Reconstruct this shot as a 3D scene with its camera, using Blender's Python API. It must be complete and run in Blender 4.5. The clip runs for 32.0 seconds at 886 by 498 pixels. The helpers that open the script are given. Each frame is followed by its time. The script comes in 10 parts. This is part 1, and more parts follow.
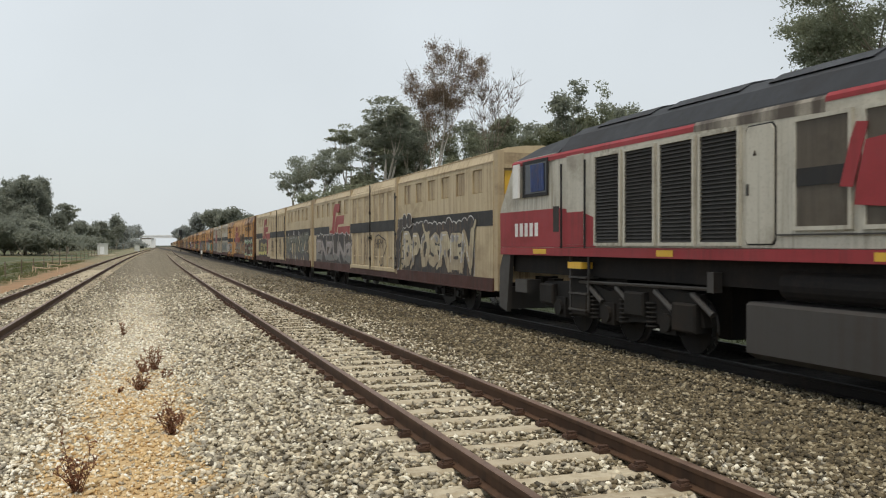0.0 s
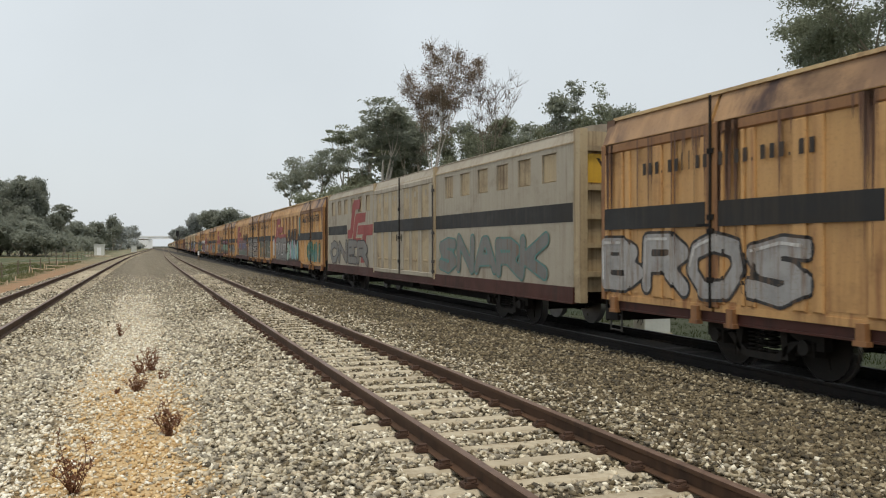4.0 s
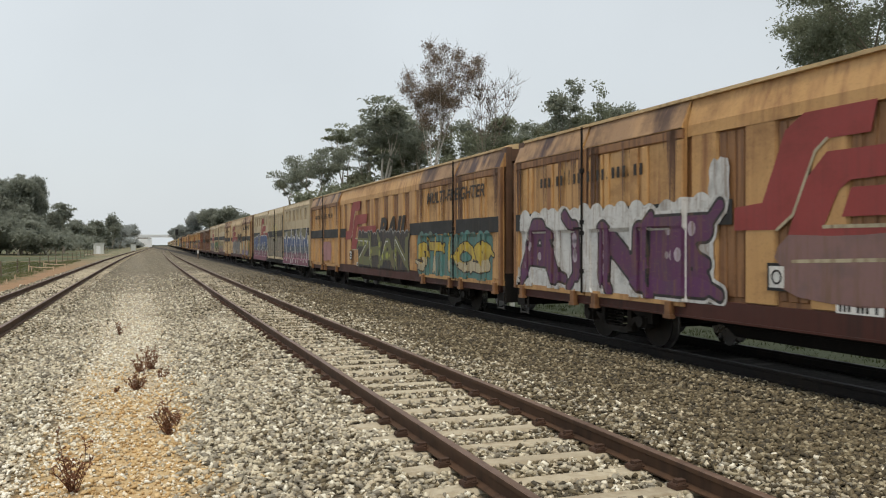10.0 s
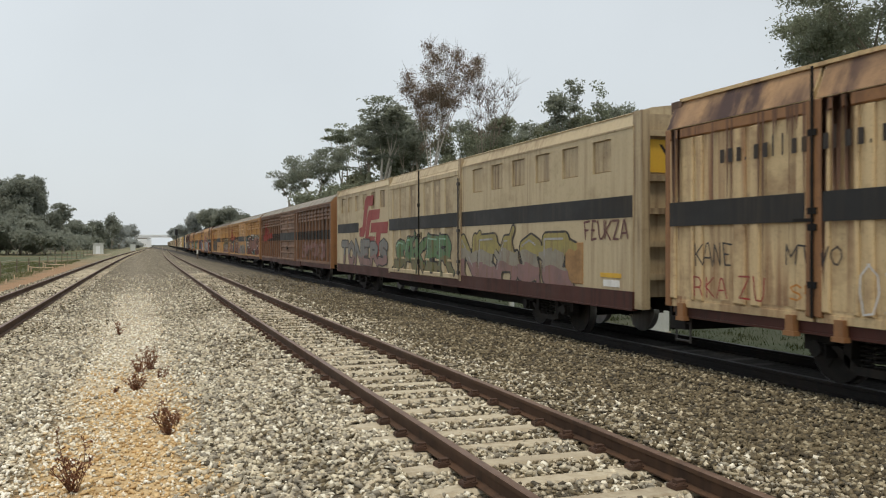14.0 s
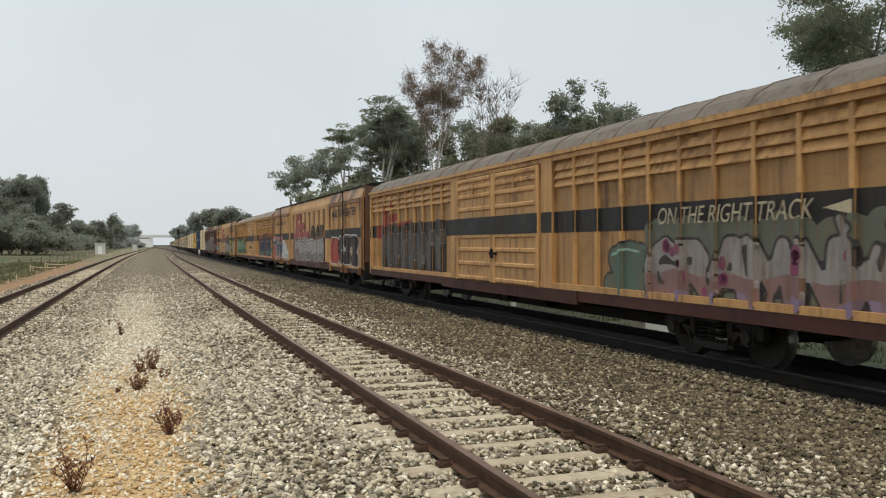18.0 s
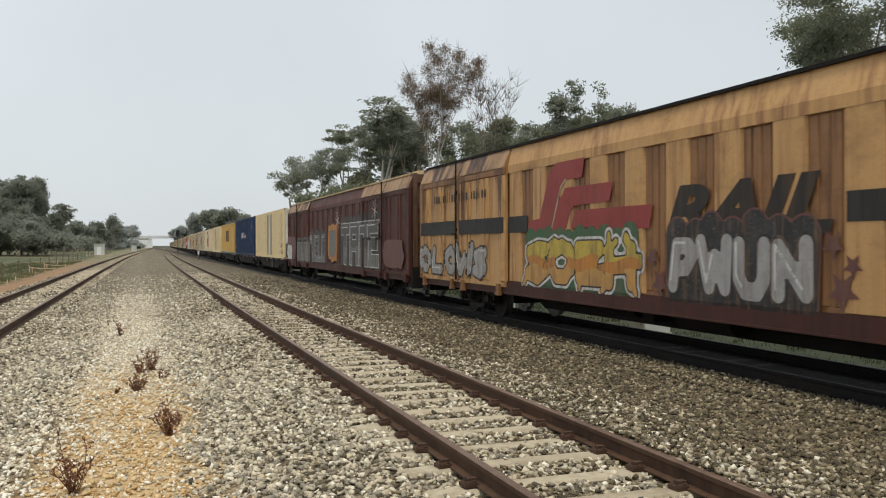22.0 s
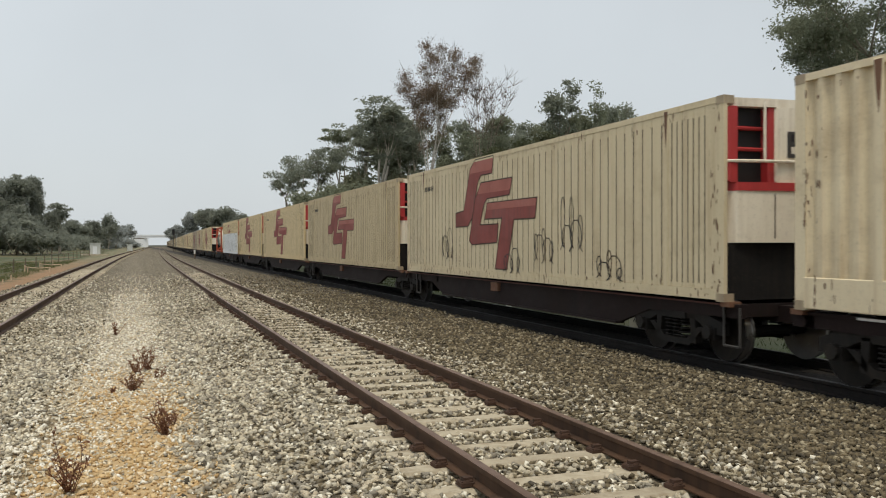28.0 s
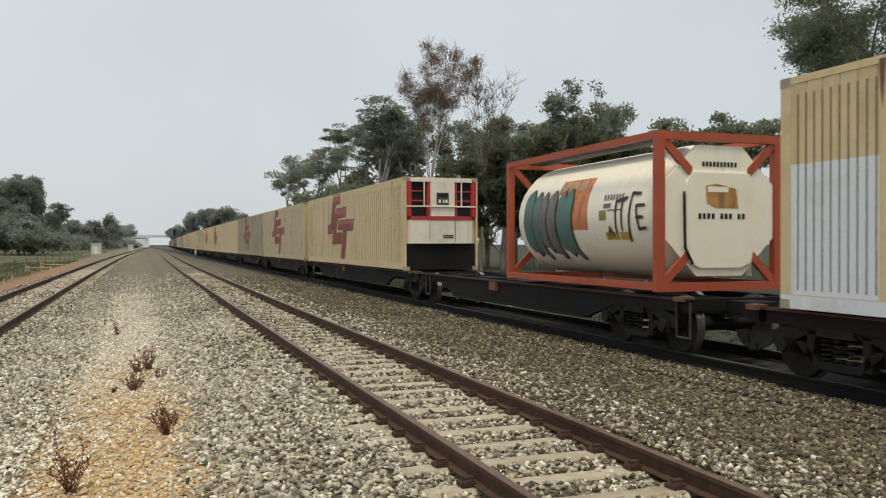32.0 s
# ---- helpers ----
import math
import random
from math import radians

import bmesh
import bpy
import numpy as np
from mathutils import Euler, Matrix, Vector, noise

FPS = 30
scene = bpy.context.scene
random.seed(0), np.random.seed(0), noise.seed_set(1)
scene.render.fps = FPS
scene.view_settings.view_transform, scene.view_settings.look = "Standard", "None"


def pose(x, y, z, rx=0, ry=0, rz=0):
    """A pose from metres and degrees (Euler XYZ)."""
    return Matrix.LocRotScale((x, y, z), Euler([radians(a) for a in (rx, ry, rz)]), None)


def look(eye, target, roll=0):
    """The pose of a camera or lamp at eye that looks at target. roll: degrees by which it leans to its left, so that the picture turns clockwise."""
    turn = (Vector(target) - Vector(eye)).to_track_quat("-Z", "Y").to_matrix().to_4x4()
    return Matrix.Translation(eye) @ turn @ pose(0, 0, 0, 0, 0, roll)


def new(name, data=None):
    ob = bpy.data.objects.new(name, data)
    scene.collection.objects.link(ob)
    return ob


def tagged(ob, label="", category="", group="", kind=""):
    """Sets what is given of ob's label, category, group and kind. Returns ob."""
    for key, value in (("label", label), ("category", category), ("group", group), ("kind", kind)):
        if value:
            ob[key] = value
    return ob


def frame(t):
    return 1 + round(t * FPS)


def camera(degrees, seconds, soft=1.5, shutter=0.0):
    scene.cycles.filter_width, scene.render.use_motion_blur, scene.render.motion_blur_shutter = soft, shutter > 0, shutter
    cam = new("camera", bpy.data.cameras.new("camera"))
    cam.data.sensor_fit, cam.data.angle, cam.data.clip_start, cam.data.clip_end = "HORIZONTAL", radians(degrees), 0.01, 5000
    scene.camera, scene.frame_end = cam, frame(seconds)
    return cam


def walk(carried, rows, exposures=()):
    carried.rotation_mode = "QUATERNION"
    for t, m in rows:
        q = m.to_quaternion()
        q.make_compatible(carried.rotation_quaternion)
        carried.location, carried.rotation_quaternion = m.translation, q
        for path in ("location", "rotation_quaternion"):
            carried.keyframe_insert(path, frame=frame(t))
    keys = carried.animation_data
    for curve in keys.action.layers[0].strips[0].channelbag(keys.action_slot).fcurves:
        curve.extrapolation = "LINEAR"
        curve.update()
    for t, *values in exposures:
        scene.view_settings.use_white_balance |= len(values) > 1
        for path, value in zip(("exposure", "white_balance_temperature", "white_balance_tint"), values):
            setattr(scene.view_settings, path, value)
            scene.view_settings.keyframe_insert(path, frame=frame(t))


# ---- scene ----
# The camera stands between two tracks and turns a little; x is across the tracks, y along them, z up from the rail tops.
cam = camera(54.29, 32.0, soft=1.12, shutter=0.06)
EYE = (0.0, 0.0, 1.733)
walk(cam, [(t, look(EYE, (math.sin(radians(a)) * 50, math.cos(radians(a)) * 50, EYE[2] + 50 * math.tan(radians(p))), -0.06)) for t, a, p in [
    (0, 19.147, -0.299), (0.5, 19.197, -0.299), (1, 19.256, -0.292), (1.5, 19.316, -0.25), (2, 19.384, -0.243), (2.5, 19.366, -0.243), (3, 19.32, -0.243),
    (3.5, 19.316, -0.243), (4.5, 19.371, -0.243), (5.5, 19.418, -0.243), (6, 19.385, -0.243), (6.5, 19.425, -0.246), (7, 19.446, -0.267), (7.5, 19.404,
    -0.274), (8, 19.376, -0.299), (8.5, 19.372, -0.328), (9, 19.37, -0.352), (9.5, 19.37, -0.353), (10, 19.369, -0.336), (10.5, 19.362, -0.352), (11,
    19.323, -0.362), (11.5, 19.341, -0.379), (12, 19.365, -0.356), (12.5, 19.376, -0.332), (13, 19.425, -0.329), (13.5, 19.445, -0.329), (14, 19.4,
    -0.329), (14.5, 19.346, -0.33), (15.5, 19.299, -0.342), (16.5, 19.263, -0.354), (17, 19.281, -0.352), (17.5, 19.285, -0.332), (18, 19.288, -0.329),
    (18.5, 19.309, -0.329), (19, 19.309, -0.332), (19.5, 19.285, -0.352), (20, 19.26, -0.353), (20.5, 19.264, -0.332), (21, 19.306, -0.325), (21.5,
    19.316, -0.299), (22, 19.334, -0.274), (22.5, 19.316, -0.271), (23, 19.306, -0.271), (23.5, 19.26, -0.282), (24, 19.242, -0.35), (24.5, 19.316,
    -0.376), (25, 19.438, -0.336), (25.5, 19.602, -0.327), (26.5, 19.627, -0.3), (27.5, 19.62, -0.28), (28, 19.578, -0.322), (28.5, 19.58, -0.329), (29,
    19.613, -0.329), (29.5, 19.577, -0.329), (30, 19.562, -0.329), (30.5, 19.52, -0.329), (31, 19.52, -0.329), (31.5, 19.555, -0.329), (32, 19.52, -0.329)]], exposures=[(0.0, 0.05), (3.5, 0.03), (14.5, 0.02), (25.5, 0.0), (28.0, -0.09), (32.0, -0.09)])

# ---- light: an overcast, hazy day ----
SUN_UP, SUN_AZ = 70.0, 205.0          # degrees; azimuth clockwise from +y
world = bpy.data.worlds.new("overcast_sky")
scene.world = world
world.use_nodes = True
wn, wl = world.node_tree.nodes, world.node_tree.links
wn.clear()
sky = wn.new("ShaderNodeTexSky")
sky.sky_type, sky.sun_disc = "NISHITA", False
sky.sun_elevation, sky.sun_rotation = radians(SUN_UP), radians(SUN_AZ)
sky.dust_density, sky.air_density, sky.ozone_density = 4.0, 1.0, 1.0
veil = wn.new("ShaderNodeMix")
veil.data_type = "RGBA"
veil.inputs["Factor"].default_value = 0.8
veil.inputs["B"].default_value = (8.1, 8.62, 8.86, 1)   # the cloud sheet
bg = wn.new("ShaderNodeBackground")
bg.inputs["Strength"].default_value = 0.1
wout = wn.new("ShaderNodeOutputWorld")
cloud = wn.new("ShaderNodeTexNoise")
cloud.inputs["Scale"].default_value, cloud.inputs["Detail"].default_value = 2.2, 5.0
spread = wn.new("ShaderNodeMapRange")
spread.inputs["From Min"].default_value, spread.inputs["From Max"].default_value = 0.3, 0.7
spread.inputs["To Min"].default_value, spread.inputs["To Max"].default_value = 0.93, 1.03
thin = wn.new("ShaderNodeVectorMath")
thin.operation = "SCALE"
wl.new(cloud.outputs["Fac"], spread.inputs["Value"])
wl.new(sky.outputs[0], veil.inputs["A"])
wl.new(veil.outputs["Result"], thin.inputs[0])
aim = wn.new("ShaderNodeTexCoord")
parts = wn.new("ShaderNodeSeparateXYZ")
slope = wn.new("ShaderNodeMapRange")
slope.inputs["From Min"].default_value, slope.inputs["From Max"].default_value = -0.35, 0.6
slope.inputs["To Min"].default_value, slope.inputs["To Max"].default_value = 1.07, 0.965
both_ = wn.new("ShaderNodeMath")
both_.operation = "MULTIPLY"
wl.new(aim.outputs["Generated"], parts.inputs[0])
wl.new(parts.outputs["X"], slope.inputs["Value"])
wl.new(slope.outputs[0], both_.inputs[0])
wl.new(spread.outputs[0], both_.inputs[1])
wl.new(both_.outputs[0], thin.inputs["Scale"])
wl.new(thin.outputs[0], bg.inputs["Color"])
wl.new(bg.outputs[0], wout.inputs["Surface"])

sun = new("sun", bpy.data.lights.new("sun", "SUN"))
sun.data.energy, sun.data.angle, sun.data.color = 1.9, radians(14), (1.0, 0.91, 0.74)
su, sa = radians(SUN_UP), radians(SUN_AZ)
sun.matrix_world = look((math.sin(sa) * math.cos(su) * 50, math.cos(sa) * math.cos(su) * 50, math.sin(su) * 50), (0, 0, 0))

# ---- the plan in numbers ----
BEND = 6.107e-5                 # the line bends gently to the right ahead
MID, LEFT, TRAIN = 3.30, -3.37, 9.05     # track centres
RAIL_Z = {"mid": 0.0, "left": 0.10, "train": -0.02}
BALLAST_Z = -0.19


def bend(y):
    e = min(max(y, 0.0), 200.0)
    return BEND * e * e + 2 * BEND * e * (y - e)


def heading(y):
    return math.degrees(math.atan(2 * BEND * min(max(y, 0.0), 200.0)))


def run(t):
    """How far the train has come at t seconds."""
    return 19.345 * t + 0.01475 * t * t


# ---- mesh building ----
class MB:
    """Collects boxes, prisms, tubes and sheets into one mesh."""

    def __init__(self):
        self.v, self.f = [], []

    def add(self, vs, fs):
        n = len(self.v)
        self.v += [tuple(p) for p in vs]
        self.f += [tuple(n + i for i in q) for q in fs]
        return self

    def box(self, x0, x1, y0, y1, z0, z1):
        x0, x1 = min(x0, x1), max(x0, x1)
        y0, y1 = min(y0, y1), max(y0, y1)
        z0, z1 = min(z0, z1), max(z0, z1)
        return self.add([(x0, y0, z0), (x1, y0, z0), (x1, y1, z0), (x0, y1, z0), (x0, y0, z1), (x1, y0, z1), (x1, y1, z1), (x0, y1, z1)],
                        [(3, 2, 1, 0), (4, 5, 6, 7), (0, 1, 5, 4), (1, 2, 6, 5), (2, 3, 7, 6), (3, 0, 4, 7)])

    def slab(self, x0, x1, y0, y1, z0, z1, b=0.02):
        """A box whose edges on the near face (x0) are chamfered."""
        return self.add([(x1, y0, z0), (x1, y1, z0), (x1, y1, z1), (x1, y0, z1),
                         (x0 + b, y0, z0), (x0 + b, y1, z0), (x0 + b, y1, z1), (x0 + b, y0, z1),
                         (x0, y0 + b, z0 + b), (x0, y1 - b, z0 + b), (x0, y1 - b, z1 - b), (x0, y0 + b, z1 - b)],
                        [(0, 1, 2, 3), (4, 5, 1, 0), (5, 6, 2, 1), (6, 7, 3, 2), (7, 4, 0, 3),
                         (8, 9, 5, 4), (9, 10, 6, 5), (10, 11, 7, 6), (11, 8, 4, 7), (11, 10, 9, 8)])

    def prism(self, poly, a0, a1, axis="y"):
        """A closed outline swept along an axis. The outline is (x, z) for y, (y, z) for x, (x, y) for z."""
        put = {"y": lambda p, a: (p[0], a, p[1]), "x": lambda p, a: (a, p[0], p[1]), "z": lambda p, a: (p[0], p[1], a)}[axis]
        n = len(poly)
        return self.add([put(p, a0) for p in poly] + [put(p, a1) for p in poly],
                        [tuple(range(n)), tuple(range(2 * n - 1, n - 1, -1))] + [(i, (i + 1) % n, n + (i + 1) % n, n + i) for i in range(n)])

    def tube(self, p0, p1, r0, r1=None, n=8, caps=True):
        p0, p1 = Vector(p0), Vector(p1)
        r1 = r0 if r1 is None else r1
        d = (p1 - p0).normalized()
        a = d.orthogonal().normalized()
        b = d.cross(a)
        ring = [(math.cos(2 * math.pi * i / n), math.sin(2 * math.pi * i / n)) for i in range(n)]
        vs = [p0 + (a * c + b * s) * r0 for c, s in ring] + [p1 + (a * c + b * s) * r1 for c, s in ring]
        fs = [(i, (i + 1) % n, n + (i + 1) % n, n + i) for i in range(n)]
        if caps:
            fs += [tuple(range(n - 1, -1, -1)), tuple(range(n, 2 * n))]
        return self.add(vs, fs)

    def torus(self, c, axis, big, small, n=20, m=6):
        c, d = Vector(c), Vector(axis).normalized()
        a = d.orthogonal().normalized()
        b = d.cross(a)
        vs = []
        for i in range(n):
            r = a * math.cos(2 * math.pi * i / n) + b * math.sin(2 * math.pi * i / n)
            for j in range(m):
                w = 2 * math.pi * j / m
                vs.append(c + r * (big + small * math.cos(w)) + d * small * math.sin(w))
        return self.add(vs, [(i * m + j, ((i + 1) % n) * m + j, ((i + 1) % n) * m + (j + 1) % m, i * m + (j + 1) % m) for i in range(n) for j in range(m)])

    def mesh(self, name, material):
        me = bpy.data.meshes.new(name)
        me.from_pydata(self.v, [], self.f)
        me.materials.append(material)
        return me


KEPT = {}


def part(name, mb, material, parent, label="", smooth=False):
    """One mesh object under a thing or a part. mb: a builder, or a ready mesh."""
    me = mb if isinstance(mb, bpy.types.Mesh) else mb.mesh(name, material)
    if smooth:
        me.shade_smooth()
    ob = new(name, me)
    ob.parent = parent
    if label:
        tagged(ob, label=label)
    return ob


def kept(key, build, material):
    """A mesh that alike pieces share: built at the first call."""
    k = (key, material.name)
    if k not in KEPT:
        mb = MB()
        build(mb)
        KEPT[k] = mb.mesh(key.split("/")[0], material)
    return KEPT[k]


# ---- materials ----
def nodes_of(name):
    m = bpy.data.materials.new(name)
    m.use_nodes = True
    nt = m.node_tree
    return m, nt, nt.nodes, nt.links, nt.nodes["Principled BSDF"]


def mixed(nt, fac, a, b, blend="MIX"):
    n = nt.nodes.new("ShaderNodeMix")
    n.data_type, n.blend_type = "RGBA", blend
    for sock, val in (("Factor", fac), ("A", a), ("B", b)):
        if isinstance(val, bpy.types.NodeSocket):
            nt.links.new(val, n.inputs[sock])
        elif sock == "Factor":
            n.inputs[sock].default_value = val
        else:
            n.inputs[sock].default_value = (*val, 1)
    return n.outputs["Result"]


def noise_of(nt, vec, scale, detail=4.0, rough=0.55):
    n = nt.nodes.new("ShaderNodeTexNoise")
    n.inputs["Scale"].default_value, n.inputs["Detail"].default_value, n.inputs["Roughness"].default_value = scale, detail, rough
    if vec is not None:
        nt.links.new(vec, n.inputs["Vector"])
    return n.outputs["Fac"]


def ramp_of(nt, fac, lo, hi, a=0.0, b=1.0):
    n = nt.nodes.new("ShaderNodeMapRange")
    n.inputs["From Min"].default_value, n.inputs["From Max"].default_value = lo, hi
    n.inputs["To Min"].default_value, n.inputs["To Max"].default_value = a, b
    nt.links.new(fac, n.inputs["Value"])
    return n.outputs["Result"]


def bumped(nt, bsdf, height, strength=0.3, distance=0.01):
    n = nt.nodes.new("ShaderNodeBump")
    n.inputs["Strength"].default_value, n.inputs["Distance"].default_value = strength, distance
    nt.links.new(height, n.inputs["Height"])
    nt.links.new(n.outputs[0], bsdf.inputs["Normal"])


def moved(nt, scale, shuffle=True):
    """Object coordinates, stretched, and shifted by each object's random number."""
    tc = nt.nodes.new("ShaderNodeTexCoord")
    mp = nt.nodes.new("ShaderNodeMapping")
    mp.inputs["Scale"].default_value = scale
    nt.links.new(tc.outputs["Object"], mp.inputs["Vector"])
    if shuffle:
        oi = nt.nodes.new("ShaderNodeObjectInfo")
        mu = nt.nodes.new("ShaderNodeMath")
        mu.operation = "MULTIPLY"
        mu.inputs[1].default_value = 90.0
        nt.links.new(oi.outputs["Random"], mu.inputs[0])
        nt.links.new(mu.outputs[0], mp.inputs["Location"])
    return mp.outputs[0]


def weathered(name, base, stain, amount=0.5, streak=1.0, rough=0.6, metal=0.0, grime=(0.05, 0.035, 0.025), bump=0.15, scorch=False):
    """Old paint: vertical runs of rust and dirt, blotches, fine grain."""
    m, nt, n, l, b = nodes_of(name)
    runs = noise_of(nt, moved(nt, (2.6 * streak, 2.6 * streak, 0.16)), 3.0, 4.0, 0.6)
    blot = noise_of(nt, moved(nt, (0.5, 0.5, 0.8)), 1.3, 7.0, 0.68)
    tone = noise_of(nt, moved(nt, (0.16, 0.16, 0.3)), 1.6, 3.0, 0.5)
    fine = noise_of(nt, moved(nt, (1, 1, 1)), 22.0, 3.0, 0.7)
    c = mixed(nt, ramp_of(nt, tone, 0.3, 0.7, 0.0, 0.3 * amount), base, tuple(0.7 * q + 0.3 * w for q, w in zip(base, stain)))
    where = noise_of(nt, moved(nt, (0.5, 0.5, 0.12)), 1.5, 2.0, 0.5)
    gather = nt.nodes.new("ShaderNodeMath")
    gather.operation = "MULTIPLY"
    l.new(ramp_of(nt, runs, *((0.36, 0.56) if scorch else (0.44, 0.68)), 0.0, amount), gather.inputs[0])
    l.new(ramp_of(nt, where, 0.42, 0.58, 0.3 if scorch else 0.22, 1.0), gather.inputs[1])
    c = mixed(nt, gather.outputs[0], c, stain)
    c = mixed(nt, ramp_of(nt, blot, 0.52, 0.72, 0.0, amount * 0.75), c, tuple(0.55 * s + 0.45 * g for s, g in zip(stain, grime)))
    c = mixed(nt, ramp_of(nt, fine, 0.54, 0.78, 0.0, amount * 0.4), c, grime)
    l.new(c, b.inputs["Base Color"])
    b.inputs["Roughness"].default_value, b.inputs["Metallic"].default_value = rough, metal
    if max(base) < 0.11 and not metal:
        b.inputs["Specular IOR Level"].default_value = 0.28      # soot and oil
    l.new(ramp_of(nt, blot, 0.3, 0.8, rough - 0.1, min(1.0, rough + 0.2)), b.inputs["Roughness"])
    bumped(nt, b, fine, bump, 0.004)
    return m


def spray(name, col, fade=0.35):
    """Sprayed paint that dirt and rubbing have dulled."""
    m, nt, n, l, b = nodes_of(name)
    blot = noise_of(nt, moved(nt, (1, 1, 1)), 2.4, 6.0, 0.65)
    runs = noise_of(nt, moved(nt, (3, 3, 0.3)), 3.2, 4.0, 0.6)
    dull = tuple(0.5 * c + 0.035 for c in col)
    c = mixed(nt, ramp_of(nt, blot, 0.45, 0.68, 0.0, fade), col, dull)
    c = mixed(nt, ramp_of(nt, runs, 0.5, 0.7, 0.0, fade), c, (0.16, 0.09, 0.045))
    scuff = noise_of(nt, moved(nt, (1, 1.6, 5.0)), 5.0, 6.0, 0.7)
    c = mixed(nt, ramp_of(nt, scuff, 0.56, 0.72, 0.0, fade * 0.8), c, (0.19, 0.125, 0.07))
    l.new(c, b.inputs["Base Color"])
    b.inputs["Roughness"].default_value = 0.62
    return m


def grit(name, cols, rough=0.9, scale=30.0):
    """Loose stones: each one has its own tint."""
    m, nt, n, l, b = nodes_of(name)
    g = n.new("ShaderNodeNewGeometry")
    r = n.new("ShaderNodeValToRGB")
    r.color_ramp.interpolation = "CONSTANT"
    while len(r.color_ramp.elements) < len(cols):
        r.color_ramp.elements.new(0.5)
    for i, (e, c) in enumerate(zip(r.color_ramp.elements, cols)):
        e.position, e.color = i / len(cols), (*c, 1)
    l.new(g.outputs["Random Per Island"], r.inputs[0])
    f = noise_of(nt, moved(nt, (1, 1, 1), False), scale, 4.0, 0.7)
    c = mixed(nt, ramp_of(nt, f, 0.45, 0.8, 0.0, 0.4), r.outputs[0], (0.18, 0.15, 0.11))
    l.new(c, b.inputs["Base Color"])
    b.inputs["Roughness"].default_value = rough
    b.inputs["Specular IOR Level"].default_value = 0.25
    return m


TAN = weathered("tan_paint", (0.53, 0.305, 0.118), (0.21, 0.078, 0.03), 0.85)
TAN_PALE = weathered("pale_tan_paint", (0.58, 0.435, 0.24), (0.22, 0.095, 0.042), 0.9)
# rust stain together with the shade of flutes and end walls
TAN_RUST_SHADE = weathered("rusty_shaded_tan_paint", (0.27, 0.13, 0.05), (0.10, 0.04, 0.02), 0.95, 1.2)
TAN_FASCIA = weathered("scorched_tan_fascia", (0.41, 0.245, 0.12), (0.055, 0.025, 0.02), 1.0, 0.3, scorch=True)
END_RUST = weathered("sooty_rust_end_paint", (0.13, 0.065, 0.033), (0.03, 0.016, 0.012), 0.95, 1.3)
CREAM = weathered("cream_paint", (0.485, 0.392, 0.245), (0.22, 0.14, 0.075), 0.65)
CREAM_GREY = weathered("greyed_cream_paint", (0.36, 0.32, 0.25), (0.16, 0.11, 0.07), 0.6)
# cream for set-back faces: some dirt, and recess shade in the colour
CREAM_DIM = weathered("dirty_shaded_cream_recess", (0.42, 0.33, 0.20), (0.15, 0.09, 0.05), 0.9, 1.5)
BROWN = weathered("red_oxide_paint", (0.105, 0.036, 0.027), (0.04, 0.018, 0.015), 0.8)
# the red oxide again, darkened as the shaded copy for recesses
BROWN_DIM = weathered("shaded_red_oxide_recess", (0.08, 0.028, 0.022), (0.03, 0.014, 0.012), 0.8)
LOUVRE_TAN = weathered("louvre_tan_paint", (0.53, 0.295, 0.108), (0.14, 0.06, 0.027), 0.85)
LOUVRE_RUST = weathered("rusted_louvre_paint", (0.19, 0.095, 0.048), (0.06, 0.028, 0.017), 0.9)
# this and LOUVRE_DIM: louvre coats darkened to shade the set-back panels
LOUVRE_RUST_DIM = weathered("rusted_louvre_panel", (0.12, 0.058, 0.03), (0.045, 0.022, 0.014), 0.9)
LOUVRE_DIM = weathered("shaded_louvre_panel_tan", (0.37, 0.205, 0.075), (0.10, 0.045, 0.02), 0.9)
STRIPE = weathered("black_stripe_paint", (0.020, 0.020, 0.021), (0.07, 0.055, 0.04), 0.4)
SILL = weathered("red_brown_sill_paint", (0.068, 0.022, 0.016), (0.022, 0.014, 0.012), 0.8)
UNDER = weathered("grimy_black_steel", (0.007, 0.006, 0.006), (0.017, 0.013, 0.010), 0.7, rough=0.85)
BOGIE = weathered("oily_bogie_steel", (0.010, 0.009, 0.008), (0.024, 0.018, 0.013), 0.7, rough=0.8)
TREAD = weathered("worn_wheel_steel", (0.35, 0.34, 0.33), (0.12, 0.10, 0.08), 0.4, rough=0.3, metal=0.9)
ROOF_GREY = weathered("galvanised_roof", (0.15, 0.125, 0.096), (0.075, 0.05, 0.034), 0.9, rough=0.6)
ROOF_PALE = weathered("pale_galvanised_roof", (0.25, 0.225, 0.18), (0.13, 0.10, 0.07), 0.8, rough=0.6)
ROOF_TAN = weathered("tan_roof_edge", (0.58, 0.42, 0.22), (0.30, 0.18, 0.09), 0.7)
LOGO_RED = weathered("faded_red_paint", (0.27, 0.038, 0.034), (0.15, 0.03, 0.025), 0.6)
LETTER = weathered("black_letter_paint", (0.028, 0.024, 0.022), (0.12, 0.07, 0.035), 0.4)
WHITE = weathered("white_paint", (0.74, 0.73, 0.70), (0.42, 0.38, 0.32), 0.45)
YELLOW = weathered("yellow_paint", (0.66, 0.40, 0.04), (0.32, 0.17, 0.04), 0.4)
PLATE = weathered("grey_steel_plate", (0.055, 0.051, 0.047), (0.045, 0.034, 0.028), 0.7, rough=0.55, metal=0.2)
RUST_RUN = weathered("rust_runs_on_paint", (0.15, 0.07, 0.034), (0.07, 0.033, 0.02), 0.9)
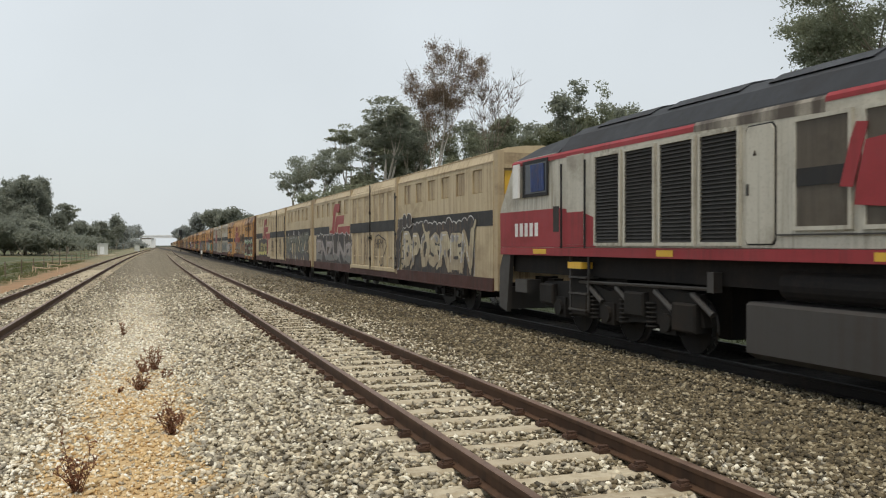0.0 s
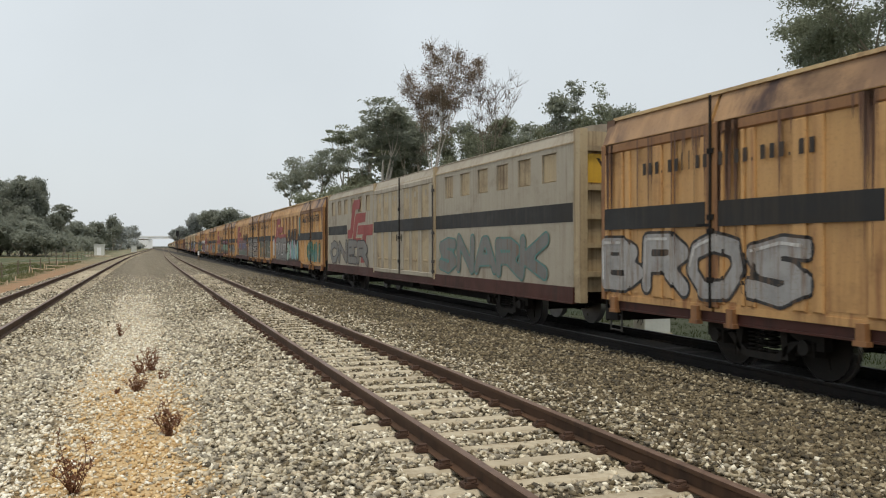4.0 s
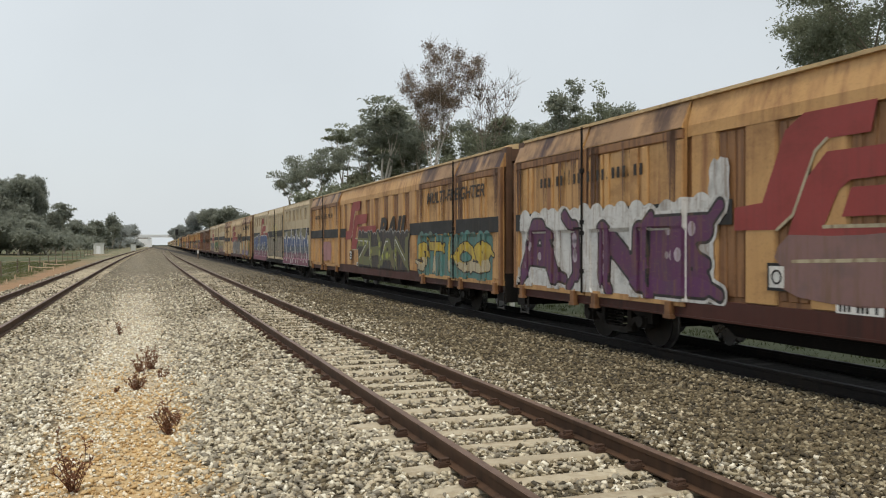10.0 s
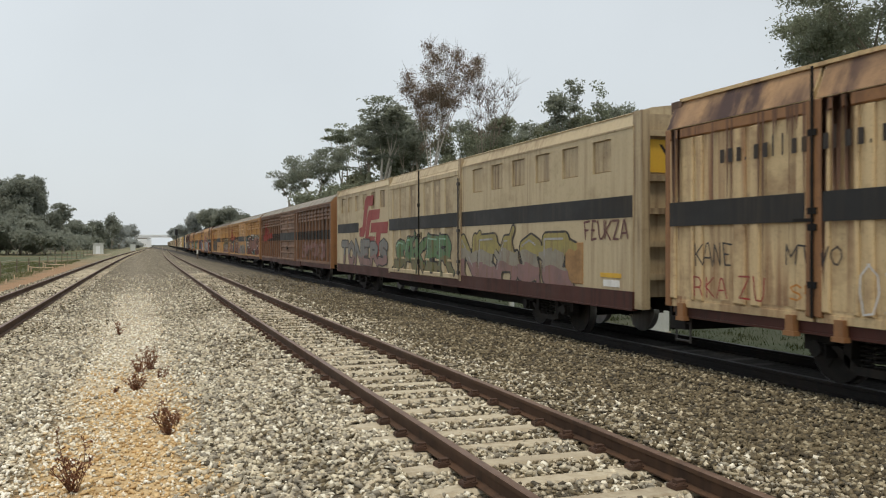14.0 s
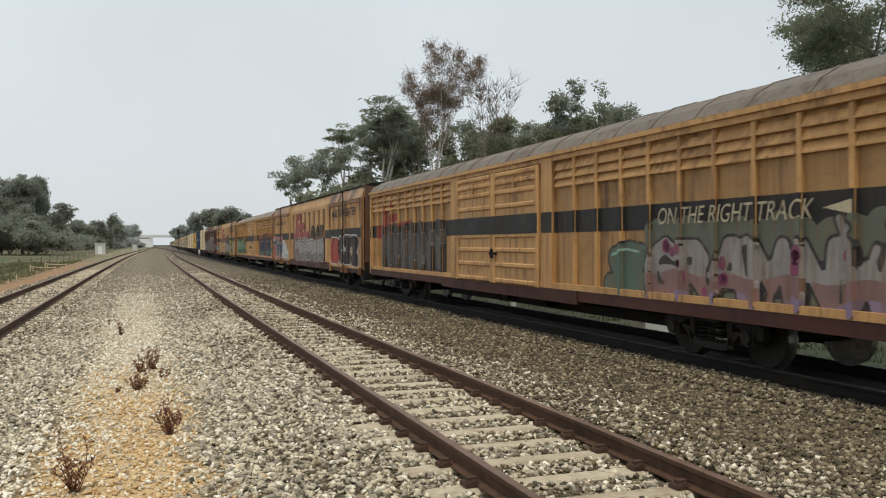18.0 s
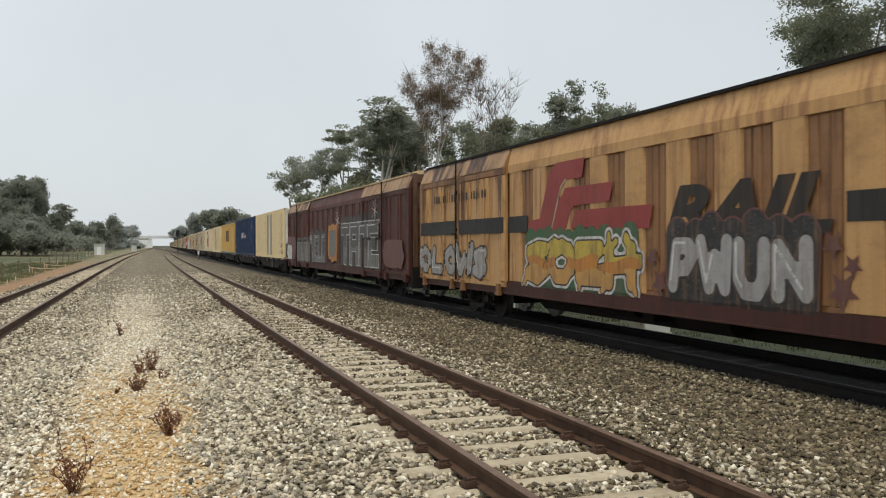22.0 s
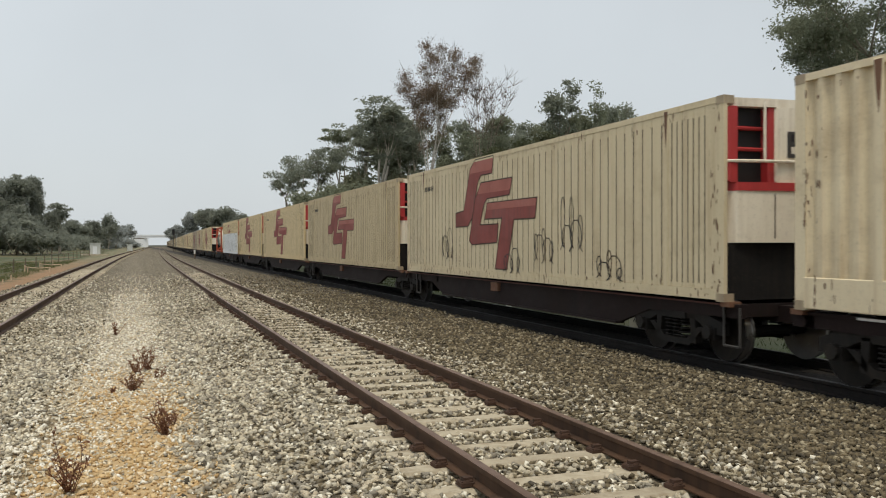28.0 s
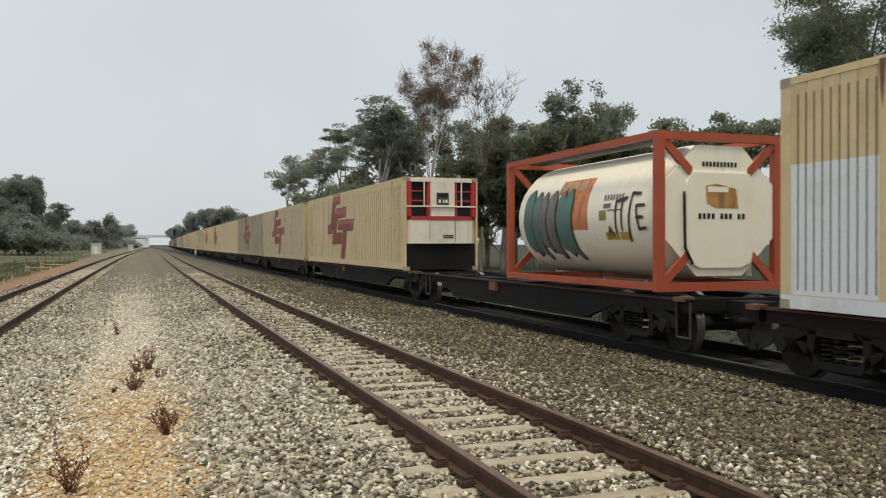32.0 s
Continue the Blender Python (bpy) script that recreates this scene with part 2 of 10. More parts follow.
RUST = weathered("rusty_steel", (0.16, 0.075, 0.04), (0.07, 0.032, 0.02), 0.8, rough=0.8)

# ---- ground, ballast and tracks ----
def ground_mat():
    m, nt, n, l, b = nodes_of("grass_and_soil")
    g = n.new("ShaderNodeNewGeometry")
    sx = n.new("ShaderNodeSeparateXYZ")
    l.new(g.outputs["Position"], sx.inputs[0])
    big = noise_of(nt, g.outputs["Position"], 0.05, 5.0, 0.6)
    mid = noise_of(nt, g.outputs["Position"], 0.7, 5.0, 0.65)
    fine = noise_of(nt, g.outputs["Position"], 9.0, 4.0, 0.7)
    c = mixed(nt, ramp_of(nt, mid, 0.35, 0.7), (0.036, 0.056, 0.017), (0.085, 0.09, 0.034))
    c = mixed(nt, ramp_of(nt, big, 0.48, 0.62), c, (0.17, 0.115, 0.055))
    c = mixed(nt, ramp_of(nt, fine, 0.4, 0.75, 0.0, 0.5), c, (0.05, 0.07, 0.02))
    # bare orange earth beside the line
    wob = n.new("ShaderNodeMath")
    wob.operation = "MULTIPLY_ADD"
    wob.inputs[1].default_value = 7.0
    l.new(mid, wob.inputs[0])
    l.new(sx.outputs["X"], wob.inputs[2])
    strip = ramp_of(nt, wob.outputs[0], -5.4, -3.6, 0.0, 1.0)
    east = ramp_of(nt, sx.outputs["X"], 8.0, 11.0, 1.0, 0.0)
    both = n.new("ShaderNodeMath")
    both.operation = "MULTIPLY"
    l.new(strip, both.inputs[0])
    l.new(east, both.inputs[1])
    soil = mixed(nt, ramp_of(nt, fine, 0.35, 0.7), (0.285, 0.148, 0.066), (0.225, 0.16, 0.092))
    soil = mixed(nt, ramp_of(nt, sx.outputs["Y"], 80.0, 150.0), soil, mixed(nt, ramp_of(nt, mid, 0.4, 0.6), (0.10, 0.115, 0.05), (0.23, 0.185, 0.115)))
    # beyond the train the ground is darkened to carry the train's shade
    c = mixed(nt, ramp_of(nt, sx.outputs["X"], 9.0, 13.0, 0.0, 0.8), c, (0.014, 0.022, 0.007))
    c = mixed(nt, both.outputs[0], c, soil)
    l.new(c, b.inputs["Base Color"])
    b.inputs["Roughness"].default_value = 0.95
    bumped(nt, b, fine, 0.6, 0.05)
    return m


def ballast_mat():
    """Crushed stone; a paler footway down the middle, with a sandy patch."""
    m, nt, n, l, b = nodes_of("crushed_stone_ballast")
    g = n.new("ShaderNodeNewGeometry")
    sx = n.new("ShaderNodeSeparateXYZ")
    l.new(g.outputs["Position"], sx.inputs[0])
    v = n.new("ShaderNodeTexVoronoi")
    v.inputs["Scale"].default_value = 15.0
    l.new(g.outputs["Position"], v.inputs["Vector"])
    sep = n.new("ShaderNodeSeparateColor")
    l.new(v.outputs["Color"], sep.inputs[0])
    big = noise_of(nt, g.outputs["Position"], 0.55, 4.0, 0.6)
    fine = noise_of(nt, g.outputs["Position"], 45.0, 3.0, 0.7)
    patch = noise_of(nt, moved(nt, (1, 0.13, 1), False), 7.0, 5.0, 0.85)
    c = mixed(nt, sep.outputs[0], (0.115, 0.102, 0.082), (0.325, 0.285, 0.222))
    c = mixed(nt, ramp_of(nt, sep.outputs[1], 0.82, 0.9), c, (0.50, 0.47, 0.40))
    c = mixed(nt, ramp_of(nt, v.outputs["Distance"], 0.35, 0.62, 0.0, 0.75), c, (0.045, 0.036, 0.027))
    old = ramp_of(nt, sx.outputs["X"], 4.0, 7.6, 0.0, 1.0)
    far = ramp_of(nt, sx.outputs["Y"], 28.0, 58.0, 0.0, 1.0)          # past the loose stones the sheet itself shows the stone
    fresh = mixed(nt, far, mixed(nt, 1.0, c, (0.95, 0.87, 0.70), "MULTIPLY"), mixed(nt, ramp_of(nt, patch, 0.42, 0.60), mixed(nt, 1.0, c, (0.54, 0.51, 0.43), "MULTIPLY"), mixed(nt, 1.0, c, (1.36, 1.28, 1.07), "MULTIPLY")))
    c = mixed(nt, old, fresh, mixed(nt, 1.0, c, (0.60, 0.555, 0.45), "MULTIPLY"))
    wob = n.new("ShaderNodeMath")
    wob.operation = "MULTIPLY_ADD"
    wob.inputs[1].default_value = 1.4
    l.new(big, wob.inputs[0])
    l.new(sx.outputs["X"], wob.inputs[2])
    a = ramp_of(nt, wob.outputs[0], -0.6, 0.2, 0.0, 1.0)
    e = ramp_of(nt, wob.outputs[0], 0.85, 1.5, 1.0, 0.0)
    both = n.new("ShaderNodeMath")
    both.operation = "MULTIPLY"
    l.new(a, both.inputs[0])
    l.new(e, both.inputs[1])
    pale = mixed(nt, ramp_of(nt, fine, 0.35, 0.7), (0.48, 0.41, 0.30), (0.72, 0.65, 0.52))
    sand = mixed(nt, ramp_of(nt, fine, 0.35, 0.7), (0.52, 0.345, 0.16), (0.66, 0.49, 0.27))
    near = ramp_of(nt, sx.outputs["Y"], 9.0, 15.0, 1.0, 0.0)
    edge = n.new("ShaderNodeMath")
    edge.operation = "MULTIPLY"
    l.new(near, edge.inputs[0])
    l.new(ramp_of(nt, sx.outputs["Y"], 0.0, 5.0), edge.inputs[1])
    near = edge.outputs[0]
    pale = mixed(nt, near, pale, sand)
    faint = ramp_of(nt, sx.outputs["Y"], 14.0, 42.0, 0.78, 0.06)
    worn = n.new("ShaderNodeMath")
    worn.operation = "MULTIPLY"
    l.new(ramp_of(nt, both.outputs[0], 0.1, 0.9), worn.inputs[0])
    l.new(faint, worn.inputs[1])
    c = mixed(nt, worn.outputs[0], c, pale)
    # oil stain, blackened further to hold the shade beneath the train
    oil_and_shade = n.new("ShaderNodeMath")
    oil_and_shade.operation = "MULTIPLY"
    l.new(ramp_of(nt, sx.outputs["X"], 7.65, 8.0), oil_and_shade.inputs[0])
    l.new(ramp_of(nt, sx.outputs["X"], 10.1, 10.8, 1.0, 0.0), oil_and_shade.inputs[1])
    c = mixed(nt, oil_and_shade.outputs[0], c, mixed(nt, sep.outputs[0], (0.012, 0.010, 0.009), (0.032, 0.026, 0.021)))
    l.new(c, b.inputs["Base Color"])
    b.inputs["Roughness"].default_value = 0.95
    bumped(nt, b, v.outputs["Distance"], 0.9, 0.03)
    return m


GROUND = ground_mat()
BALLAST = ballast_mat()
STONES = grit("ballast_stones", [(0.322, 0.290, 0.225), (0.460, 0.405, 0.299), (0.580, 0.515, 0.386), (0.386, 0.340, 0.258), (0.662, 0.593, 0.451), (0.515, 0.442, 0.327), (0.285, 0.258, 0.207), (0.810, 0.764, 0.635), (0.488, 0.442, 0.345), (0.248, 0.221, 0.175)])
OLD_STONES = grit("old_brown_ballast_stones", [(0.07, 0.057, 0.037), (0.13, 0.105, 0.065), (0.18, 0.145, 0.09), (0.095, 0.075, 0.046), (0.22, 0.18, 0.113), (0.145, 0.115, 0.07), (0.075, 0.064, 0.047), (0.36, 0.31, 0.215)])
PALE_STONES = grit("pale_stones", [(0.614, 0.547, 0.422), (0.768, 0.701, 0.557), (0.499, 0.442, 0.346), (0.864, 0.806, 0.672), (0.653, 0.538, 0.365), (0.883, 0.845, 0.739)])
SAND_STONES = grit("sandy_stones", [(0.60, 0.40, 0.19), (0.68, 0.49, 0.26), (0.50, 0.33, 0.155), (0.74, 0.59, 0.38), (0.62, 0.44, 0.22), (0.80, 0.71, 0.55), (0.55, 0.385, 0.20)])
CONCRETE = weathered("sleeper_concrete", (0.45, 0.39, 0.285), (0.24, 0.18, 0.11), 0.7, rough=0.9, bump=0.4)
# sleepers under the train: oil, plus the train's shade in the colour
OILY_SHADED = weathered("oily_shaded_sleeper_concrete", (0.085, 0.078, 0.07), (0.03, 0.026, 0.022), 0.7, rough=0.9)
RAIL_SIDE = weathered("rail_rust", (0.085, 0.045, 0.025), (0.038, 0.022, 0.014), 0.7, rough=0.75)
RAIL_SHINE = weathered("polished_rail_top", (0.12, 0.12, 0.12), (0.07, 0.06, 0.055), 0.4, rough=0.6, metal=0.7)
RAIL_TOP = weathered("rail_running_top", (0.19, 0.12, 0.085), (0.10, 0.055, 0.035), 0.6, rough=0.5, metal=0.4)
CLIP = weathered("rail_clip_rust", (0.075, 0.04, 0.026), (0.04, 0.025, 0.018), 0.7, rough=0.8)


def grow(ys, xs, zf, name, material, kind="structure", label="", category=""):
    """A sheet over a grid of places along and across the line."""
    v = [(x + bend(y), y, zf(x, y)) for y in ys for x in xs]
    w = len(xs)
    f = [(j * w + i, j * w + i + 1, (j + 1) * w + i + 1, (j + 1) * w + i) for j in range(len(ys) - 1) for i in range(w - 1)]
    mb = MB().add(v, f)
    ob = new(name, mb.mesh(name, material))
    return tagged(ob, label=label, category=category, kind=kind)


def ground_z(x, y):
    h = -0.55
    if x < -9:
        h = -0.75 + 0.1 * noise.noise((x * 0.05, y * 0.05, 0))
    if x > 13:
        h = -0.5 + 0.12 * noise.noise((x * 0.08, y * 0.08, 3))
    return h


far_x = [-2500, -900, -400, -200, -120, -80, -60, -45, -34, -26, -20, -16, -13, -11, -9, -7.5, -6, 0, 6, 11, 13, 15, 18, 22, 28, 36, 46, 60, 90, 140, 220, 450, 1000, 2500]
far_y = [-2500, -800, -300, -120, -60, -30, -15, 0] + [6 * i for i in range(1, 40)] + [260, 300, 350, 420, 520, 700, 1000, 1600, 2600]
gv = [(x, y, ground_z(x, y)) for y in far_y for x in far_x]
gw = len(far_x)
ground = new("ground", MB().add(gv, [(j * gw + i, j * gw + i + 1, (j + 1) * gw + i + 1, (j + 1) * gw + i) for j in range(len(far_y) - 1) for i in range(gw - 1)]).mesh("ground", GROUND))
tagged(ground, label="green grass and bare orange earth beside the line", category="ground", kind="structure")


def bed_z(x, y):
    """The ballast's surface: level between the tracks, with shoulders that fall away."""
    z = BALLAST_Z
    if x < -5.0:
        z = BALLAST_Z + 0.06 - (-5.0 - x) * 0.45
    elif x > 10.6:
        z = BALLAST_Z - 0.02 - (x - 10.6) * 0.5
    elif x < -1.6:
        z = BALLAST_Z + 0.10 * min(1.0, (-1.6 - x) / 0.6)
    elif -0.9 < x < 1.2:
        z = BALLAST_Z - 0.05
    elif 2.05 < x < 4.55:
        z = BALLAST_Z - (0.006 if 2.62 < x < 3.98 else 0.016 if y < 9 else -0.012) + min(0.022, max(0, (y - 14) * 0.0009))
    elif 1.6 < x < 2.05 or 4.55 < x < 4.9:
        z = BALLAST_Z + 0.022
    elif 5.4 < x < 7.2:
        z = BALLAST_Z - 0.03
    z += (0.008 if 2.3 < x < 4.3 else 0.03) * noise.noise((x * 0.9, y * 0.45, 1.0)) + 0.012 * noise.noise((x * 2.7, y * 2.3, 4.0))
    return z


bed_x = [-6.3, -5.7] + [-5.1 + 0.2 * i for i in range(79)] + [10.8, 11.2, 11.7]
bed_y = [-25, -15, -8, -4] + [0.4 * i for i in range(76)] + [30.5 + 1.5 * i for i in range(40)] + [92 + 6 * i for i in range(30)] + [290, 340, 400, 480, 600, 800]
grow(bed_y, bed_x, bed_z, "ballast", BALLAST, label="grey-brown crushed stone ballast with a pale sandy footway", category="ballast")

# rails: head, web and foot
HEAD = [(-0.036, 0.0), (-0.036, -0.035), (-0.009, -0.048), (-0.009, -0.135), (-0.073, -0.150), (-0.073, -0.162),
        (0.073, -0.162), (0.073, -0.150), (0.009, -0.135), (0.009, -0.048), (0.036, -0.035), (0.036, 0.0), (0.028, 0.006), (-0.028, 0.006)]
rail_y = [-25 + 5 * i for i in range(30)] + [130 + 10 * i for i in range(20)] + [340, 380, 420, 480, 560, 700]


def rail_mesh(cx, z, side=None):
    n = len(HEAD)
    v = [(cx + bend(y) + px, y, z + pz) for y in rail_y for px, pz in HEAD]
    f, mi = [], []
    for j in range(len(rail_y) - 1):
        for i in range(n):
            k = (i + 1) % n
            f.append((j * n + i, j * n + k, (j + 1) * n + k, (j + 1) * n + i))
            mi.append(1 if i in (11, 12, 13) else 0)
    me = MB().add(v, f).mesh("rail", side or RAIL_SIDE)
    me.materials.append(RAIL_SHINE if side else RAIL_TOP)
    me.polygons.foreach_set("material_index", mi)
    return me


def sleeper_build(mb):
    prof = [(-0.12, -0.12), (-0.12, -0.03), (-0.085, 0.0), (0.085, 0.0), (0.12, -0.03), (0.12, -0.12)]
    n = len(prof)
    xs = [-1.25, -1.2, -0.85, -0.45, 0.45, 0.85, 1.2, 1.25]
    dz = [-0.03, -0.01, 0.0, 0.0, 0.0, 0.0, -0.01, -0.03]
    vs = [(x, py, pz + d) for x, d in zip(xs, dz) for py, pz in prof]
    fs = [(j * n + i, (j + 1) * n + i, (j + 1) * n + (i + 1) % n, j * n + (i + 1) % n) for j in range(len(xs) - 1) for i in range(n)]
    mb.add(vs, fs + [tuple(range(n)), tuple(range(len(vs) - 1, len(vs) - n - 1, -1))])


def clip_build(mb):
    mb.box(-0.055, 0.06, -0.06, 0.06, -0.012, 0.02)
    mb.box(-0.02, 0.06, -0.03, 0.03, 0.02, 0.055)
    mb.tube((-0.04, -0.04, 0.02), (0.05, -0.03, 0.03), 0.013, n=5)
    mb.tube((-0.04, 0.04, 0.02), (0.05, 0.03, 0.03), 0.013, n=5)
    mb.tube((-0.04, -0.04, 0.02), (-0.04, 0.04, 0.02), 0.013, n=5)


def railway(name, cx, z, label, first, count, more, clips, sink):
    track = tagged(new(name), label=label, category="railway track", kind="structure")
    for s in (-1, 1):
        # the train's own rails get near-black sides that stand in for shade
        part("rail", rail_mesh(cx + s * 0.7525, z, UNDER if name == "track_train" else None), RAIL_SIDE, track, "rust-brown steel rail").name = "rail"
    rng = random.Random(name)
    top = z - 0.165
    stone = OILY_SHADED if name == "track_train" else CONCRETE
    me = kept("sleeper", sleeper_build, stone)
    cl = kept("rail_clip", clip_build, CLIP)
    for i in range(count):
        y = first + 0.62 * i
        s = part("sleeper", me, stone, track)
        s.matrix_basis = pose(cx + bend(y) + rng.uniform(-0.02, 0.02), y, top - rng.uniform(0.0, sink), 0, 0, rng.uniform(-1.0, 1.0) - heading(y))
        if i < clips:
            for r in (-1, 1):
                for q in (-1, 1):
                    c = part("rail_clip", cl, CLIP, track)
                    c.matrix_basis = pose(cx + bend(y) + r * 0.7525 + q * 0.115, y, top + 0.012, 0, 0, (0 if q < 0 else 180) + rng.uniform(-6, 6))
    mb = MB()
    for i in range(count, count + more):
        y = first + 0.62 * i
        mb.box(cx + bend(y) - 1.25, cx + bend(y) + 1.25, y - 0.085, y + 0.085, top - 0.1, top - 0.012)
    if more:
        tagged(part("far_sleepers", mb, stone, track), kind="stuff")
    return track


def stones():
    """Loose ballast stones where the camera stands nearest, laid on the bed between rails and sleepers."""
    nr = np.random.RandomState(5)
    cube = np.array([(a, b, c) for a in (-1, 1) for b in (-1, 1) for c in (-1, 1)]) * 0.62
    tri = np.array([(0, 1, 3), (0, 3, 2), (4, 6, 7), (4, 7, 5), (0, 4, 5), (0, 5, 1), (2, 3, 7), (2, 7, 6), (0, 2, 6), (0, 6, 4), (1, 5, 7), (1, 7, 3)])
    lots = {"footway": [], "sandy": [], "new": [], "old": []}
    a = radians(19.313)
    for d0, d1, per in ((6.0, 9.5, 560), (9.5, 14.0, 420), (14.0, 22.0, 250), (22.0, 34.0, 110), (34.0, 60.0, 34)):
        area = (d1 * d1 - d0 * d0) * 0.56
        n = int(area * per)
        d = np.sqrt(nr.uniform(d0 * d0, d1 * d1, n))
        s = nr.uniform(-0.56, 0.56, n) * d
        xs, ys = s * math.cos(a) + d * math.sin(a), -s * math.sin(a) + d * math.cos(a)
        if d0 == 6.0:          # and sparsely round the camera's feet and behind it
            xs, ys = np.append(xs, nr.uniform(-5.6, 8.1, 9000)), np.append(ys, nr.uniform(-8.0, 6.0, 9000))
        for x, y in zip(xs, ys):
            x0 = x - bend(y)
            if x0 < -5.6 or x0 > 8.15:
                continue
            skip = False
            for cx, first in ((MID, 2.0), (LEFT, 8.0)):
                for r in (-0.7525, 0.7525):
                    if abs(x0 - cx - r) < 0.105:
                        skip = True
                if abs(x0 - cx) < 1.22:
                    k = (y - first) / 0.62
                    if abs(k - round(k)) * 0.62 < 0.105 and nr.rand() < (0.97 if abs(x0 - cx) < 0.7 or y < 13 else 0.6):
                        skip = True
            if skip:
                continue
            soft = nr.normal(0, 0.16)
            path = (-0.95 if y > 12 else -1.35) < x0 + soft + 0.35 * noise.noise((x0 * 1.2, y * 0.5, 9)) < 0.6
            size = nr.uniform(0.017, 0.043) * (1.0 if y < 14 else 1.12 if y < 34 else 1.3)
            if y > 24 and nr.rand() < (y - 24) / 38:
                continue
            if path:
                sandy = y + nr.normal(0, 1.3) < 13.5 + 2.5 * noise.noise((x0 * 2.0, y * 0.7, 6)) and x0 > -0.72 + soft + 0.3 * noise.noise((x0, y * 0.8, 3))
                if nr.rand() < (0.1 if sandy else 0.03):
                    continue
                size *= nr.uniform(0.5, 0.9) if sandy else 0.75
                key = "sandy" if sandy and nr.rand() < 0.70 + 0.4 * noise.noise((x0 * 1.7, y * 1.1, 8)) else "footway" if nr.rand() < 0.88 else "new"
            else:
                worn = noise.noise((x0 * 0.8, y * 0.3, 2))
                if x0 > 4.5:                    # greyer and darker towards the train
                    dark = 0.62 + 0.3 * (x0 - 4.7) + 0.3 * worn
                elif abs(x0 - MID) < 0.72:      # oil and brake dust between the rails
                    dark = 0.42 + 0.4 * worn
                elif 1.3 < x0 < 2.3:
                    dark = 0.18 + 0.4 * worn
                else:
                    dark = (0.3 if x0 < -1.9 else 0.03) + 0.35 * worn
                key = "old" if nr.rand() < dark else "new"
            lots[key].append((x, y, bed_z(x0, y) + size * 0.35, size))
    for key, mat, label in (("footway", PALE_STONES, "pale loose stones on the sandy footway"), ("sandy", SAND_STONES, "orange-tan sandy gravel on the footway"), ("new", STONES, "loose grey and cream ballast stones"), ("old", OLD_STONES, "loose brown-grey ballast stones beside the train")):
        p = np.array(lots[key])
        n = len(p)
        q = nr.normal(0, 1, (n, 4))
        q /= np.linalg.norm(q, axis=1, keepdims=True)
        w, i, j, k = q.T
        rot = np.stack([1 - 2 * (j * j + k * k), 2 * (i * j - k * w), 2 * (i * k + j * w), 2 * (i * j + k * w), 1 - 2 * (i * i + k * k), 2 * (j * k - i * w), 2 * (i * k - j * w), 2 * (j * k + i * w), 1 - 2 * (i * i + j * j)], 1).reshape(n, 3, 3)
        shape = cube[None] * nr.uniform(0.5, 1.35, (n, 8, 3)) * np.stack([nr.uniform(0.95, 1.6, n), nr.uniform(0.7, 1.1, n), nr.uniform(0.42, 0.8, n)], 1)[:, None]
        v = np.einsum("nij,nvj->nvi", rot, shape) * p[:, 3][:, None, None]
        v[:, :, 2] *= 0.8
        v += p[:, None, :3]
        f = tri[None] + (np.arange(n) * 8)[:, None, None]
        me = bpy.data.meshes.new("ballast_stones")
        me.vertices.add(n * 8)
        me.vertices.foreach_set("co", v.astype(np.float32).ravel())
        me.loops.add(f.size)
        me.loops.foreach_set("vertex_index", f.astype(np.int32).ravel())
        me.polygons.add(n * 12)
        me.polygons.foreach_set("loop_start", np.arange(0, f.size, 3, dtype=np.int32))
        me.update()
        me.materials.append(mat)
        tagged(new("ballast_stones", me), label=label, category="stones", kind="stuff")


# ---- trees ----
BARK = weathered("gum_bark", (0.36, 0.31, 0.25), (0.16, 0.12, 0.085), 0.8, rough=0.85, bump=0.5)
BARK_PALE = weathered("pale_gum_bark", (0.56, 0.51, 0.44), (0.30, 0.24, 0.18), 0.6, rough=0.8, bump=0.4)


def leaf_mat(name, a, c, d):
    m, nt, n, l, b = nodes_of(name)
    g = n.new("ShaderNodeNewGeometry")
    col = mixed(nt, g.outputs["Random Per Island"], a, c)
    f = noise_of(nt, moved(nt, (1, 1, 1)), 0.6, 3.0, 0.6)
    col = mixed(nt, ramp_of(nt, f, 0.4, 0.7, 0.0, 0.7), col, d)
    l.new(col, b.inputs["Base Color"])
    b.inputs["Roughness"].default_value = 0.8
    b.inputs["Specular IOR Level"].default_value = 0.2
    thin = n.new("ShaderNodeBsdfTranslucent")
    l.new(col, thin.inputs["Color"])
    mix = n.new("ShaderNodeMixShader")
    mix.inputs[0].default_value = 0.55
    l.new(b.outputs[0], mix.inputs[1])
    l.new(thin.outputs[0], mix.inputs[2])
    l.new(mix.outputs[0], n["Material Output"].inputs["Surface"])
    return m


LEAF = leaf_mat("gum_leaves", (0.235, 0.258, 0.18), (0.28, 0.30, 0.215), (0.215, 0.225, 0.15))
LEAF_GREY = leaf_mat("grey_green_leaves", (0.265, 0.285, 0.225), (0.31, 0.33, 0.265), (0.24, 0.255, 0.195))
LEAF_RED = leaf_mat("dying_red_brown_leaves", (0.215, 0.15, 0.112), (0.265, 0.198, 0.15), (0.18, 0.158, 0.108))
LEAF_DARK = leaf_mat("dark_leaves", (0.18, 0.195, 0.13), (0.21, 0.222, 0.15), (0.17, 0.165, 0.11))
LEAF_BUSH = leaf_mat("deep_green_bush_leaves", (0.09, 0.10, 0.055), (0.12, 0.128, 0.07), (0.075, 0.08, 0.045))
# far leaves, greyed and paled: distance haze is put into these two colours
LEAF_HAZY = leaf_mat("hazed_paddock_leaves", (0.255, 0.272, 0.222), (0.31, 0.325, 0.272), (0.235, 0.25, 0.202))
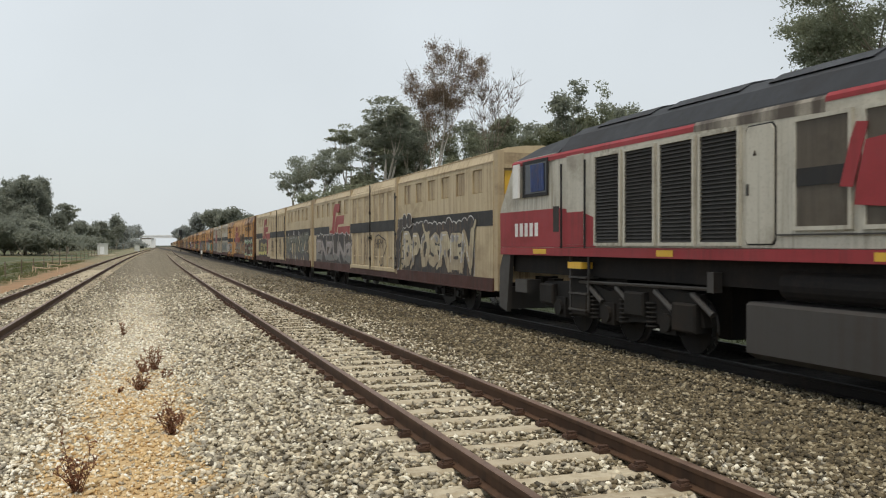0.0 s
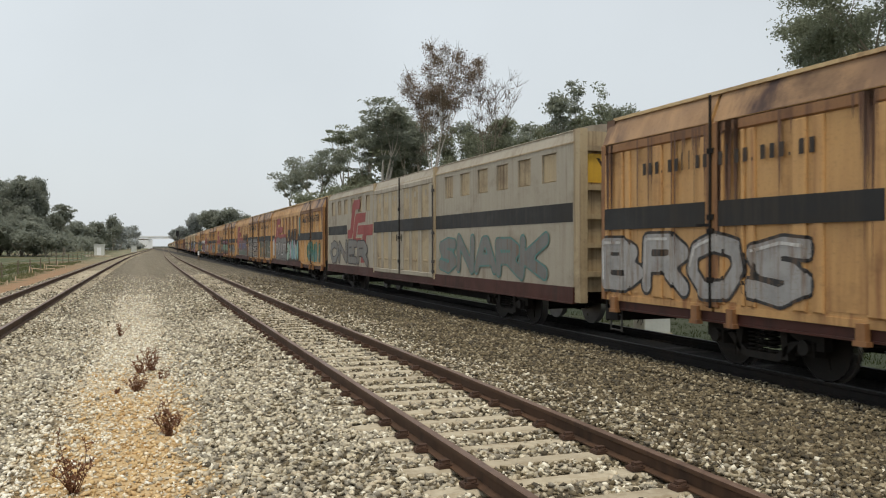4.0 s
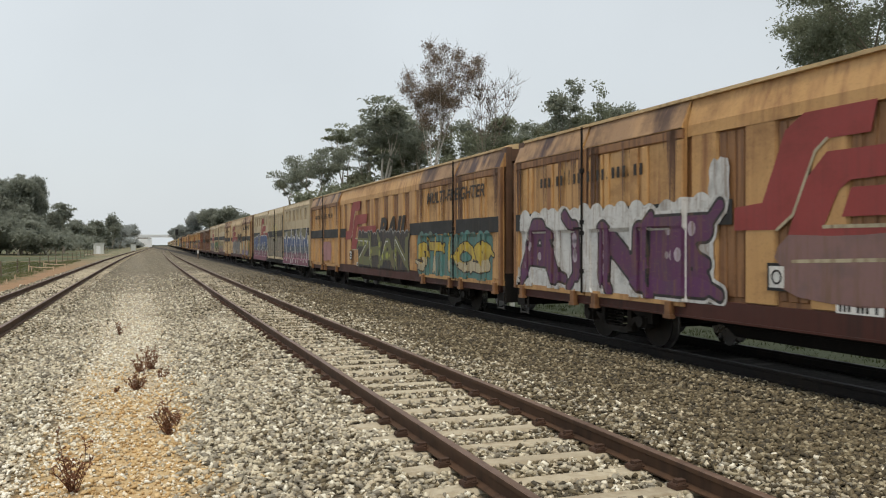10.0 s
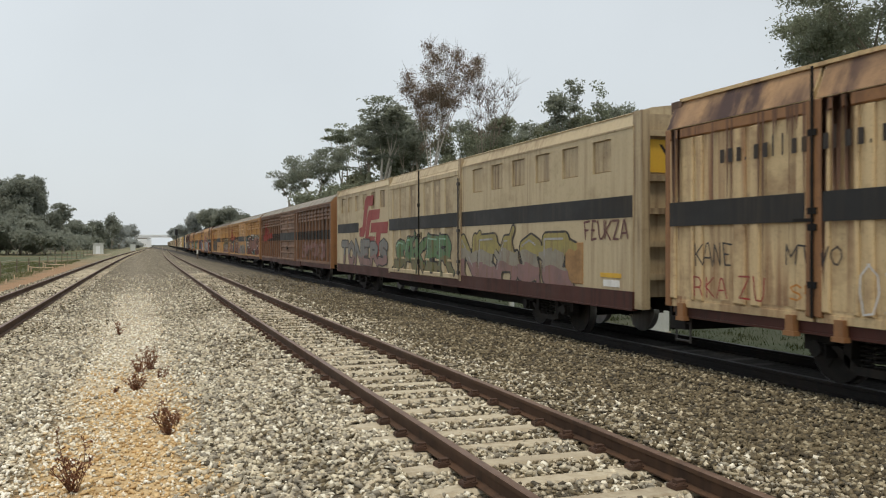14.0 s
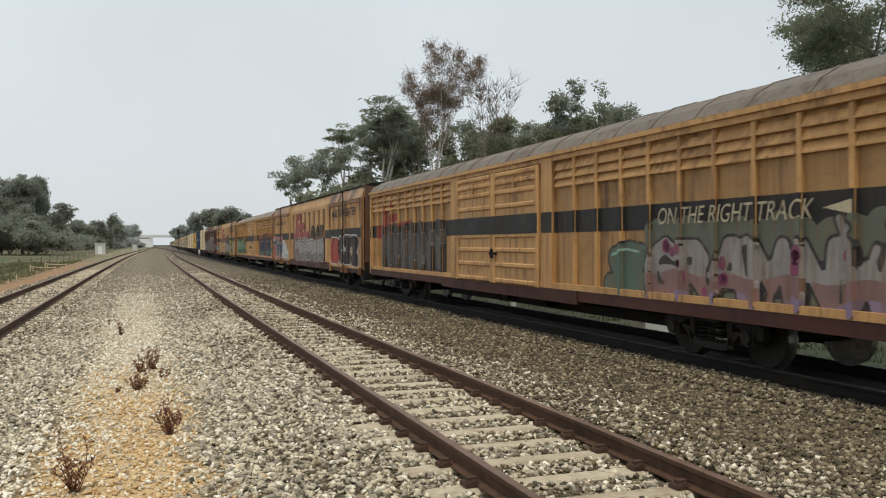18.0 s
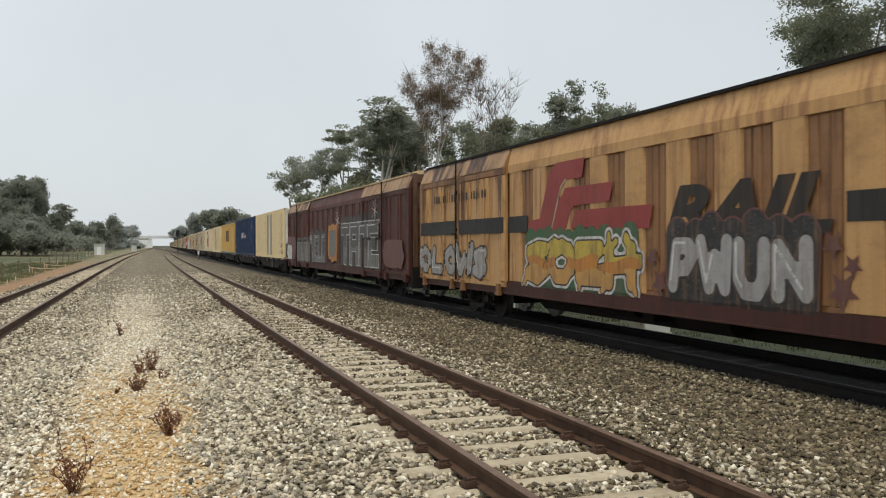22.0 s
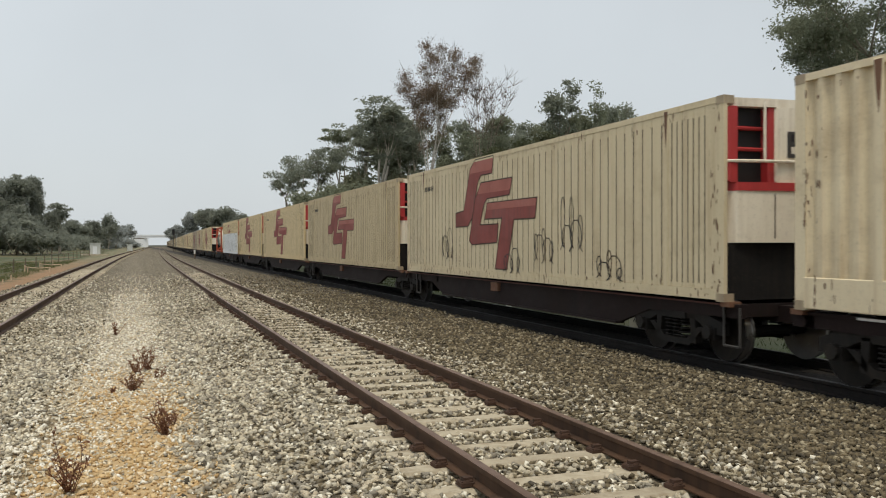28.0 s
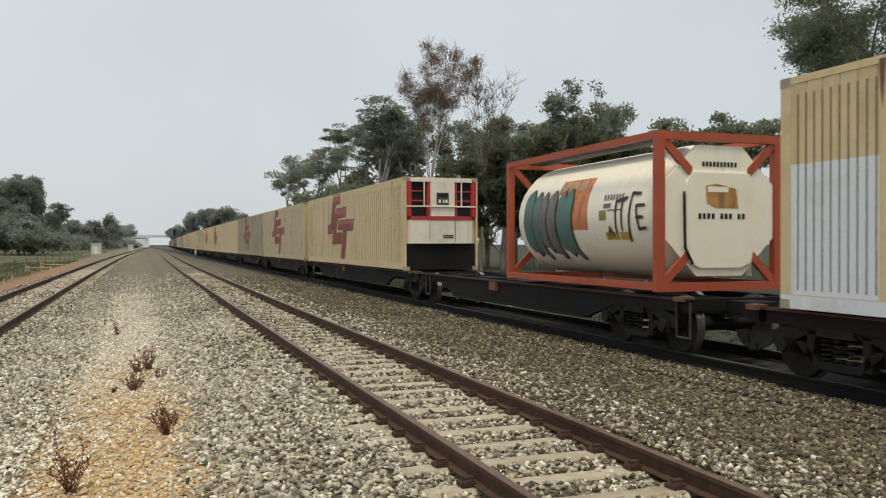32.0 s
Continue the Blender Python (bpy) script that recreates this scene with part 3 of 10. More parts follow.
LEAF_HAZIER = leaf_mat("hazed_far_leaves", (0.36, 0.38, 0.36), (0.42, 0.44, 0.42), (0.33, 0.345, 0.325))
TWIG = weathered("dry_twigs", (0.15, 0.115, 0.09), (0.09, 0.07, 0.055), 0.6, rough=0.9)


def spot(px, depth):
    """The place at a depth ahead, at a bearing given across the middle view."""
    a = radians(19.313)
    s = (px - 784) / 1529.2 * depth
    return s * math.cos(a) + depth * math.sin(a), -s * math.sin(a) + depth * math.cos(a)


def tree(name, label, x, y, height, width, leaf, bark, seed, clumps=40, leaves=90, size=0.22, low=0.3, bare=0.0, radius=0.25, clump=1.0, lean=0.0, group="", forks=3, twigs=0, fine=1.0, vase=0.0, flat=0.72):
    """A gum: forked trunk and limbs, and a crown of leaves in uneven clumps, with gaps."""
    rng = random.Random(seed)
    nr = np.random.RandomState(seed)
    ob = tagged(new(name), label=label, category="tree", group=group)
    ob.matrix_basis = pose(x, y, ground_z(x, y) - 0.1)
    wood, tips = MB(), []

    def limb(p, d, r, length, depth):
        segs = 3
        for k in range(segs):
            q = p + d * (length / segs)
            r2 = r * (0.86 if depth else 0.9)
            wood.tube(p, q, r, r2, n=7 if depth < 2 else 5, caps=False)
            p, r = q, r2
            d = (d + Vector((rng.uniform(-1, 1), rng.uniform(-1, 1), rng.uniform(-0.25, 0.5))) * 0.16).normalized()
            if depth >= 2 and k:
                tips.append((p, depth))
        if depth >= 4 or r < 0.016:
            tips.append((p, depth))
            return
        n = forks if depth == 0 else 3 if rng.random() < 0.5 else 2
        turn = rng.uniform(0, 6.28)
        for i in range(n):
            w = turn + i * 6.283 / n + rng.uniform(-0.5, 0.5)
            side = Vector((math.cos(w), math.sin(w), 0))
            k = rng.uniform(0.45, 0.8) * (width / height) * 1.5
            limb(p, (d + side * k + Vector((0, 0, 0.14))).normalized(), r * 0.62, (height * 0.27 if depth == 0 else length) * rng.uniform(0.6, 0.88), depth + 1)
        if depth >= 1:
            tips.append((p, depth))

    limb(Vector((0, 0, 0)), Vector((lean, rng.uniform(-0.05, 0.05), 1)).normalized(), radius, height * max(low, 0.02), 0)
    pts = np.array([tuple(p) for p, _ in tips])
    top = pts[:, 2].max()
    span = max(np.abs(pts[:, 0]).max(), np.abs(pts[:, 1]).max(), 0.1)
    fz, fx = (height - clump * 0.6) / top, (width / 2 - clump * 0.5) / span
    base = height * low
    wood.v = [(vx * (1 + (fx - 1) * min(1, max(0, vz / top))), vy * (1 + (fx - 1) * min(1, max(0, vz / top))), vz * fz) for vx, vy, vz in wood.v]
    pts = np.stack([pts[:, 0] * (1 + (fx - 1) * pts[:, 2] / top), pts[:, 1] * (1 + (fx - 1) * pts[:, 2] / top), pts[:, 2] * fz], 1)
    if vase:                  # wide above, narrow below
        grow_ = 1 - vase + 1.35 * vase * np.clip(pts[:, 2] / height, 0, 1) ** 1.6
        pts[:, 0] *= grow_
        pts[:, 1] *= grow_
        wood.v = [(vx * k, vy * k, vz) for vx, vy, vz in wood.v for k in (1 - vase + 1.35 * vase * min(1.0, max(0.0, vz / height)) ** 1.6,)]
    if y > 180:               # far trees: fewer, larger tufts
        leaves, size = leaves * 0.6, size * 1.28
    clumps = int(clumps * 2.6)
    clump, leaves = clump * 0.62, leaves * 0.34
    pick = [pts[i % len(pts)] for i in nr.permutation(max(len(pts), clumps))[:clumps]]
    cs = []
    for c in pick:
        if bare and c[0] > width * 0.5 * (1 - 2 * bare) - 0.3:
            continue
        if c[2] < base * 0.6:
            continue
        cs.append(c + nr.normal(0, 0.25, 3) * clump)
    V, F = [], []
    for c in cs:
        k = int(leaves * 1.9 * fine * rng.uniform(0.5, 1.4))
        rad = clump * rng.uniform(0.55, 1.5)
        o = nr.normal(0, 1, (k, 3))
        o = o / np.linalg.norm(o, axis=1, keepdims=True) * (nr.uniform(0.15, 1, (k, 1)) ** 0.6) * rad
        o[:, 2] *= flat
        a = nr.normal(0, 1, (k, 3))
        a[:, 2] -= 0.7
        a /= np.linalg.norm(a, axis=1, keepdims=True)
        b = np.cross(a, nr.normal(0, 1, (k, 3)))
        b /= np.linalg.norm(b, axis=1, keepdims=True) + 1e-9
        s = size * 0.70 / fine ** 0.5 * nr.uniform(0.6, 1.4, (k, 1))
        p = c + o
        quad = np.stack([p - a * s, p + b * s * 0.42, p + a * s, p - b * s * 0.42], 1)
        n0 = sum(len(q) for q in V)
        V.append(quad.reshape(-1, 3))
        F.append(np.arange(k * 4).reshape(-1, 4) + n0)
    # the crown fills the tree's height and width
    fit = np.array((1.0, 1.0, 1.0))
    if V:
        vv, ff = np.concatenate(V), np.concatenate(F)
        fit = np.array((width / 2 / np.percentile(np.abs(vv[:, 0]), 99.3),) * 2 + (height / np.percentile(vv[:, 2], 99.8),))
        vv = vv * fit
    wood.v = [(vx * fit[0], vy * fit[1], vz * fit[2]) for vx, vy, vz in wood.v]
    part("trunk", wood, bark, ob, "", True)
    if twigs:
        mb = MB()
        for p in pts:
            for q in range(twigs):
                a = Vector(p * fit)
                d = Vector((p[0] * 0.12 + rng.gauss(0, 0.45), p[1] * 0.12 + rng.gauss(0, 0.45), rng.uniform(0.35, 1.2))).normalized()
                e = a + d * rng.uniform(0.35, 1.0)
                f = e + (d + Vector((rng.gauss(0, 0.3), rng.gauss(0, 0.3), 0.2))).normalized() * rng.uniform(0.2, 0.55)
                mb.tube(a, e, 0.016, 0.010, n=3, caps=False)
                mb.tube(e, f, 0.010, 0.004, n=3, caps=False)
        tagged(part("twig_work", mb, TWIG, ob), kind="stuff")
    if V:
        me = bpy.data.meshes.new("crown")
        me.vertices.add(len(vv))
        me.vertices.foreach_set("co", vv.astype(np.float32).ravel())
        me.loops.add(ff.size)
        me.loops.foreach_set("vertex_index", ff.astype(np.int32).ravel())
        me.polygons.add(len(ff))
        me.polygons.foreach_set("loop_start", np.arange(0, ff.size, 4, dtype=np.int32))
        me.update()
        me.materials.append(leaf)
        part("crown", me, leaf, ob)
    return ob


def trees():
    def gum(px, depth, top, width, leaf, seed, label, **k):
        x, y = spot(px, depth)
        tree("gum_tree", label, x, y, (434.5 - top) / 1529.2 * depth + 2.2, width, leaf, k.pop("bark", BARK), seed, **k)

    D = "gum tree with a dense dark green crown beyond the train"
    G = "gum tree with a rounded grey-green crown beyond the train"
    gum(562, 92, 262, 7.6, LEAF_GREY, 11, G, clumps=30, leaves=84, clump=1.25, low=0.5, fine=1.7, flat=0.5)
    gum(522, 98, 290, 5.4, LEAF_GREY, 51, G, clumps=20, leaves=90, clump=1.1, low=0.45, fine=1.7, flat=0.55)
    gum(614, 96, 222, 4.6, LEAF, 12, "slender gum tree with an open flat-topped crown and pale limbs", clumps=15, leaves=70, clump=0.9, low=0.5, bark=BARK_PALE, fine=1.7, flat=0.45, vase=0.4)
    gum(650, 94, 292, 3.2, LEAF, 13, "young gum tree with a small green crown", clumps=12, leaves=80, clump=0.8, low=0.3, fine=1.6)
    gum(678, 84, 182, 5.4, LEAF_GREY, 14, "tall gum tree with an open dark green crown", clumps=34, leaves=70, clump=0.95, low=0.4, fine=1.7, flat=0.55, bark=BARK_PALE)
    gum(662, 90, 222, 4.2, LEAF_GREY, 52, "gum tree with an open grey-green crown", clumps=22, leaves=70, clump=0.95, low=0.42, fine=1.7, flat=0.5)
    gum(735, 88, 200, 5.0, LEAF_GREY, 15, D, clumps=34, leaves=76, clump=1.1, low=0.3, fine=1.6, flat=0.6)
    gum(768, 70, 92, 7.8, LEAF_RED, 16, "tall half-dead gum tree with pale forked trunk and reddish dry leaves", clumps=200, leaves=44, clump=0.95, size=0.125, low=0.3, bark=BARK_PALE, radius=0.24, forks=5, twigs=2, fine=1.9, vase=0.7, flat=0.9)
    gum(858, 72, 138, 4.6, LEAF_RED, 17, "bare grey dead gum tree with thin upright twigs", clumps=40, leaves=5, clump=0.5, size=0.12, low=0.24, bark=BARK, radius=0.15, forks=5, twigs=4, vase=0.3)
    gum(895, 76, 208, 6.0, LEAF, 18, D, clumps=36, leaves=100, clump=1.25, low=0.25)
    gum(825, 82, 222, 6.5, LEAF, 31, D, clumps=36, leaves=100, clump=1.25, low=0.2)
    gum(868, 84, 215, 6.5, LEAF_GREY, 32, G, clumps=36, leaves=100, clump=1.25, low=0.2)
    gum(918, 86, 222, 7.0, LEAF, 33, D, clumps=36, leaves=100, clump=1.25, low=0.2)
    gum(982, 82, 212, 7.0, LEAF_DARK, 34, D, clumps=36, leaves=100, clump=1.25, low=0.2)
    gum(715, 92, 232, 6.5, LEAF, 35, D, clumps=44, leaves=140, clump=1.3, low=0.2)
    gum(945, 80, 215, 6.5, LEAF_GREY, 19, G, clumps=36, leaves=100, clump=1.25, low=0.25)
    gum(995, 66, 134, 4.4, LEAF_GREY, 20, "gum tree with airy sprays of grey-green leaves", clumps=26, leaves=52, clump=0.8, low=0.42, fine=1.7, flat=0.8)
    gum(1055, 66, 144, 3.6, LEAF, 21, "gum tree with airy sprays of green leaves", clumps=22, leaves=52, clump=0.8, low=0.4, fine=1.7, flat=0.8)
    gum(1108, 64, 184, 3.6, LEAF_GREY, 22, "low gum tree with airy grey-green leaves", clumps=26, leaves=62, clump=0.8, low=0.35, fine=1.5)
    gum(1030, 70, 190, 7.5, LEAF, 23, D, clumps=44, leaves=130, clump=1.2, low=0.25)
    gum(1155, 68, 215, 5.5, LEAF, 24, D, clumps=34, leaves=130, clump=1.1, low=0.22)
    gum(1235, 66, 225, 6.5, LEAF_DARK, 25, D, clumps=36, leaves=130, clump=1.2, low=0.22)
    gum(1330, 60, 205, 6.0, LEAF, 26, D, clumps=36, leaves=130, clump=1.1, low=0.22)
    gum(1640, 44, -170, 12.6, LEAF, 27, "large gum tree with drooping leafy branches beyond the train", clumps=115, leaves=85, clump=1.1, size=0.15, low=0.42, radius=0.35, fine=1.5)
    gum(1505, 46, 4, 7.0, LEAF, 29, "gum tree with drooping leafy branches beyond the train", clumps=60, leaves=85, clump=1.0, size=0.15, low=0.5, radius=0.25, fine=1.5)
    gum(1730, 40, -120, 9.0, LEAF, 28, "large gum tree with drooping leafy branches beyond the train", clumps=80, leaves=150, clump=1.1, size=0.16, low=0.25, radius=0.3, fine=1.5)
    for i, px in enumerate(range(600, 1400, 50)):
        x, y = spot(px, 82 + 9 * math.sin(i * 2.1))
        tree("shrub", "dense dark green shrub at the wood's edge", x, y, 8.0 + 1.8 * math.sin(i * 1.7), 8.0, LEAF_DARK if i % 3 else LEAF, BARK, 60 + i, clumps=34, leaves=90, clump=1.35, size=0.24, low=0.05, radius=0.12, group="shrubs beyond the train")
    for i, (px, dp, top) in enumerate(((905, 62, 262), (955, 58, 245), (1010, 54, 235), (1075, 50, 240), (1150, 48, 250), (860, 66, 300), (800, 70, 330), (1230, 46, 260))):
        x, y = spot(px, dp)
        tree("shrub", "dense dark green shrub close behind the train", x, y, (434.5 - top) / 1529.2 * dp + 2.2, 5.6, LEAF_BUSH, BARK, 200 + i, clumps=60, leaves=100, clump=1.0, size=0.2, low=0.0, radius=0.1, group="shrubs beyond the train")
    L = "broad dark green tree across the paddock"
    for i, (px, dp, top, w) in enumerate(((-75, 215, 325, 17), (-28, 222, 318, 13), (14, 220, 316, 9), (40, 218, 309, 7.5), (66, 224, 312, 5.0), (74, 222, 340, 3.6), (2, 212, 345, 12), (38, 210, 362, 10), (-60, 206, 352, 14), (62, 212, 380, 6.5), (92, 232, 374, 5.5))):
        gum(px, dp, top, w, LEAF_HAZY, 80 + i, L, clumps=80, leaves=56, clump=2.3, size=0.42, low=0.03, fine=1.3, group="trees across the paddock")
    gum(114, 240, 360, 6.2, LEAF_HAZY, 99, "slender tree with an open crown across the paddock", clumps=40, leaves=60, clump=1.3, size=0.34, low=0.3, group="trees across the paddock")
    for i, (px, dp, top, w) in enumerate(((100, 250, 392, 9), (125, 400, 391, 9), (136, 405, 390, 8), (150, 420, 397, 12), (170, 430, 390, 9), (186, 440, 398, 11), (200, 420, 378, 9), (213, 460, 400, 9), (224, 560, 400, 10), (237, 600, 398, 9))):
        gum(px, dp, top, w, LEAF_HAZY if i < 7 else LEAF_HAZIER, 100 + i, L, clumps=44, leaves=48, clump=3.0, size=0.6, low=0.05, fine=1.2, group="trees across the paddock")
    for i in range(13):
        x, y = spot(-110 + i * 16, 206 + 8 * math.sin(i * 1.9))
        tree("shrub", "dense dark green shrub along the paddock", x, y, 7.0 + 2.0 * math.sin(i * 2.3), 12, LEAF_HAZY, BARK, 140 + i, clumps=40, leaves=60, clump=2.4, size=0.42, low=0.0, fine=1.2, radius=0.12, group="shrubs along the paddock")
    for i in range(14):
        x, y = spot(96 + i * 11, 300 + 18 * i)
        tree("shrub", "grey-green shrub along the paddock", x, y, 6.0 + 1.5 * math.sin(i * 2.3), 12, LEAF_HAZY if i < 9 else LEAF_HAZIER, BARK, 160 + i, clumps=30, leaves=44, clump=3.0, size=0.6, low=0.0, fine=1.2, radius=0.12, group="shrubs along the paddock")
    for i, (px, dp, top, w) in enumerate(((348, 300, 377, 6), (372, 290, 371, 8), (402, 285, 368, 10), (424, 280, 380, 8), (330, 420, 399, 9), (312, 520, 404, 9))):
        gum(px, dp, top, w, LEAF_HAZY if 0 < i < 4 else LEAF_HAZIER, 120 + i, "far tree with a broad dark crown beside the line", clumps=60, leaves=80, clump=2.2, size=0.5, low=0.12, group="far trees beside the line", fine=1.4)


railway("track_mid", MID, RAIL_Z["mid"], "railway track of rusty rails on concrete sleepers", -12.88, 119, 450, 74, 0.012)
railway("track_left", LEFT, RAIL_Z["left"], "railway track of rusty rails on concrete sleepers beside the paddock", -13.08, 129, 450, 48, 0.02)
railway("track_train", TRAIN, RAIL_Z["train"], "railway track under the freight train", -12.88, 84, 120, 0, 0.02)
stones()
trees()

# ---- rolling stock ----
RIDES, WHEELS = [], []           # things that run with the train, and the wheelsets that turn on them
NEAR = -1.23                     # the near side of a van or container, from its centre line


def ride(name, middle, label, category, group=""):
    """A thing of the train; middle: how far along the train its centre lies."""
    ob = tagged(new(name), label=label, category=category, group=group)
    RIDES.append((ob, middle))
    return ob


def wheelset_build(mb):
    for s in (-1, 1):
        mb.tube((s * 0.72 - 0.065, 0, 0), (s * 0.72 + 0.065, 0, 0), 0.44, n=24)
        mb.tube((s * 0.80, 0, 0), (s * 0.815, 0, 0), 0.16, 0.11, n=12)
        mb.box(s * 0.786, s * 0.80, -0.3, 0.3, -0.03, 0.03)
    mb.tube((-1.0, 0, 0), (1.0, 0, 0), 0.075, n=10)


def tread_build(mb, s):
    if s:
        mb.tube((s * 0.72 - 0.06, 0, 0), (s * 0.72 + 0.06, 0, 0), 0.452, n=28, caps=False)
        mb.tube((s * 0.66 - 0.015, 0, 0), (s * 0.66 + 0.015, 0, 0), 0.475, n=28)


def side_frame_build(mb):
    """A cast three-piece bogie's side: arched top, two pedestals, a window with a nest of springs."""
    for s in (-1,):
        x0, x1 = s * 0.93, s * 1.06
        top = [(-1.16, 0.42), (-1.16, 0.60), (-0.95, 0.66), (-0.5, 0.78), (0.5, 0.78), (0.95, 0.66), (1.16, 0.60), (1.16, 0.42), (0.95, 0.42), (0.48, 0.62), (-0.48, 0.62), (-0.95, 0.42)]
        mb.prism(top[:], x0, x1, "x")
        mb.prism([(-0.72, 0.50), (-0.36, 0.20), (0.36, 0.20), (0.72, 0.50), (0.58, 0.50), (0.30, 0.30), (-0.30, 0.30), (-0.58, 0.50)], x0, x1, "x")
        for q in (-1, 1):
            mb.prism([(q * 0.42, 0.24), (q * 0.52, 0.24), (q * 0.50, 0.66), (q * 0.36, 0.66)], x0, x1, "x")
            mb.box(x0 - s * 0.02, x1 + s * 0.03, q * 0.89 - 0.13, q * 0.89 + 0.13, 0.34, 0.52)
            mb.tube((x1 + s * 0.02, q * 0.89, 0.45), (x1 + s * 0.09, q * 0.89, 0.45), 0.10, n=10)


def springs_build(mb):
    for s in (-1,):
        for q in (-0.2, 0.0, 0.2):
            for k in range(5):
                mb.torus((s * 1.0, q, 0.325 + k * 0.058), (0, 0, 1), 0.075, 0.018, 8, 3)
        mb.box(s * 0.92, s * 1.10, -0.3, 0.3, 0.60, 0.70)


def bolster_build(mb):
    mb.prism([(-1.0, 0.60), (-1.0, 0.72), (-0.4, 0.80), (0.4, 0.80), (1.0, 0.72), (1.0, 0.60), (0.4, 0.50), (-0.4, 0.50)], -0.2, 0.2)
    for q in (-0.55, 0.55):
        mb.box(-0.95, 0.95, q - 0.05, q + 0.05, 0.30, 0.38)
    mb.tube((0, 0, 0.75), (0, 0, 0.86), 0.2, n=12)


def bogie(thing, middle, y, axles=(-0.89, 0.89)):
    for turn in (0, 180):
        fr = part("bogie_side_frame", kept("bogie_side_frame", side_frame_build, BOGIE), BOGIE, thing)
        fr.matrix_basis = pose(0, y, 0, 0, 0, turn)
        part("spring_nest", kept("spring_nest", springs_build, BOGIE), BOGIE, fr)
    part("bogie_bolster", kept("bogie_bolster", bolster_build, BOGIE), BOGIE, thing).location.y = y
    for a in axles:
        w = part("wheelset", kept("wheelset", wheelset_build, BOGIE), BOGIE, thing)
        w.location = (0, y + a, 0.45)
        for s in (-1, 1) if middle < 690 else ():
            part("tread", kept("tread/%d" % s, lambda mb: tread_build(mb, s), TREAD), TREAD, w, "bright worn steel tread")
        WHEELS.append((w, middle, y + a))


def coupler_build(mb):
    mb.box(-0.12, 0.12, -0.5, 0.35, 0.72, 0.96)
    mb.prism([(-0.2, -0.5), (-0.22, -0.72), (-0.02, -0.78), (0.06, -0.62), (0.2, -0.66), (0.2, -0.5)], 0.66, 1.0, "z")


def hose_build(mb):
    p = None
    for k in range(9):
        w = k / 8 * math.pi
        q = Vector((-0.42, -0.12 - 0.22 * math.sin(w) * 0.8, 0.72 - 0.42 * math.sin(w) + 0.02 * k))
        if p is not None:
            mb.tube(p, q, 0.025, n=6)
        p = q


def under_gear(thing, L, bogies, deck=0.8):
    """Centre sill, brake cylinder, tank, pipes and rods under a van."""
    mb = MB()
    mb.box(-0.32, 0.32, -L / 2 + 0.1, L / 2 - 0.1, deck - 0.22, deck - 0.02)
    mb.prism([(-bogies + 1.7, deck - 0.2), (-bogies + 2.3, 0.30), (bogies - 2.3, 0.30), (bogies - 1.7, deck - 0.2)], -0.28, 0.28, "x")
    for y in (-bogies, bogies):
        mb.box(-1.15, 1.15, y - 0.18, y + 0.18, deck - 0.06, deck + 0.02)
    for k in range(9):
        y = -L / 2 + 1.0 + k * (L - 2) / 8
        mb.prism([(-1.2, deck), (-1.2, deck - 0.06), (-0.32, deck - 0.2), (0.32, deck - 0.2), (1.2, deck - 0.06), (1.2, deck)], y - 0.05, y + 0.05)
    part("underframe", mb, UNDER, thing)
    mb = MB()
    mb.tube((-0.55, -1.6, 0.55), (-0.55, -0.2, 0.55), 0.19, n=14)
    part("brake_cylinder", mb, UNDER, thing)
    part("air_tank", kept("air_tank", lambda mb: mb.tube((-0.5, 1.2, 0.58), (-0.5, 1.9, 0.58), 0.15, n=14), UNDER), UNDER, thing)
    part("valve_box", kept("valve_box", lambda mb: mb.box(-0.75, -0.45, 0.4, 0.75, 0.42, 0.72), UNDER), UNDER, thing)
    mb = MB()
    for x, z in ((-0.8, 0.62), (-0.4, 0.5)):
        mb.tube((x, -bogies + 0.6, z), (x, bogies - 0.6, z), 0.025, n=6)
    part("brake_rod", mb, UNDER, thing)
    for s in (-1, 1):
        c = part("coupler", kept("coupler", coupler_build, BOGIE), BOGIE, thing)
        c.matrix_basis = pose(0, s * (L / 2 - 0.35), 0, 0, 0, 0 if s < 0 else 180)
        h = part("air_hose", kept("air_hose", hose_build, UNDER), UNDER, thing)
        h.matrix_basis = pose(0, s * (L / 2 + 0.02), 0, 0, 0, 0 if s < 0 else 180)


def sheet(poly, x, mb=None):
    """A thin painted patch on the near side: an outline of (y, z), 3 mm thick."""
    mb = mb or MB()
    return mb.prism(poly, x, x + 0.003, "x")


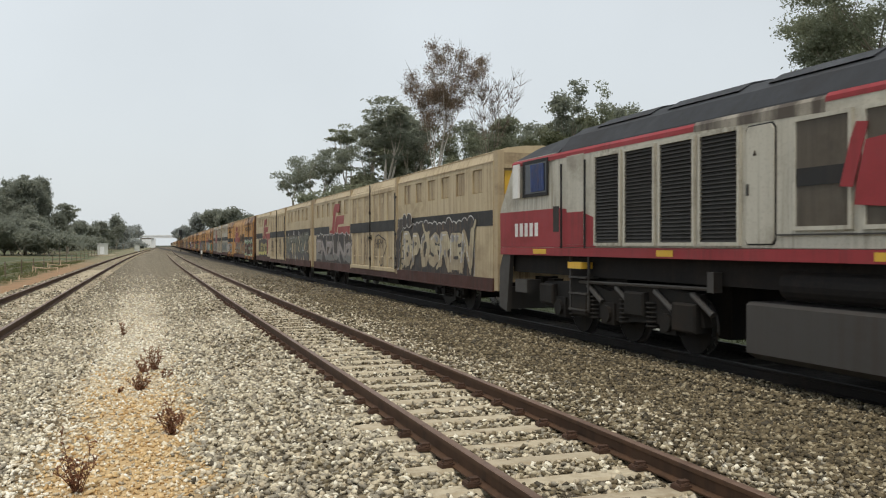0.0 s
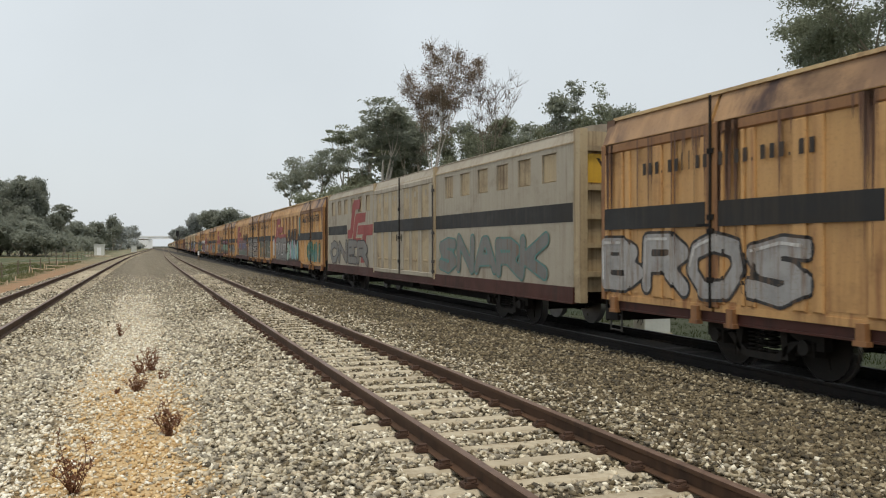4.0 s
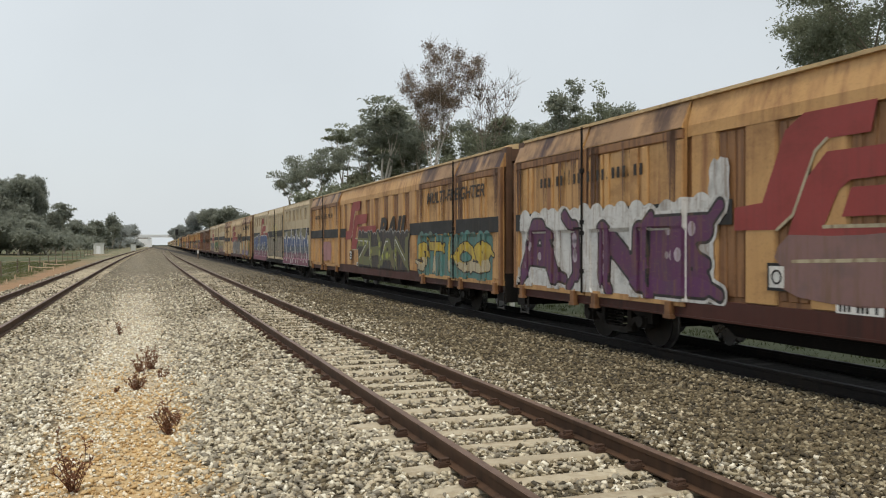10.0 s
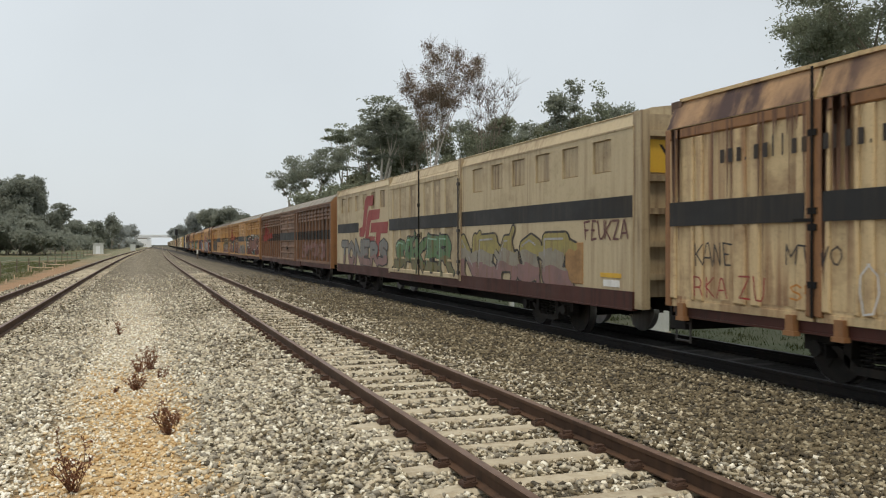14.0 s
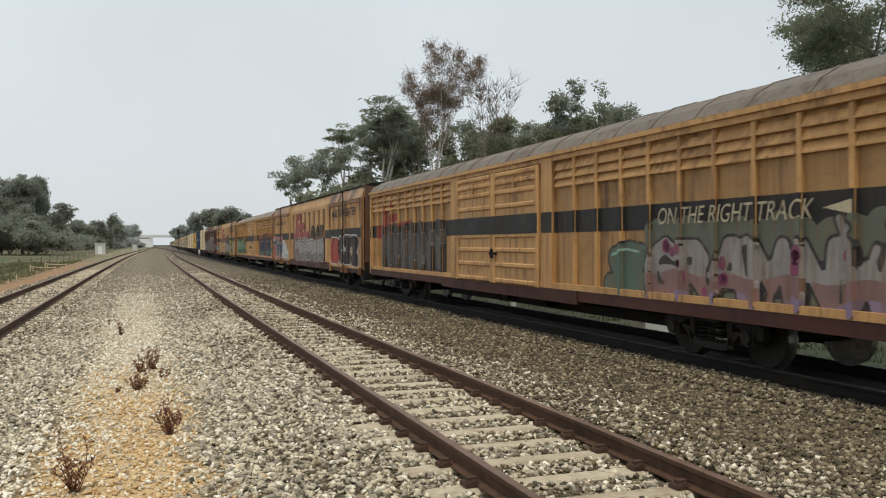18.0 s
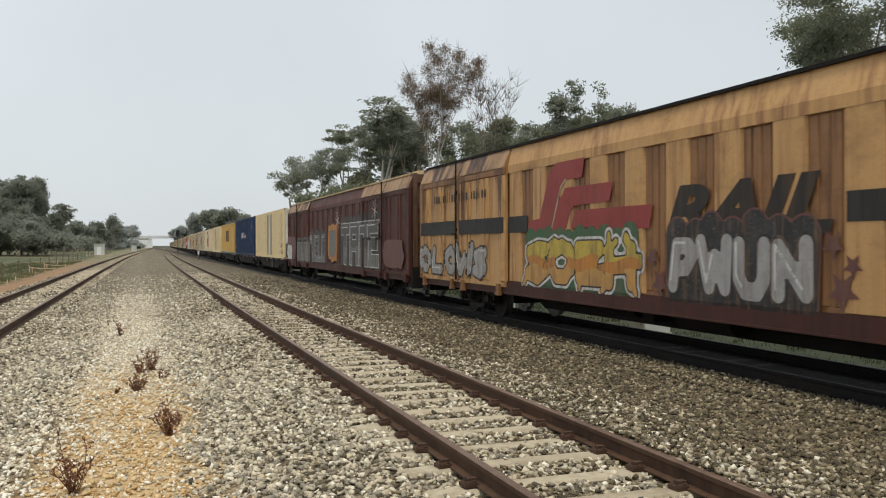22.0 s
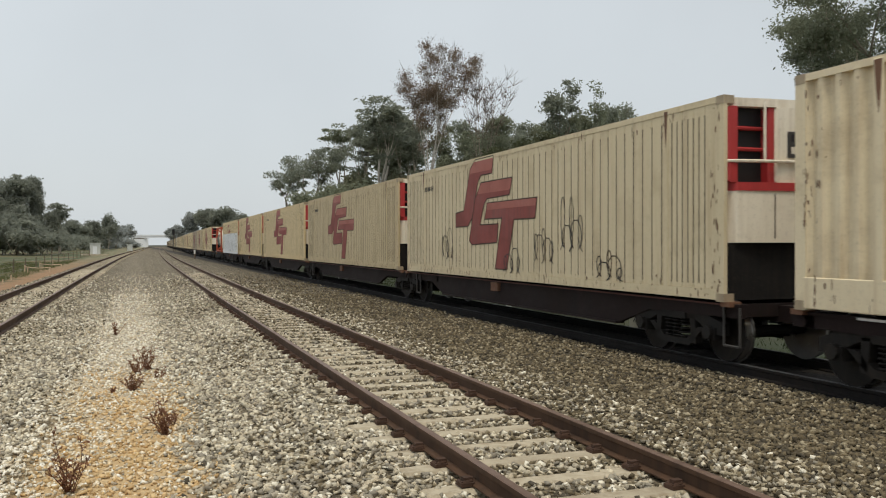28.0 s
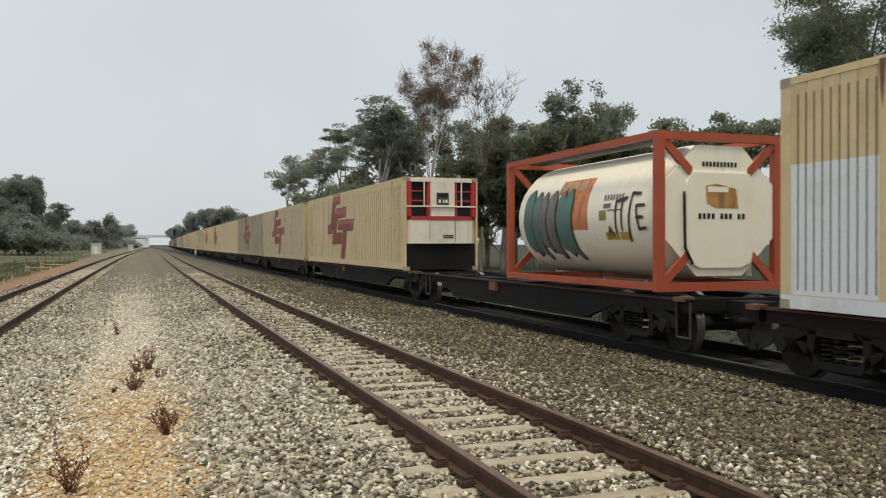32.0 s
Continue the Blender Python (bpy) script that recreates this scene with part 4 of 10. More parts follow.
def emblem(thing, y0, y1, z0, z1, x, material, edged=False, pale=False):
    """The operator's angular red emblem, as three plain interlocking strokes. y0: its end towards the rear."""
    strokes = ([(0.0, 0.36), (0.0, 0.50), (0.12, 0.52), (0.21, 0.92), (0.28, 1.0), (0.52, 1.0), (0.50, 0.84), (0.36, 0.84), (0.32, 0.78), (0.24, 0.44), (0.18, 0.36)],
               [(0.20, 0.22), (0.28, 0.62), (0.36, 0.77), (0.74, 0.77), (0.71, 0.62), (0.44, 0.61), (0.40, 0.56), (0.35, 0.37), (0.58, 0.37), (0.56, 0.20), (0.24, 0.18)],
               [(0.41, 0.42), (0.44, 0.57), (1.0, 0.57), (0.98, 0.40), (0.76, 0.40), (0.68, -0.04), (0.54, -0.04), (0.62, 0.42)])
    for i, s in enumerate(strokes):
        part("emblem_stroke", sheet([(y0 + (y1 - y0) * u, z0 + (z1 - z0) * w) for u, w in s], x - 0.001 * i), material, thing, "dull red painted stroke")
    mb = MB()
    for i, s in enumerate(strokes if edged else ()):
        ribbon(mb, [(y0 + (y1 - y0) * u, z0 + (z1 - z0) * w) for u, w in s + s[:1]], 0.013, x - 0.003 - 0.0005 * i)
    if edged:
        part("emblem_edge", mb, GROOVE, thing, "dark edge line of the emblem")
        for i, q in enumerate(strokes):
            q = [(y0 + (y1 - y0) * u, z0 + (z1 - z0) * w) for u, w in q]
            cut = z0 + (z1 - z0) * (0.87, 0.66, 0.50)[i]
            far = inside(q)
            coated(thing, "emblem_light", lambda Y, Z: np.maximum(far(Y, Z), cut - Z), -0.012, min(y0, y1), max(y0, y1), z0, z1 + 0.05, flat_side(x - 0.002 - 0.001 * i), 0.0004, LOGO_LIGHT, 0.08)
    elif pale:
        rim_ = MB()
        for i, q in enumerate(strokes[:2]):
            ribbon(rim_, [(y0 + (y1 - y0) * u, z0 + (z1 - z0) * w) for u, w in q[-4:]], 0.022, x - 0.0035 - 0.0005 * i)
        part("emblem_line", rim_, paint("cream"), thing, "pale line along the emblem")


def lettering(thing, text, y0, y1, z0, z1, x, material, shear=0.25, weight=0.02, name="lettering", facing="side"):
    """Painted words on the near side (or on the end that faces the camera), fitted between two places."""
    cu = bpy.data.curves.new("lettering", "FONT")
    cu.body, cu.shear, cu.offset = text, shear, weight
    tmp = new("lettering", cu)
    dg = bpy.context.evaluated_depsgraph_get()
    me = bpy.data.meshes.new_from_object(tmp.evaluated_get(dg))
    bpy.data.objects.remove(tmp)
    co = np.array([v.co[:] for v in me.vertices])
    lo, hi = co.min(0), co.max(0)
    u, w = (co[:, 0] - lo[0]) / (hi[0] - lo[0]), (co[:, 1] - lo[1]) / (hi[1] - lo[1])
    if facing == "side":
        out = np.stack([np.full(len(u), x), y0 + (y1 - y0) * u, z0 + (z1 - z0) * w], 1)
    else:
        out = np.stack([y0 + (y1 - y0) * u, np.full(len(u), x), z0 + (z1 - z0) * w], 1)
    me.vertices.foreach_set("co", out.astype(np.float32).ravel())
    me.materials.clear()
    me.materials.append(material)
    me.update()
    return part(name, me, material, thing)


def bars(thing, y0, y1, z0, z1, n, x, material, seed=0):
    """Writing that is not spelt out: a row of plain bars."""
    rng = random.Random(seed)
    mb = MB()
    step = (y1 - y0) / n
    for i in range(n):
        a = y0 + step * i
        if n > 3 and rng.random() < 0.12:
            continue
        sheet([(a, z0), (a + step * 0.62, z0), (a + step * 0.62, z1), (a, z1)], x, mb)
    return part("painted_writing", mb, material, thing)


def address_bars(thing, y0, y1, z0, z1, x):
    """A long line of writing that is not spelt out: one slim bar a letter, with tall and short ones."""
    tall = (0, 0, 0, 2, 0, 0, 1, 1, 0, 0, 1, 0, 1, 0, 0, 2, 0, 0, 0, 2, 0, 0)
    step = (y1 - y0) / len(tall)
    for i, k in enumerate(tall):
        a, h = y0 + step * i, (z1 - z0) * (0.68, 1.0, 0.16)[k]
        w = step * (0.5, 0.16, 0.14)[k]
        part("painted_bar", sheet([(a, z0), (a + w, z0), (a + w, z0 + h), (a, z0 + h)], x), LETTER, thing)


def _marks(y0, y1, z0, z1, x):
    """A row of small upright marks, too small to tell apart."""
    mb, step = MB(), (y1 - y0) / 9
    for i in range(9):
        if i not in (3, 7):
            sheet([(y0 + step * i, z0), (y0 + step * (i + 0.6), z0), (y0 + step * (i + 0.6), z1), (y0 + step * i, z1)], x, mb)
    return mb


# ---- sprayed pictures ----
PAINTS = {}


def paint(c):
    pal = dict(silver=(0.40, 0.39, 0.38), white=(0.72, 0.71, 0.69), black=(0.018, 0.017, 0.019), lilac=(0.50, 0.42, 0.44), cream=(0.55, 0.47, 0.31),
               yellow=(0.60, 0.44, 0.06), lime=(0.40, 0.42, 0.08), mint=(0.30, 0.50, 0.38), teal=(0.09, 0.24, 0.22), green=(0.10, 0.20, 0.085), olive=(0.15, 0.16, 0.055),
               blue=(0.035, 0.07, 0.22), sky=(0.25, 0.42, 0.50), navy=(0.03, 0.03, 0.075), purple=(0.13, 0.035, 0.12), violet=(0.22, 0.14, 0.33), pink=(0.48, 0.22, 0.23),
               magenta=(0.26, 0.05, 0.13), maroon=(0.15, 0.05, 0.045), red=(0.42, 0.05, 0.04), orange=(0.60, 0.24, 0.035), grey=(0.20, 0.20, 0.19), slate=(0.085, 0.085, 0.085), sage=(0.13, 0.145, 0.105), dust=(0.30, 0.27, 0.21), ice=(0.40, 0.54, 0.44), aqua=(0.24, 0.52, 0.50), blush=(0.52, 0.43, 0.50), petrol=(0.035, 0.075, 0.13), apricot=(0.62, 0.33, 0.09), heather=(0.26, 0.19, 0.29), moss=(0.165, 0.155, 0.068), ochre=(0.36, 0.30, 0.09), brown=(0.16, 0.085, 0.045), rose=(0.27, 0.15, 0.14), umber=(0.15, 0.085, 0.075), jade=(0.055, 0.19, 0.14), celadon=(0.20, 0.33, 0.24), denim=(0.05, 0.09, 0.15), indigo=(0.085, 0.07, 0.17), ash=(0.33, 0.30, 0.28), wine=(0.21, 0.048, 0.10), azure=(0.03, 0.085, 0.25), salmon=(0.80, 0.27, 0.10), lagoon=(0.045, 0.125, 0.145), pistachio=(0.42, 0.58, 0.40), spruce=(0.09, 0.15, 0.115), coral=(0.52, 0.16, 0.16), forest=(0.04, 0.12, 0.05), plum=(0.12, 0.03, 0.10), buff=(0.44, 0.36, 0.24), lemon=(0.62, 0.56, 0.16))
    if c not in PAINTS:
        PAINTS[c] = spray("sprayed_" + c, tuple(0.82 * q for q in pal[c]), 0.75)
    return PAINTS[c]


def ribbon(mb, pts, w, x, square=False):
    """A thick brush stroke through points (y, z), with round or square ends."""
    for (a0, b0), (a1, b1) in zip(pts, pts[1:]):
        d = math.hypot(a1 - a0, b1 - b0) or 1e-6
        n = (-(b1 - b0) / d * w, (a1 - a0) / d * w)
        ang = math.atan2(b1 - b0, a1 - a0)
        if square:
            e = ((a1 - a0) / d * w * 0.85, (b1 - b0) / d * w * 0.85)
            poly = [(a0 + n[0] - e[0], b0 + n[1] - e[1]), (a0 - n[0] - e[0], b0 - n[1] - e[1]), (a1 - n[0] + e[0], b1 - n[1] + e[1]), (a1 + n[0] + e[0], b1 + n[1] + e[1])]
            mb.add([(x, p, max(q, 0.88)) for p, q in poly], [(0, 1, 2, 3)])
            x -= 0.00025
            continue
        poly = [(a0 + n[0], b0 + n[1])]
        poly += [(a0 + w * math.cos(ang + math.pi / 2 + math.pi * k / 4), b0 + w * math.sin(ang + math.pi / 2 + math.pi * k / 4)) for k in (1, 2, 3)]
        poly += [(a0 - n[0], b0 - n[1]), (a1 - n[0], b1 - n[1])]
        poly += [(a1 + w * math.cos(ang - math.pi / 2 + math.pi * k / 4), b1 + w * math.sin(ang - math.pi / 2 + math.pi * k / 4)) for k in (1, 2, 3)]
        poly += [(a1 + n[0], b1 + n[1])]
        mb.add([(x, p, max(q, 0.88)) for p, q in poly], [tuple(range(len(poly)))])
        x -= 0.00025
    return x


# letter shapes as strokes in a unit square, drawn with a fat brush
STROKES = {
    "A": [[(0, 0), (0.4, 1), (0.6, 1), (1, 0)], [(0.25, 0.35), (0.75, 0.35)]],
    "B": [[(0.1, 0), (0.1, 1), (0.6, 1), (0.85, 0.8), (0.6, 0.54), (0.15, 0.52)], [(0.6, 0.52), (0.98, 0.28), (0.65, 0), (0.1, 0)]],
    "C": [[(0.95, 0.8), (0.6, 1), (0.2, 0.87), (0.05, 0.5), (0.2, 0.13), (0.6, 0), (0.95, 0.18)]],
    "D": [[(0.1, 0), (0.1, 1), (0.6, 0.95), (0.95, 0.6), (0.9, 0.3), (0.6, 0.02), (0.1, 0)]],
    "E": [[(0.95, 1), (0.1, 1), (0.1, 0), (0.95, 0)], [(0.1, 0.5), (0.7, 0.54)]],
    "F": [[(0.95, 1), (0.15, 1), (0.1, 0)], [(0.12, 0.5), (0.75, 0.55)]],
    "G": [[(0.95, 0.85), (0.55, 1), (0.15, 0.85), (0.05, 0.45), (0.2, 0.08), (0.6, 0), (0.95, 0.12), (0.95, 0.45), (0.6, 0.45)]],
    "H": [[(0.1, 0), (0.1, 1)], [(0.9, 0), (0.9, 1)], [(0.1, 0.5), (0.9, 0.55)]],
    "I": [[(0.5, 0), (0.5, 1)]],
    "K": [[(0.1, 0), (0.1, 1)], [(0.95, 1), (0.2, 0.5), (0.95, 0)]],
    "L": [[(0.15, 1), (0.1, 0), (0.95, 0)]],
    "M": [[(0, 0), (0.1, 1), (0.5, 0.35), (0.9, 1), (1, 0)]],
    "N": [[(0.05, 0), (0.1, 1), (0.9, 0), (0.95, 1)]],
    "O": [[(0.5, 1), (0.12, 0.8), (0.05, 0.4), (0.3, 0.02), (0.7, 0.02), (0.95, 0.4), (0.88, 0.8), (0.5, 1)]],
    "P": [[(0.1, 0), (0.1, 1), (0.65, 1), (0.95, 0.75), (0.65, 0.45), (0.15, 0.42)]],
    "R": [[(0.1, 0), (0.1, 1), (0.65, 1), (0.9, 0.76), (0.6, 0.5), (0.15, 0.48)], [(0.5, 0.48), (0.95, 0)]],
    "S": [[(0.92, 0.88), (0.55, 1), (0.12, 0.82), (0.25, 0.58), (0.75, 0.45), (0.92, 0.2), (0.5, 0), (0.05, 0.1)]],
    "T": [[(0, 1), (1, 1)], [(0.5, 1), (0.45, 0)]],
    "U": [[(0.08, 1), (0.08, 0.3), (0.3, 0), (0.7, 0), (0.92, 0.3), (0.92, 1)]],
    "V": [[(0, 1), (0.45, 0), (0.55, 0), (1, 1)]],
    "W": [[(0, 1), (0.2, 0), (0.5, 0.65), (0.8, 0), (1, 1)]],
    "X": [[(0, 0), (1, 1)], [(0, 1), (1, 0)]],
    "Y": [[(0, 1), (0.5, 0.5), (1, 1)], [(0.5, 0.5), (0.45, 0)]],
    "Z": [[(0.05, 1), (0.95, 1), (0.05, 0), (0.95, 0)]],
    "3": [[(0.1, 0.9), (0.6, 1), (0.9, 0.78), (0.45, 0.53), (0.92, 0.28), (0.6, 0), (0.05, 0.1)]],
    "9": [[(0.9, 0.75), (0.55, 1), (0.12, 0.78), (0.4, 0.48), (0.88, 0.6), (0.85, 0.2), (0.45, 0)]],
    "-": [[(0.0, 0.5), (0.9, 0.5)], [(0.55, 0.85), (1.0, 0.5), (0.55, 0.15)]],
}


SQUARE = {
    "A": [[(0, 0), (0, 1), (1, 1), (1, 0)], [(0, 0.45), (1, 0.45)]], "C": [[(1, 1), (0, 1), (0, 0), (1, 0)]], "E": [[(1, 1), (0, 1), (0, 0), (1, 0)], [(0, 0.5), (0.8, 0.5)]],
    "G": [[(1, 1), (0, 1), (0, 0), (1, 0), (1, 0.5), (0.6, 0.5)]], "L": [[(0, 1), (0, 0), (1, 0)]], "M": [[(0, 0), (0, 1), (1, 1), (1, 0)], [(0.5, 1), (0.5, 0.35)]], "N": [[(0, 0), (0, 1), (1, 1), (1, 0)]],
    "O": [[(0, 0), (0, 1), (1, 1), (1, 0), (0, 0)]], "R": [[(0, 0), (0, 1), (1, 1), (1, 0.5), (0, 0.5)], [(0.6, 0.5), (1, 0)]], "S": [[(1, 1), (0, 1), (0, 0.5), (1, 0.5), (1, 0), (0, 0)]], "T": [[(0, 1), (1, 1)], [(0.5, 1), (0.5, 0)]], "U": [[(0, 1), (0, 0), (1, 0), (1, 1)]]}


def brush(strokes, w, square=False, spurs=()):
    """How far places lie outside the fat strokes and their thin spurs: negative within."""
    segs = [(p, q, w) for st in strokes for p, q in zip(st, st[1:])] + [(*q, w * 0.42) for q in spurs]

    def far(Y, Z):
        best = np.full(Y.shape, 9.0)
        for (ax, az), (bx, bz), wide in segs:
            dx, dz = bx - ax, bz - az
            L = math.hypot(dx, dz) + 1e-6
            t = ((Y - ax) * dx + (Z - az) * dz) / L / L
            if square:
                d = np.maximum(np.abs((Y - ax) * dz - (Z - az) * dx) / L, (np.abs(t - 0.5) - 0.5) * L)
            else:
                c = np.clip(t, 0, 1)
                d = np.hypot(Y - ax - c * dx, Z - az - c * dz)
            best = np.minimum(best, d - wide)
        return best
    return far


def inside(poly):
    """The same for a closed outline."""
    def far(Y, Z):
        best, odd = np.full(Y.shape, 9.0), np.zeros(Y.shape, bool)
        for (ax, az), (bx, bz) in zip(poly, poly[1:] + poly[:1]):
            dx, dz = bx - ax, bz - az
            c = np.clip(((Y - ax) * dx + (Z - az) * dz) / (dx * dx + dz * dz + 1e-9), 0, 1)
            best = np.minimum(best, np.hypot(Y - ax - c * dx, Z - az - c * dz))
            odd ^= ((az > Z) != (bz > Z)) & (Y < dx * (Z - az) / (dz + 1e-9 * (dz == 0)) + ax)
        return np.where(odd, -best, best)
    return far


def flat_side(x):
    """A side with no relief: how far out it stands, and where it steps."""
    return (lambda y, z: np.full(np.shape(y), x)), ()


def coated(thing, name, far, grow_, y0, y1, z0, z1, side, lift, material, cell=0.055, low=0.87):
    """A skin of paint, one closed shape, that follows the relief of the side."""
    out, steps = side
    z0 = max(z0, low)
    ys = np.linspace(y0, y1, max(3, int((y1 - y0) / cell) + 1))
    extra = [q + d for q in steps if y0 < q < y1 for d in (-0.004, 0.004)]
    ys = np.unique(np.concatenate([[q for q in ys if all(abs(q - e) > 0.012 for e in extra)], extra])) if len(extra) else ys
    zs = np.linspace(z0, z1, max(3, int((z1 - z0) / cell) + 1))
    Y, Z = np.meshgrid(ys, zs)
    D = far(Y, Z) - grow_
    keep = (D[:-1, :-1] + D[1:, :-1] + D[:-1, 1:] + D[1:, 1:]) < 0
    if not keep.any():
        return None
    e = 0.004
    gy, gz = (far(Y + e, Z) - far(Y - e, Z)) / (2 * e), (far(Y, Z + e) - far(Y, Z - e)) / (2 * e)
    pad = np.pad(keep, 1)
    full = pad[:-1, :-1] & pad[1:, :-1] & pad[:-1, 1:] & pad[1:, 1:]
    some = pad[:-1, :-1] | pad[1:, :-1] | pad[:-1, 1:] | pad[1:, 1:]
    m = np.clip(D, -cell * 0.9, cell * 0.9) * (~full)
    g2 = np.maximum(gy * gy + gz * gz, 0.25)
    X = out(Y, Z) - lift
    P = np.stack([X, Y - m * gy / g2, np.maximum(Z - m * gz / g2, low)], -1)
    at = np.cumsum(some.ravel()).reshape(some.shape) - 1
    jj, ii = np.nonzero(keep)
    f = np.stack([at[jj, ii], at[jj, ii + 1], at[jj + 1, ii + 1], at[jj + 1, ii]], 1)
    me = bpy.data.meshes.new(name)
    me.from_pydata(P[some].tolist(), [], f.tolist())
    me.materials.append(material)
    return part(name, me, material, thing)


def star(thing, y, z, r, col, x, n=5):
    pts = [(y + r * (1 if k % 2 else 0.42) * math.cos(math.pi * k / n + 0.3), z + r * (1 if k % 2 else 0.42) * math.sin(math.pi * k / n + 0.3)) for k in range(2 * n)]
    part("sprayed_star", MB().add([(x, a, b) for a, b in pts], [tuple(range(2 * n))]), paint(col), thing)


def sprayed_word(thing, text, y0, y1, z0, z1, fill, edge, seed, side, back="", shine="", spots="", fat=0.17, rim=0.045, outer="", fades=(), square=False, ring="", drop="", arch=0.0, wildly=False):
    """A sprayed piece: a scalloped cloud behind, then letter by letter an edge, a filling that changes tone below, glints and dots."""
    rng = random.Random(seed)
    y0, y1 = max(y0, y1), min(y0, y1)          # letters run towards the front of the train
    n, h = len(text), z1 - z0
    step = (y1 - y0) / n
    if back:
        puffs = []
        k = max(3, round(abs(y1 - y0) / 0.42))
        for q in range(k):
            c = y0 + (y1 - y0) * (q + 0.5) / k
            puffs.append([(c, z0 + 0.14 + rng.uniform(-0.05, 0.05)), (c + rng.uniform(-0.05, 0.05), z1 - 0.16 + rng.uniform(-0.06, 0.07))])
        far = brush(puffs, 0.27)
        if ring:
            coated(thing, "cloud_rim", far, 0.03, y1 - 0.4, y0 + 0.4, z0 - 0.3, z1 + 0.4, side, 0.001, paint(ring), 0.07)
        coated(thing, "sprayed_cloud", far, 0.0, y1 - 0.4, y0 + 0.4, z0 - 0.3, z1 + 0.4, side, 0.0025, paint(back), 0.07)
        z0, z1 = z0 + 0.05 * h, z1 - 0.09 * h       # the letters stand inside their cloud
        h = z1 - z0
    w = fat * (0.92 if square else 0.8) * min(abs(step), h * 0.9)
    for i, ch in enumerate(text):
        tilt, sw, sh, rise = rng.uniform(-0.2, 0.14), rng.uniform(1.04, 1.2), rng.uniform(0.9, 1.0), rng.uniform(0.0, 0.05)
        if square:
            tilt, sw, sh, rise = -0.06, 0.98, 1.0, 0.0
        wide, tall = abs(step) * sw - 2 * w - 0.02, h * sh - 2 * w - 0.04
        c = y0 + step * (i + 0.5)
        b0 = z0 + w + 0.02 + rise * h + arch * h * (1 - (2 * (i + 0.5) / n - 1) ** 2)
        wob = (0, 0) if square else (rng.uniform(-0.05, 0.05), rng.uniform(-0.05, 0.05))
        st = [[(c - (u - 0.5) * wide - (v - 0.5) * tilt * tall * -1 + wob[0] * math.sin(3 * v), b0 + v * tall + wob[1] * math.sin(4 * u)) for u, v in q] for q in (SQUARE.get(ch, STROKES[ch]) if square else STROKES[ch])]
        spurs = []
        for q in st if wildly else ():
            for (ea, eb), (fa, fb) in ((q[0], q[1]), (q[-1], q[-2]), (q[len(q) // 2], q[len(q) // 2 - 1])):
                g = math.atan2(eb - fb, ea - fa) + rng.uniform(-1.0, 1.0)
                reach = rng.uniform(0.12, 0.26) * h + w
                spurs.append(((ea, eb), (ea + reach * math.cos(g), min(max(eb + reach * math.sin(g), z0), z1 + 0.15))))
        far = brush(st, w, square, spurs)
        box = (c - abs(step) * 0.75 - 0.1, c + abs(step) * 0.75 + 0.1, z0 - 0.16, z1 + 0.2)
        up = 0.0009 * (i % 2)
        if drop:
            shade = brush([[(a - 0.09, b - 0.07) for a, b in q] for q in st], w, square)
            coated(thing, "sprayed_shadow", shade, 0.0, *box, side, 0.004 + up, paint(drop))
        if outer:
            coated(thing, "outer_line", far, rim + 0.05, *box, side, 0.0055 + up, paint(outer))
        letter = coated(thing, "sprayed_outline", far, rim, *box, side, 0.0075 + up, paint(edge)) if edge else thing
        if letter is None:
            continue
        body = coated(letter, "sprayed_filling", far, 0.0, *box, side, 0.0095 + up, paint(fill)) or letter
        holder = letter if edge else body
        for q, (level, col) in enumerate(fades):
            zl = z0 + h * level + rng.uniform(-0.05, 0.05)
            coated(holder, "sprayed_fade", lambda Y, Z: np.maximum(far(Y, Z), Z - zl - 0.05 * np.sin(5 * Y)), -0.004, *box, side, 0.0112 + 0.0012 * q + up, paint(col))
        for k in range(5 if spots else 0):
            (a0, c0), (a1, c1) = (lambda r: (r[0], r[1]))(rng.choice([q for q in st if len(q) > 1])[:2])
            t = rng.random()
            a, b, r = a0 + (a1 - a0) * t, c0 + (c1 - c0) * t, rng.uniform(0.05, 0.1)
            xx = float(side[0](np.array(a), np.array(b))) - 0.016
            part("sprayed_dot", MB().add([(xx, a + r * math.cos(q * 0.628), max(0.88, b + 1.2 * r * math.sin(q * 0.628))) for q in range(10)], [tuple(range(10))]), paint(spots), holder)
        if shine:
            q = st[0]
            glint = [(a + w * 0.45, b + w * 0.35) for a, b in q[:3]]
            coated(holder, "sprayed_glint", brush([glint], 0.022), 0.0, *box, side, 0.0145 + up, paint(shine), 0.035)


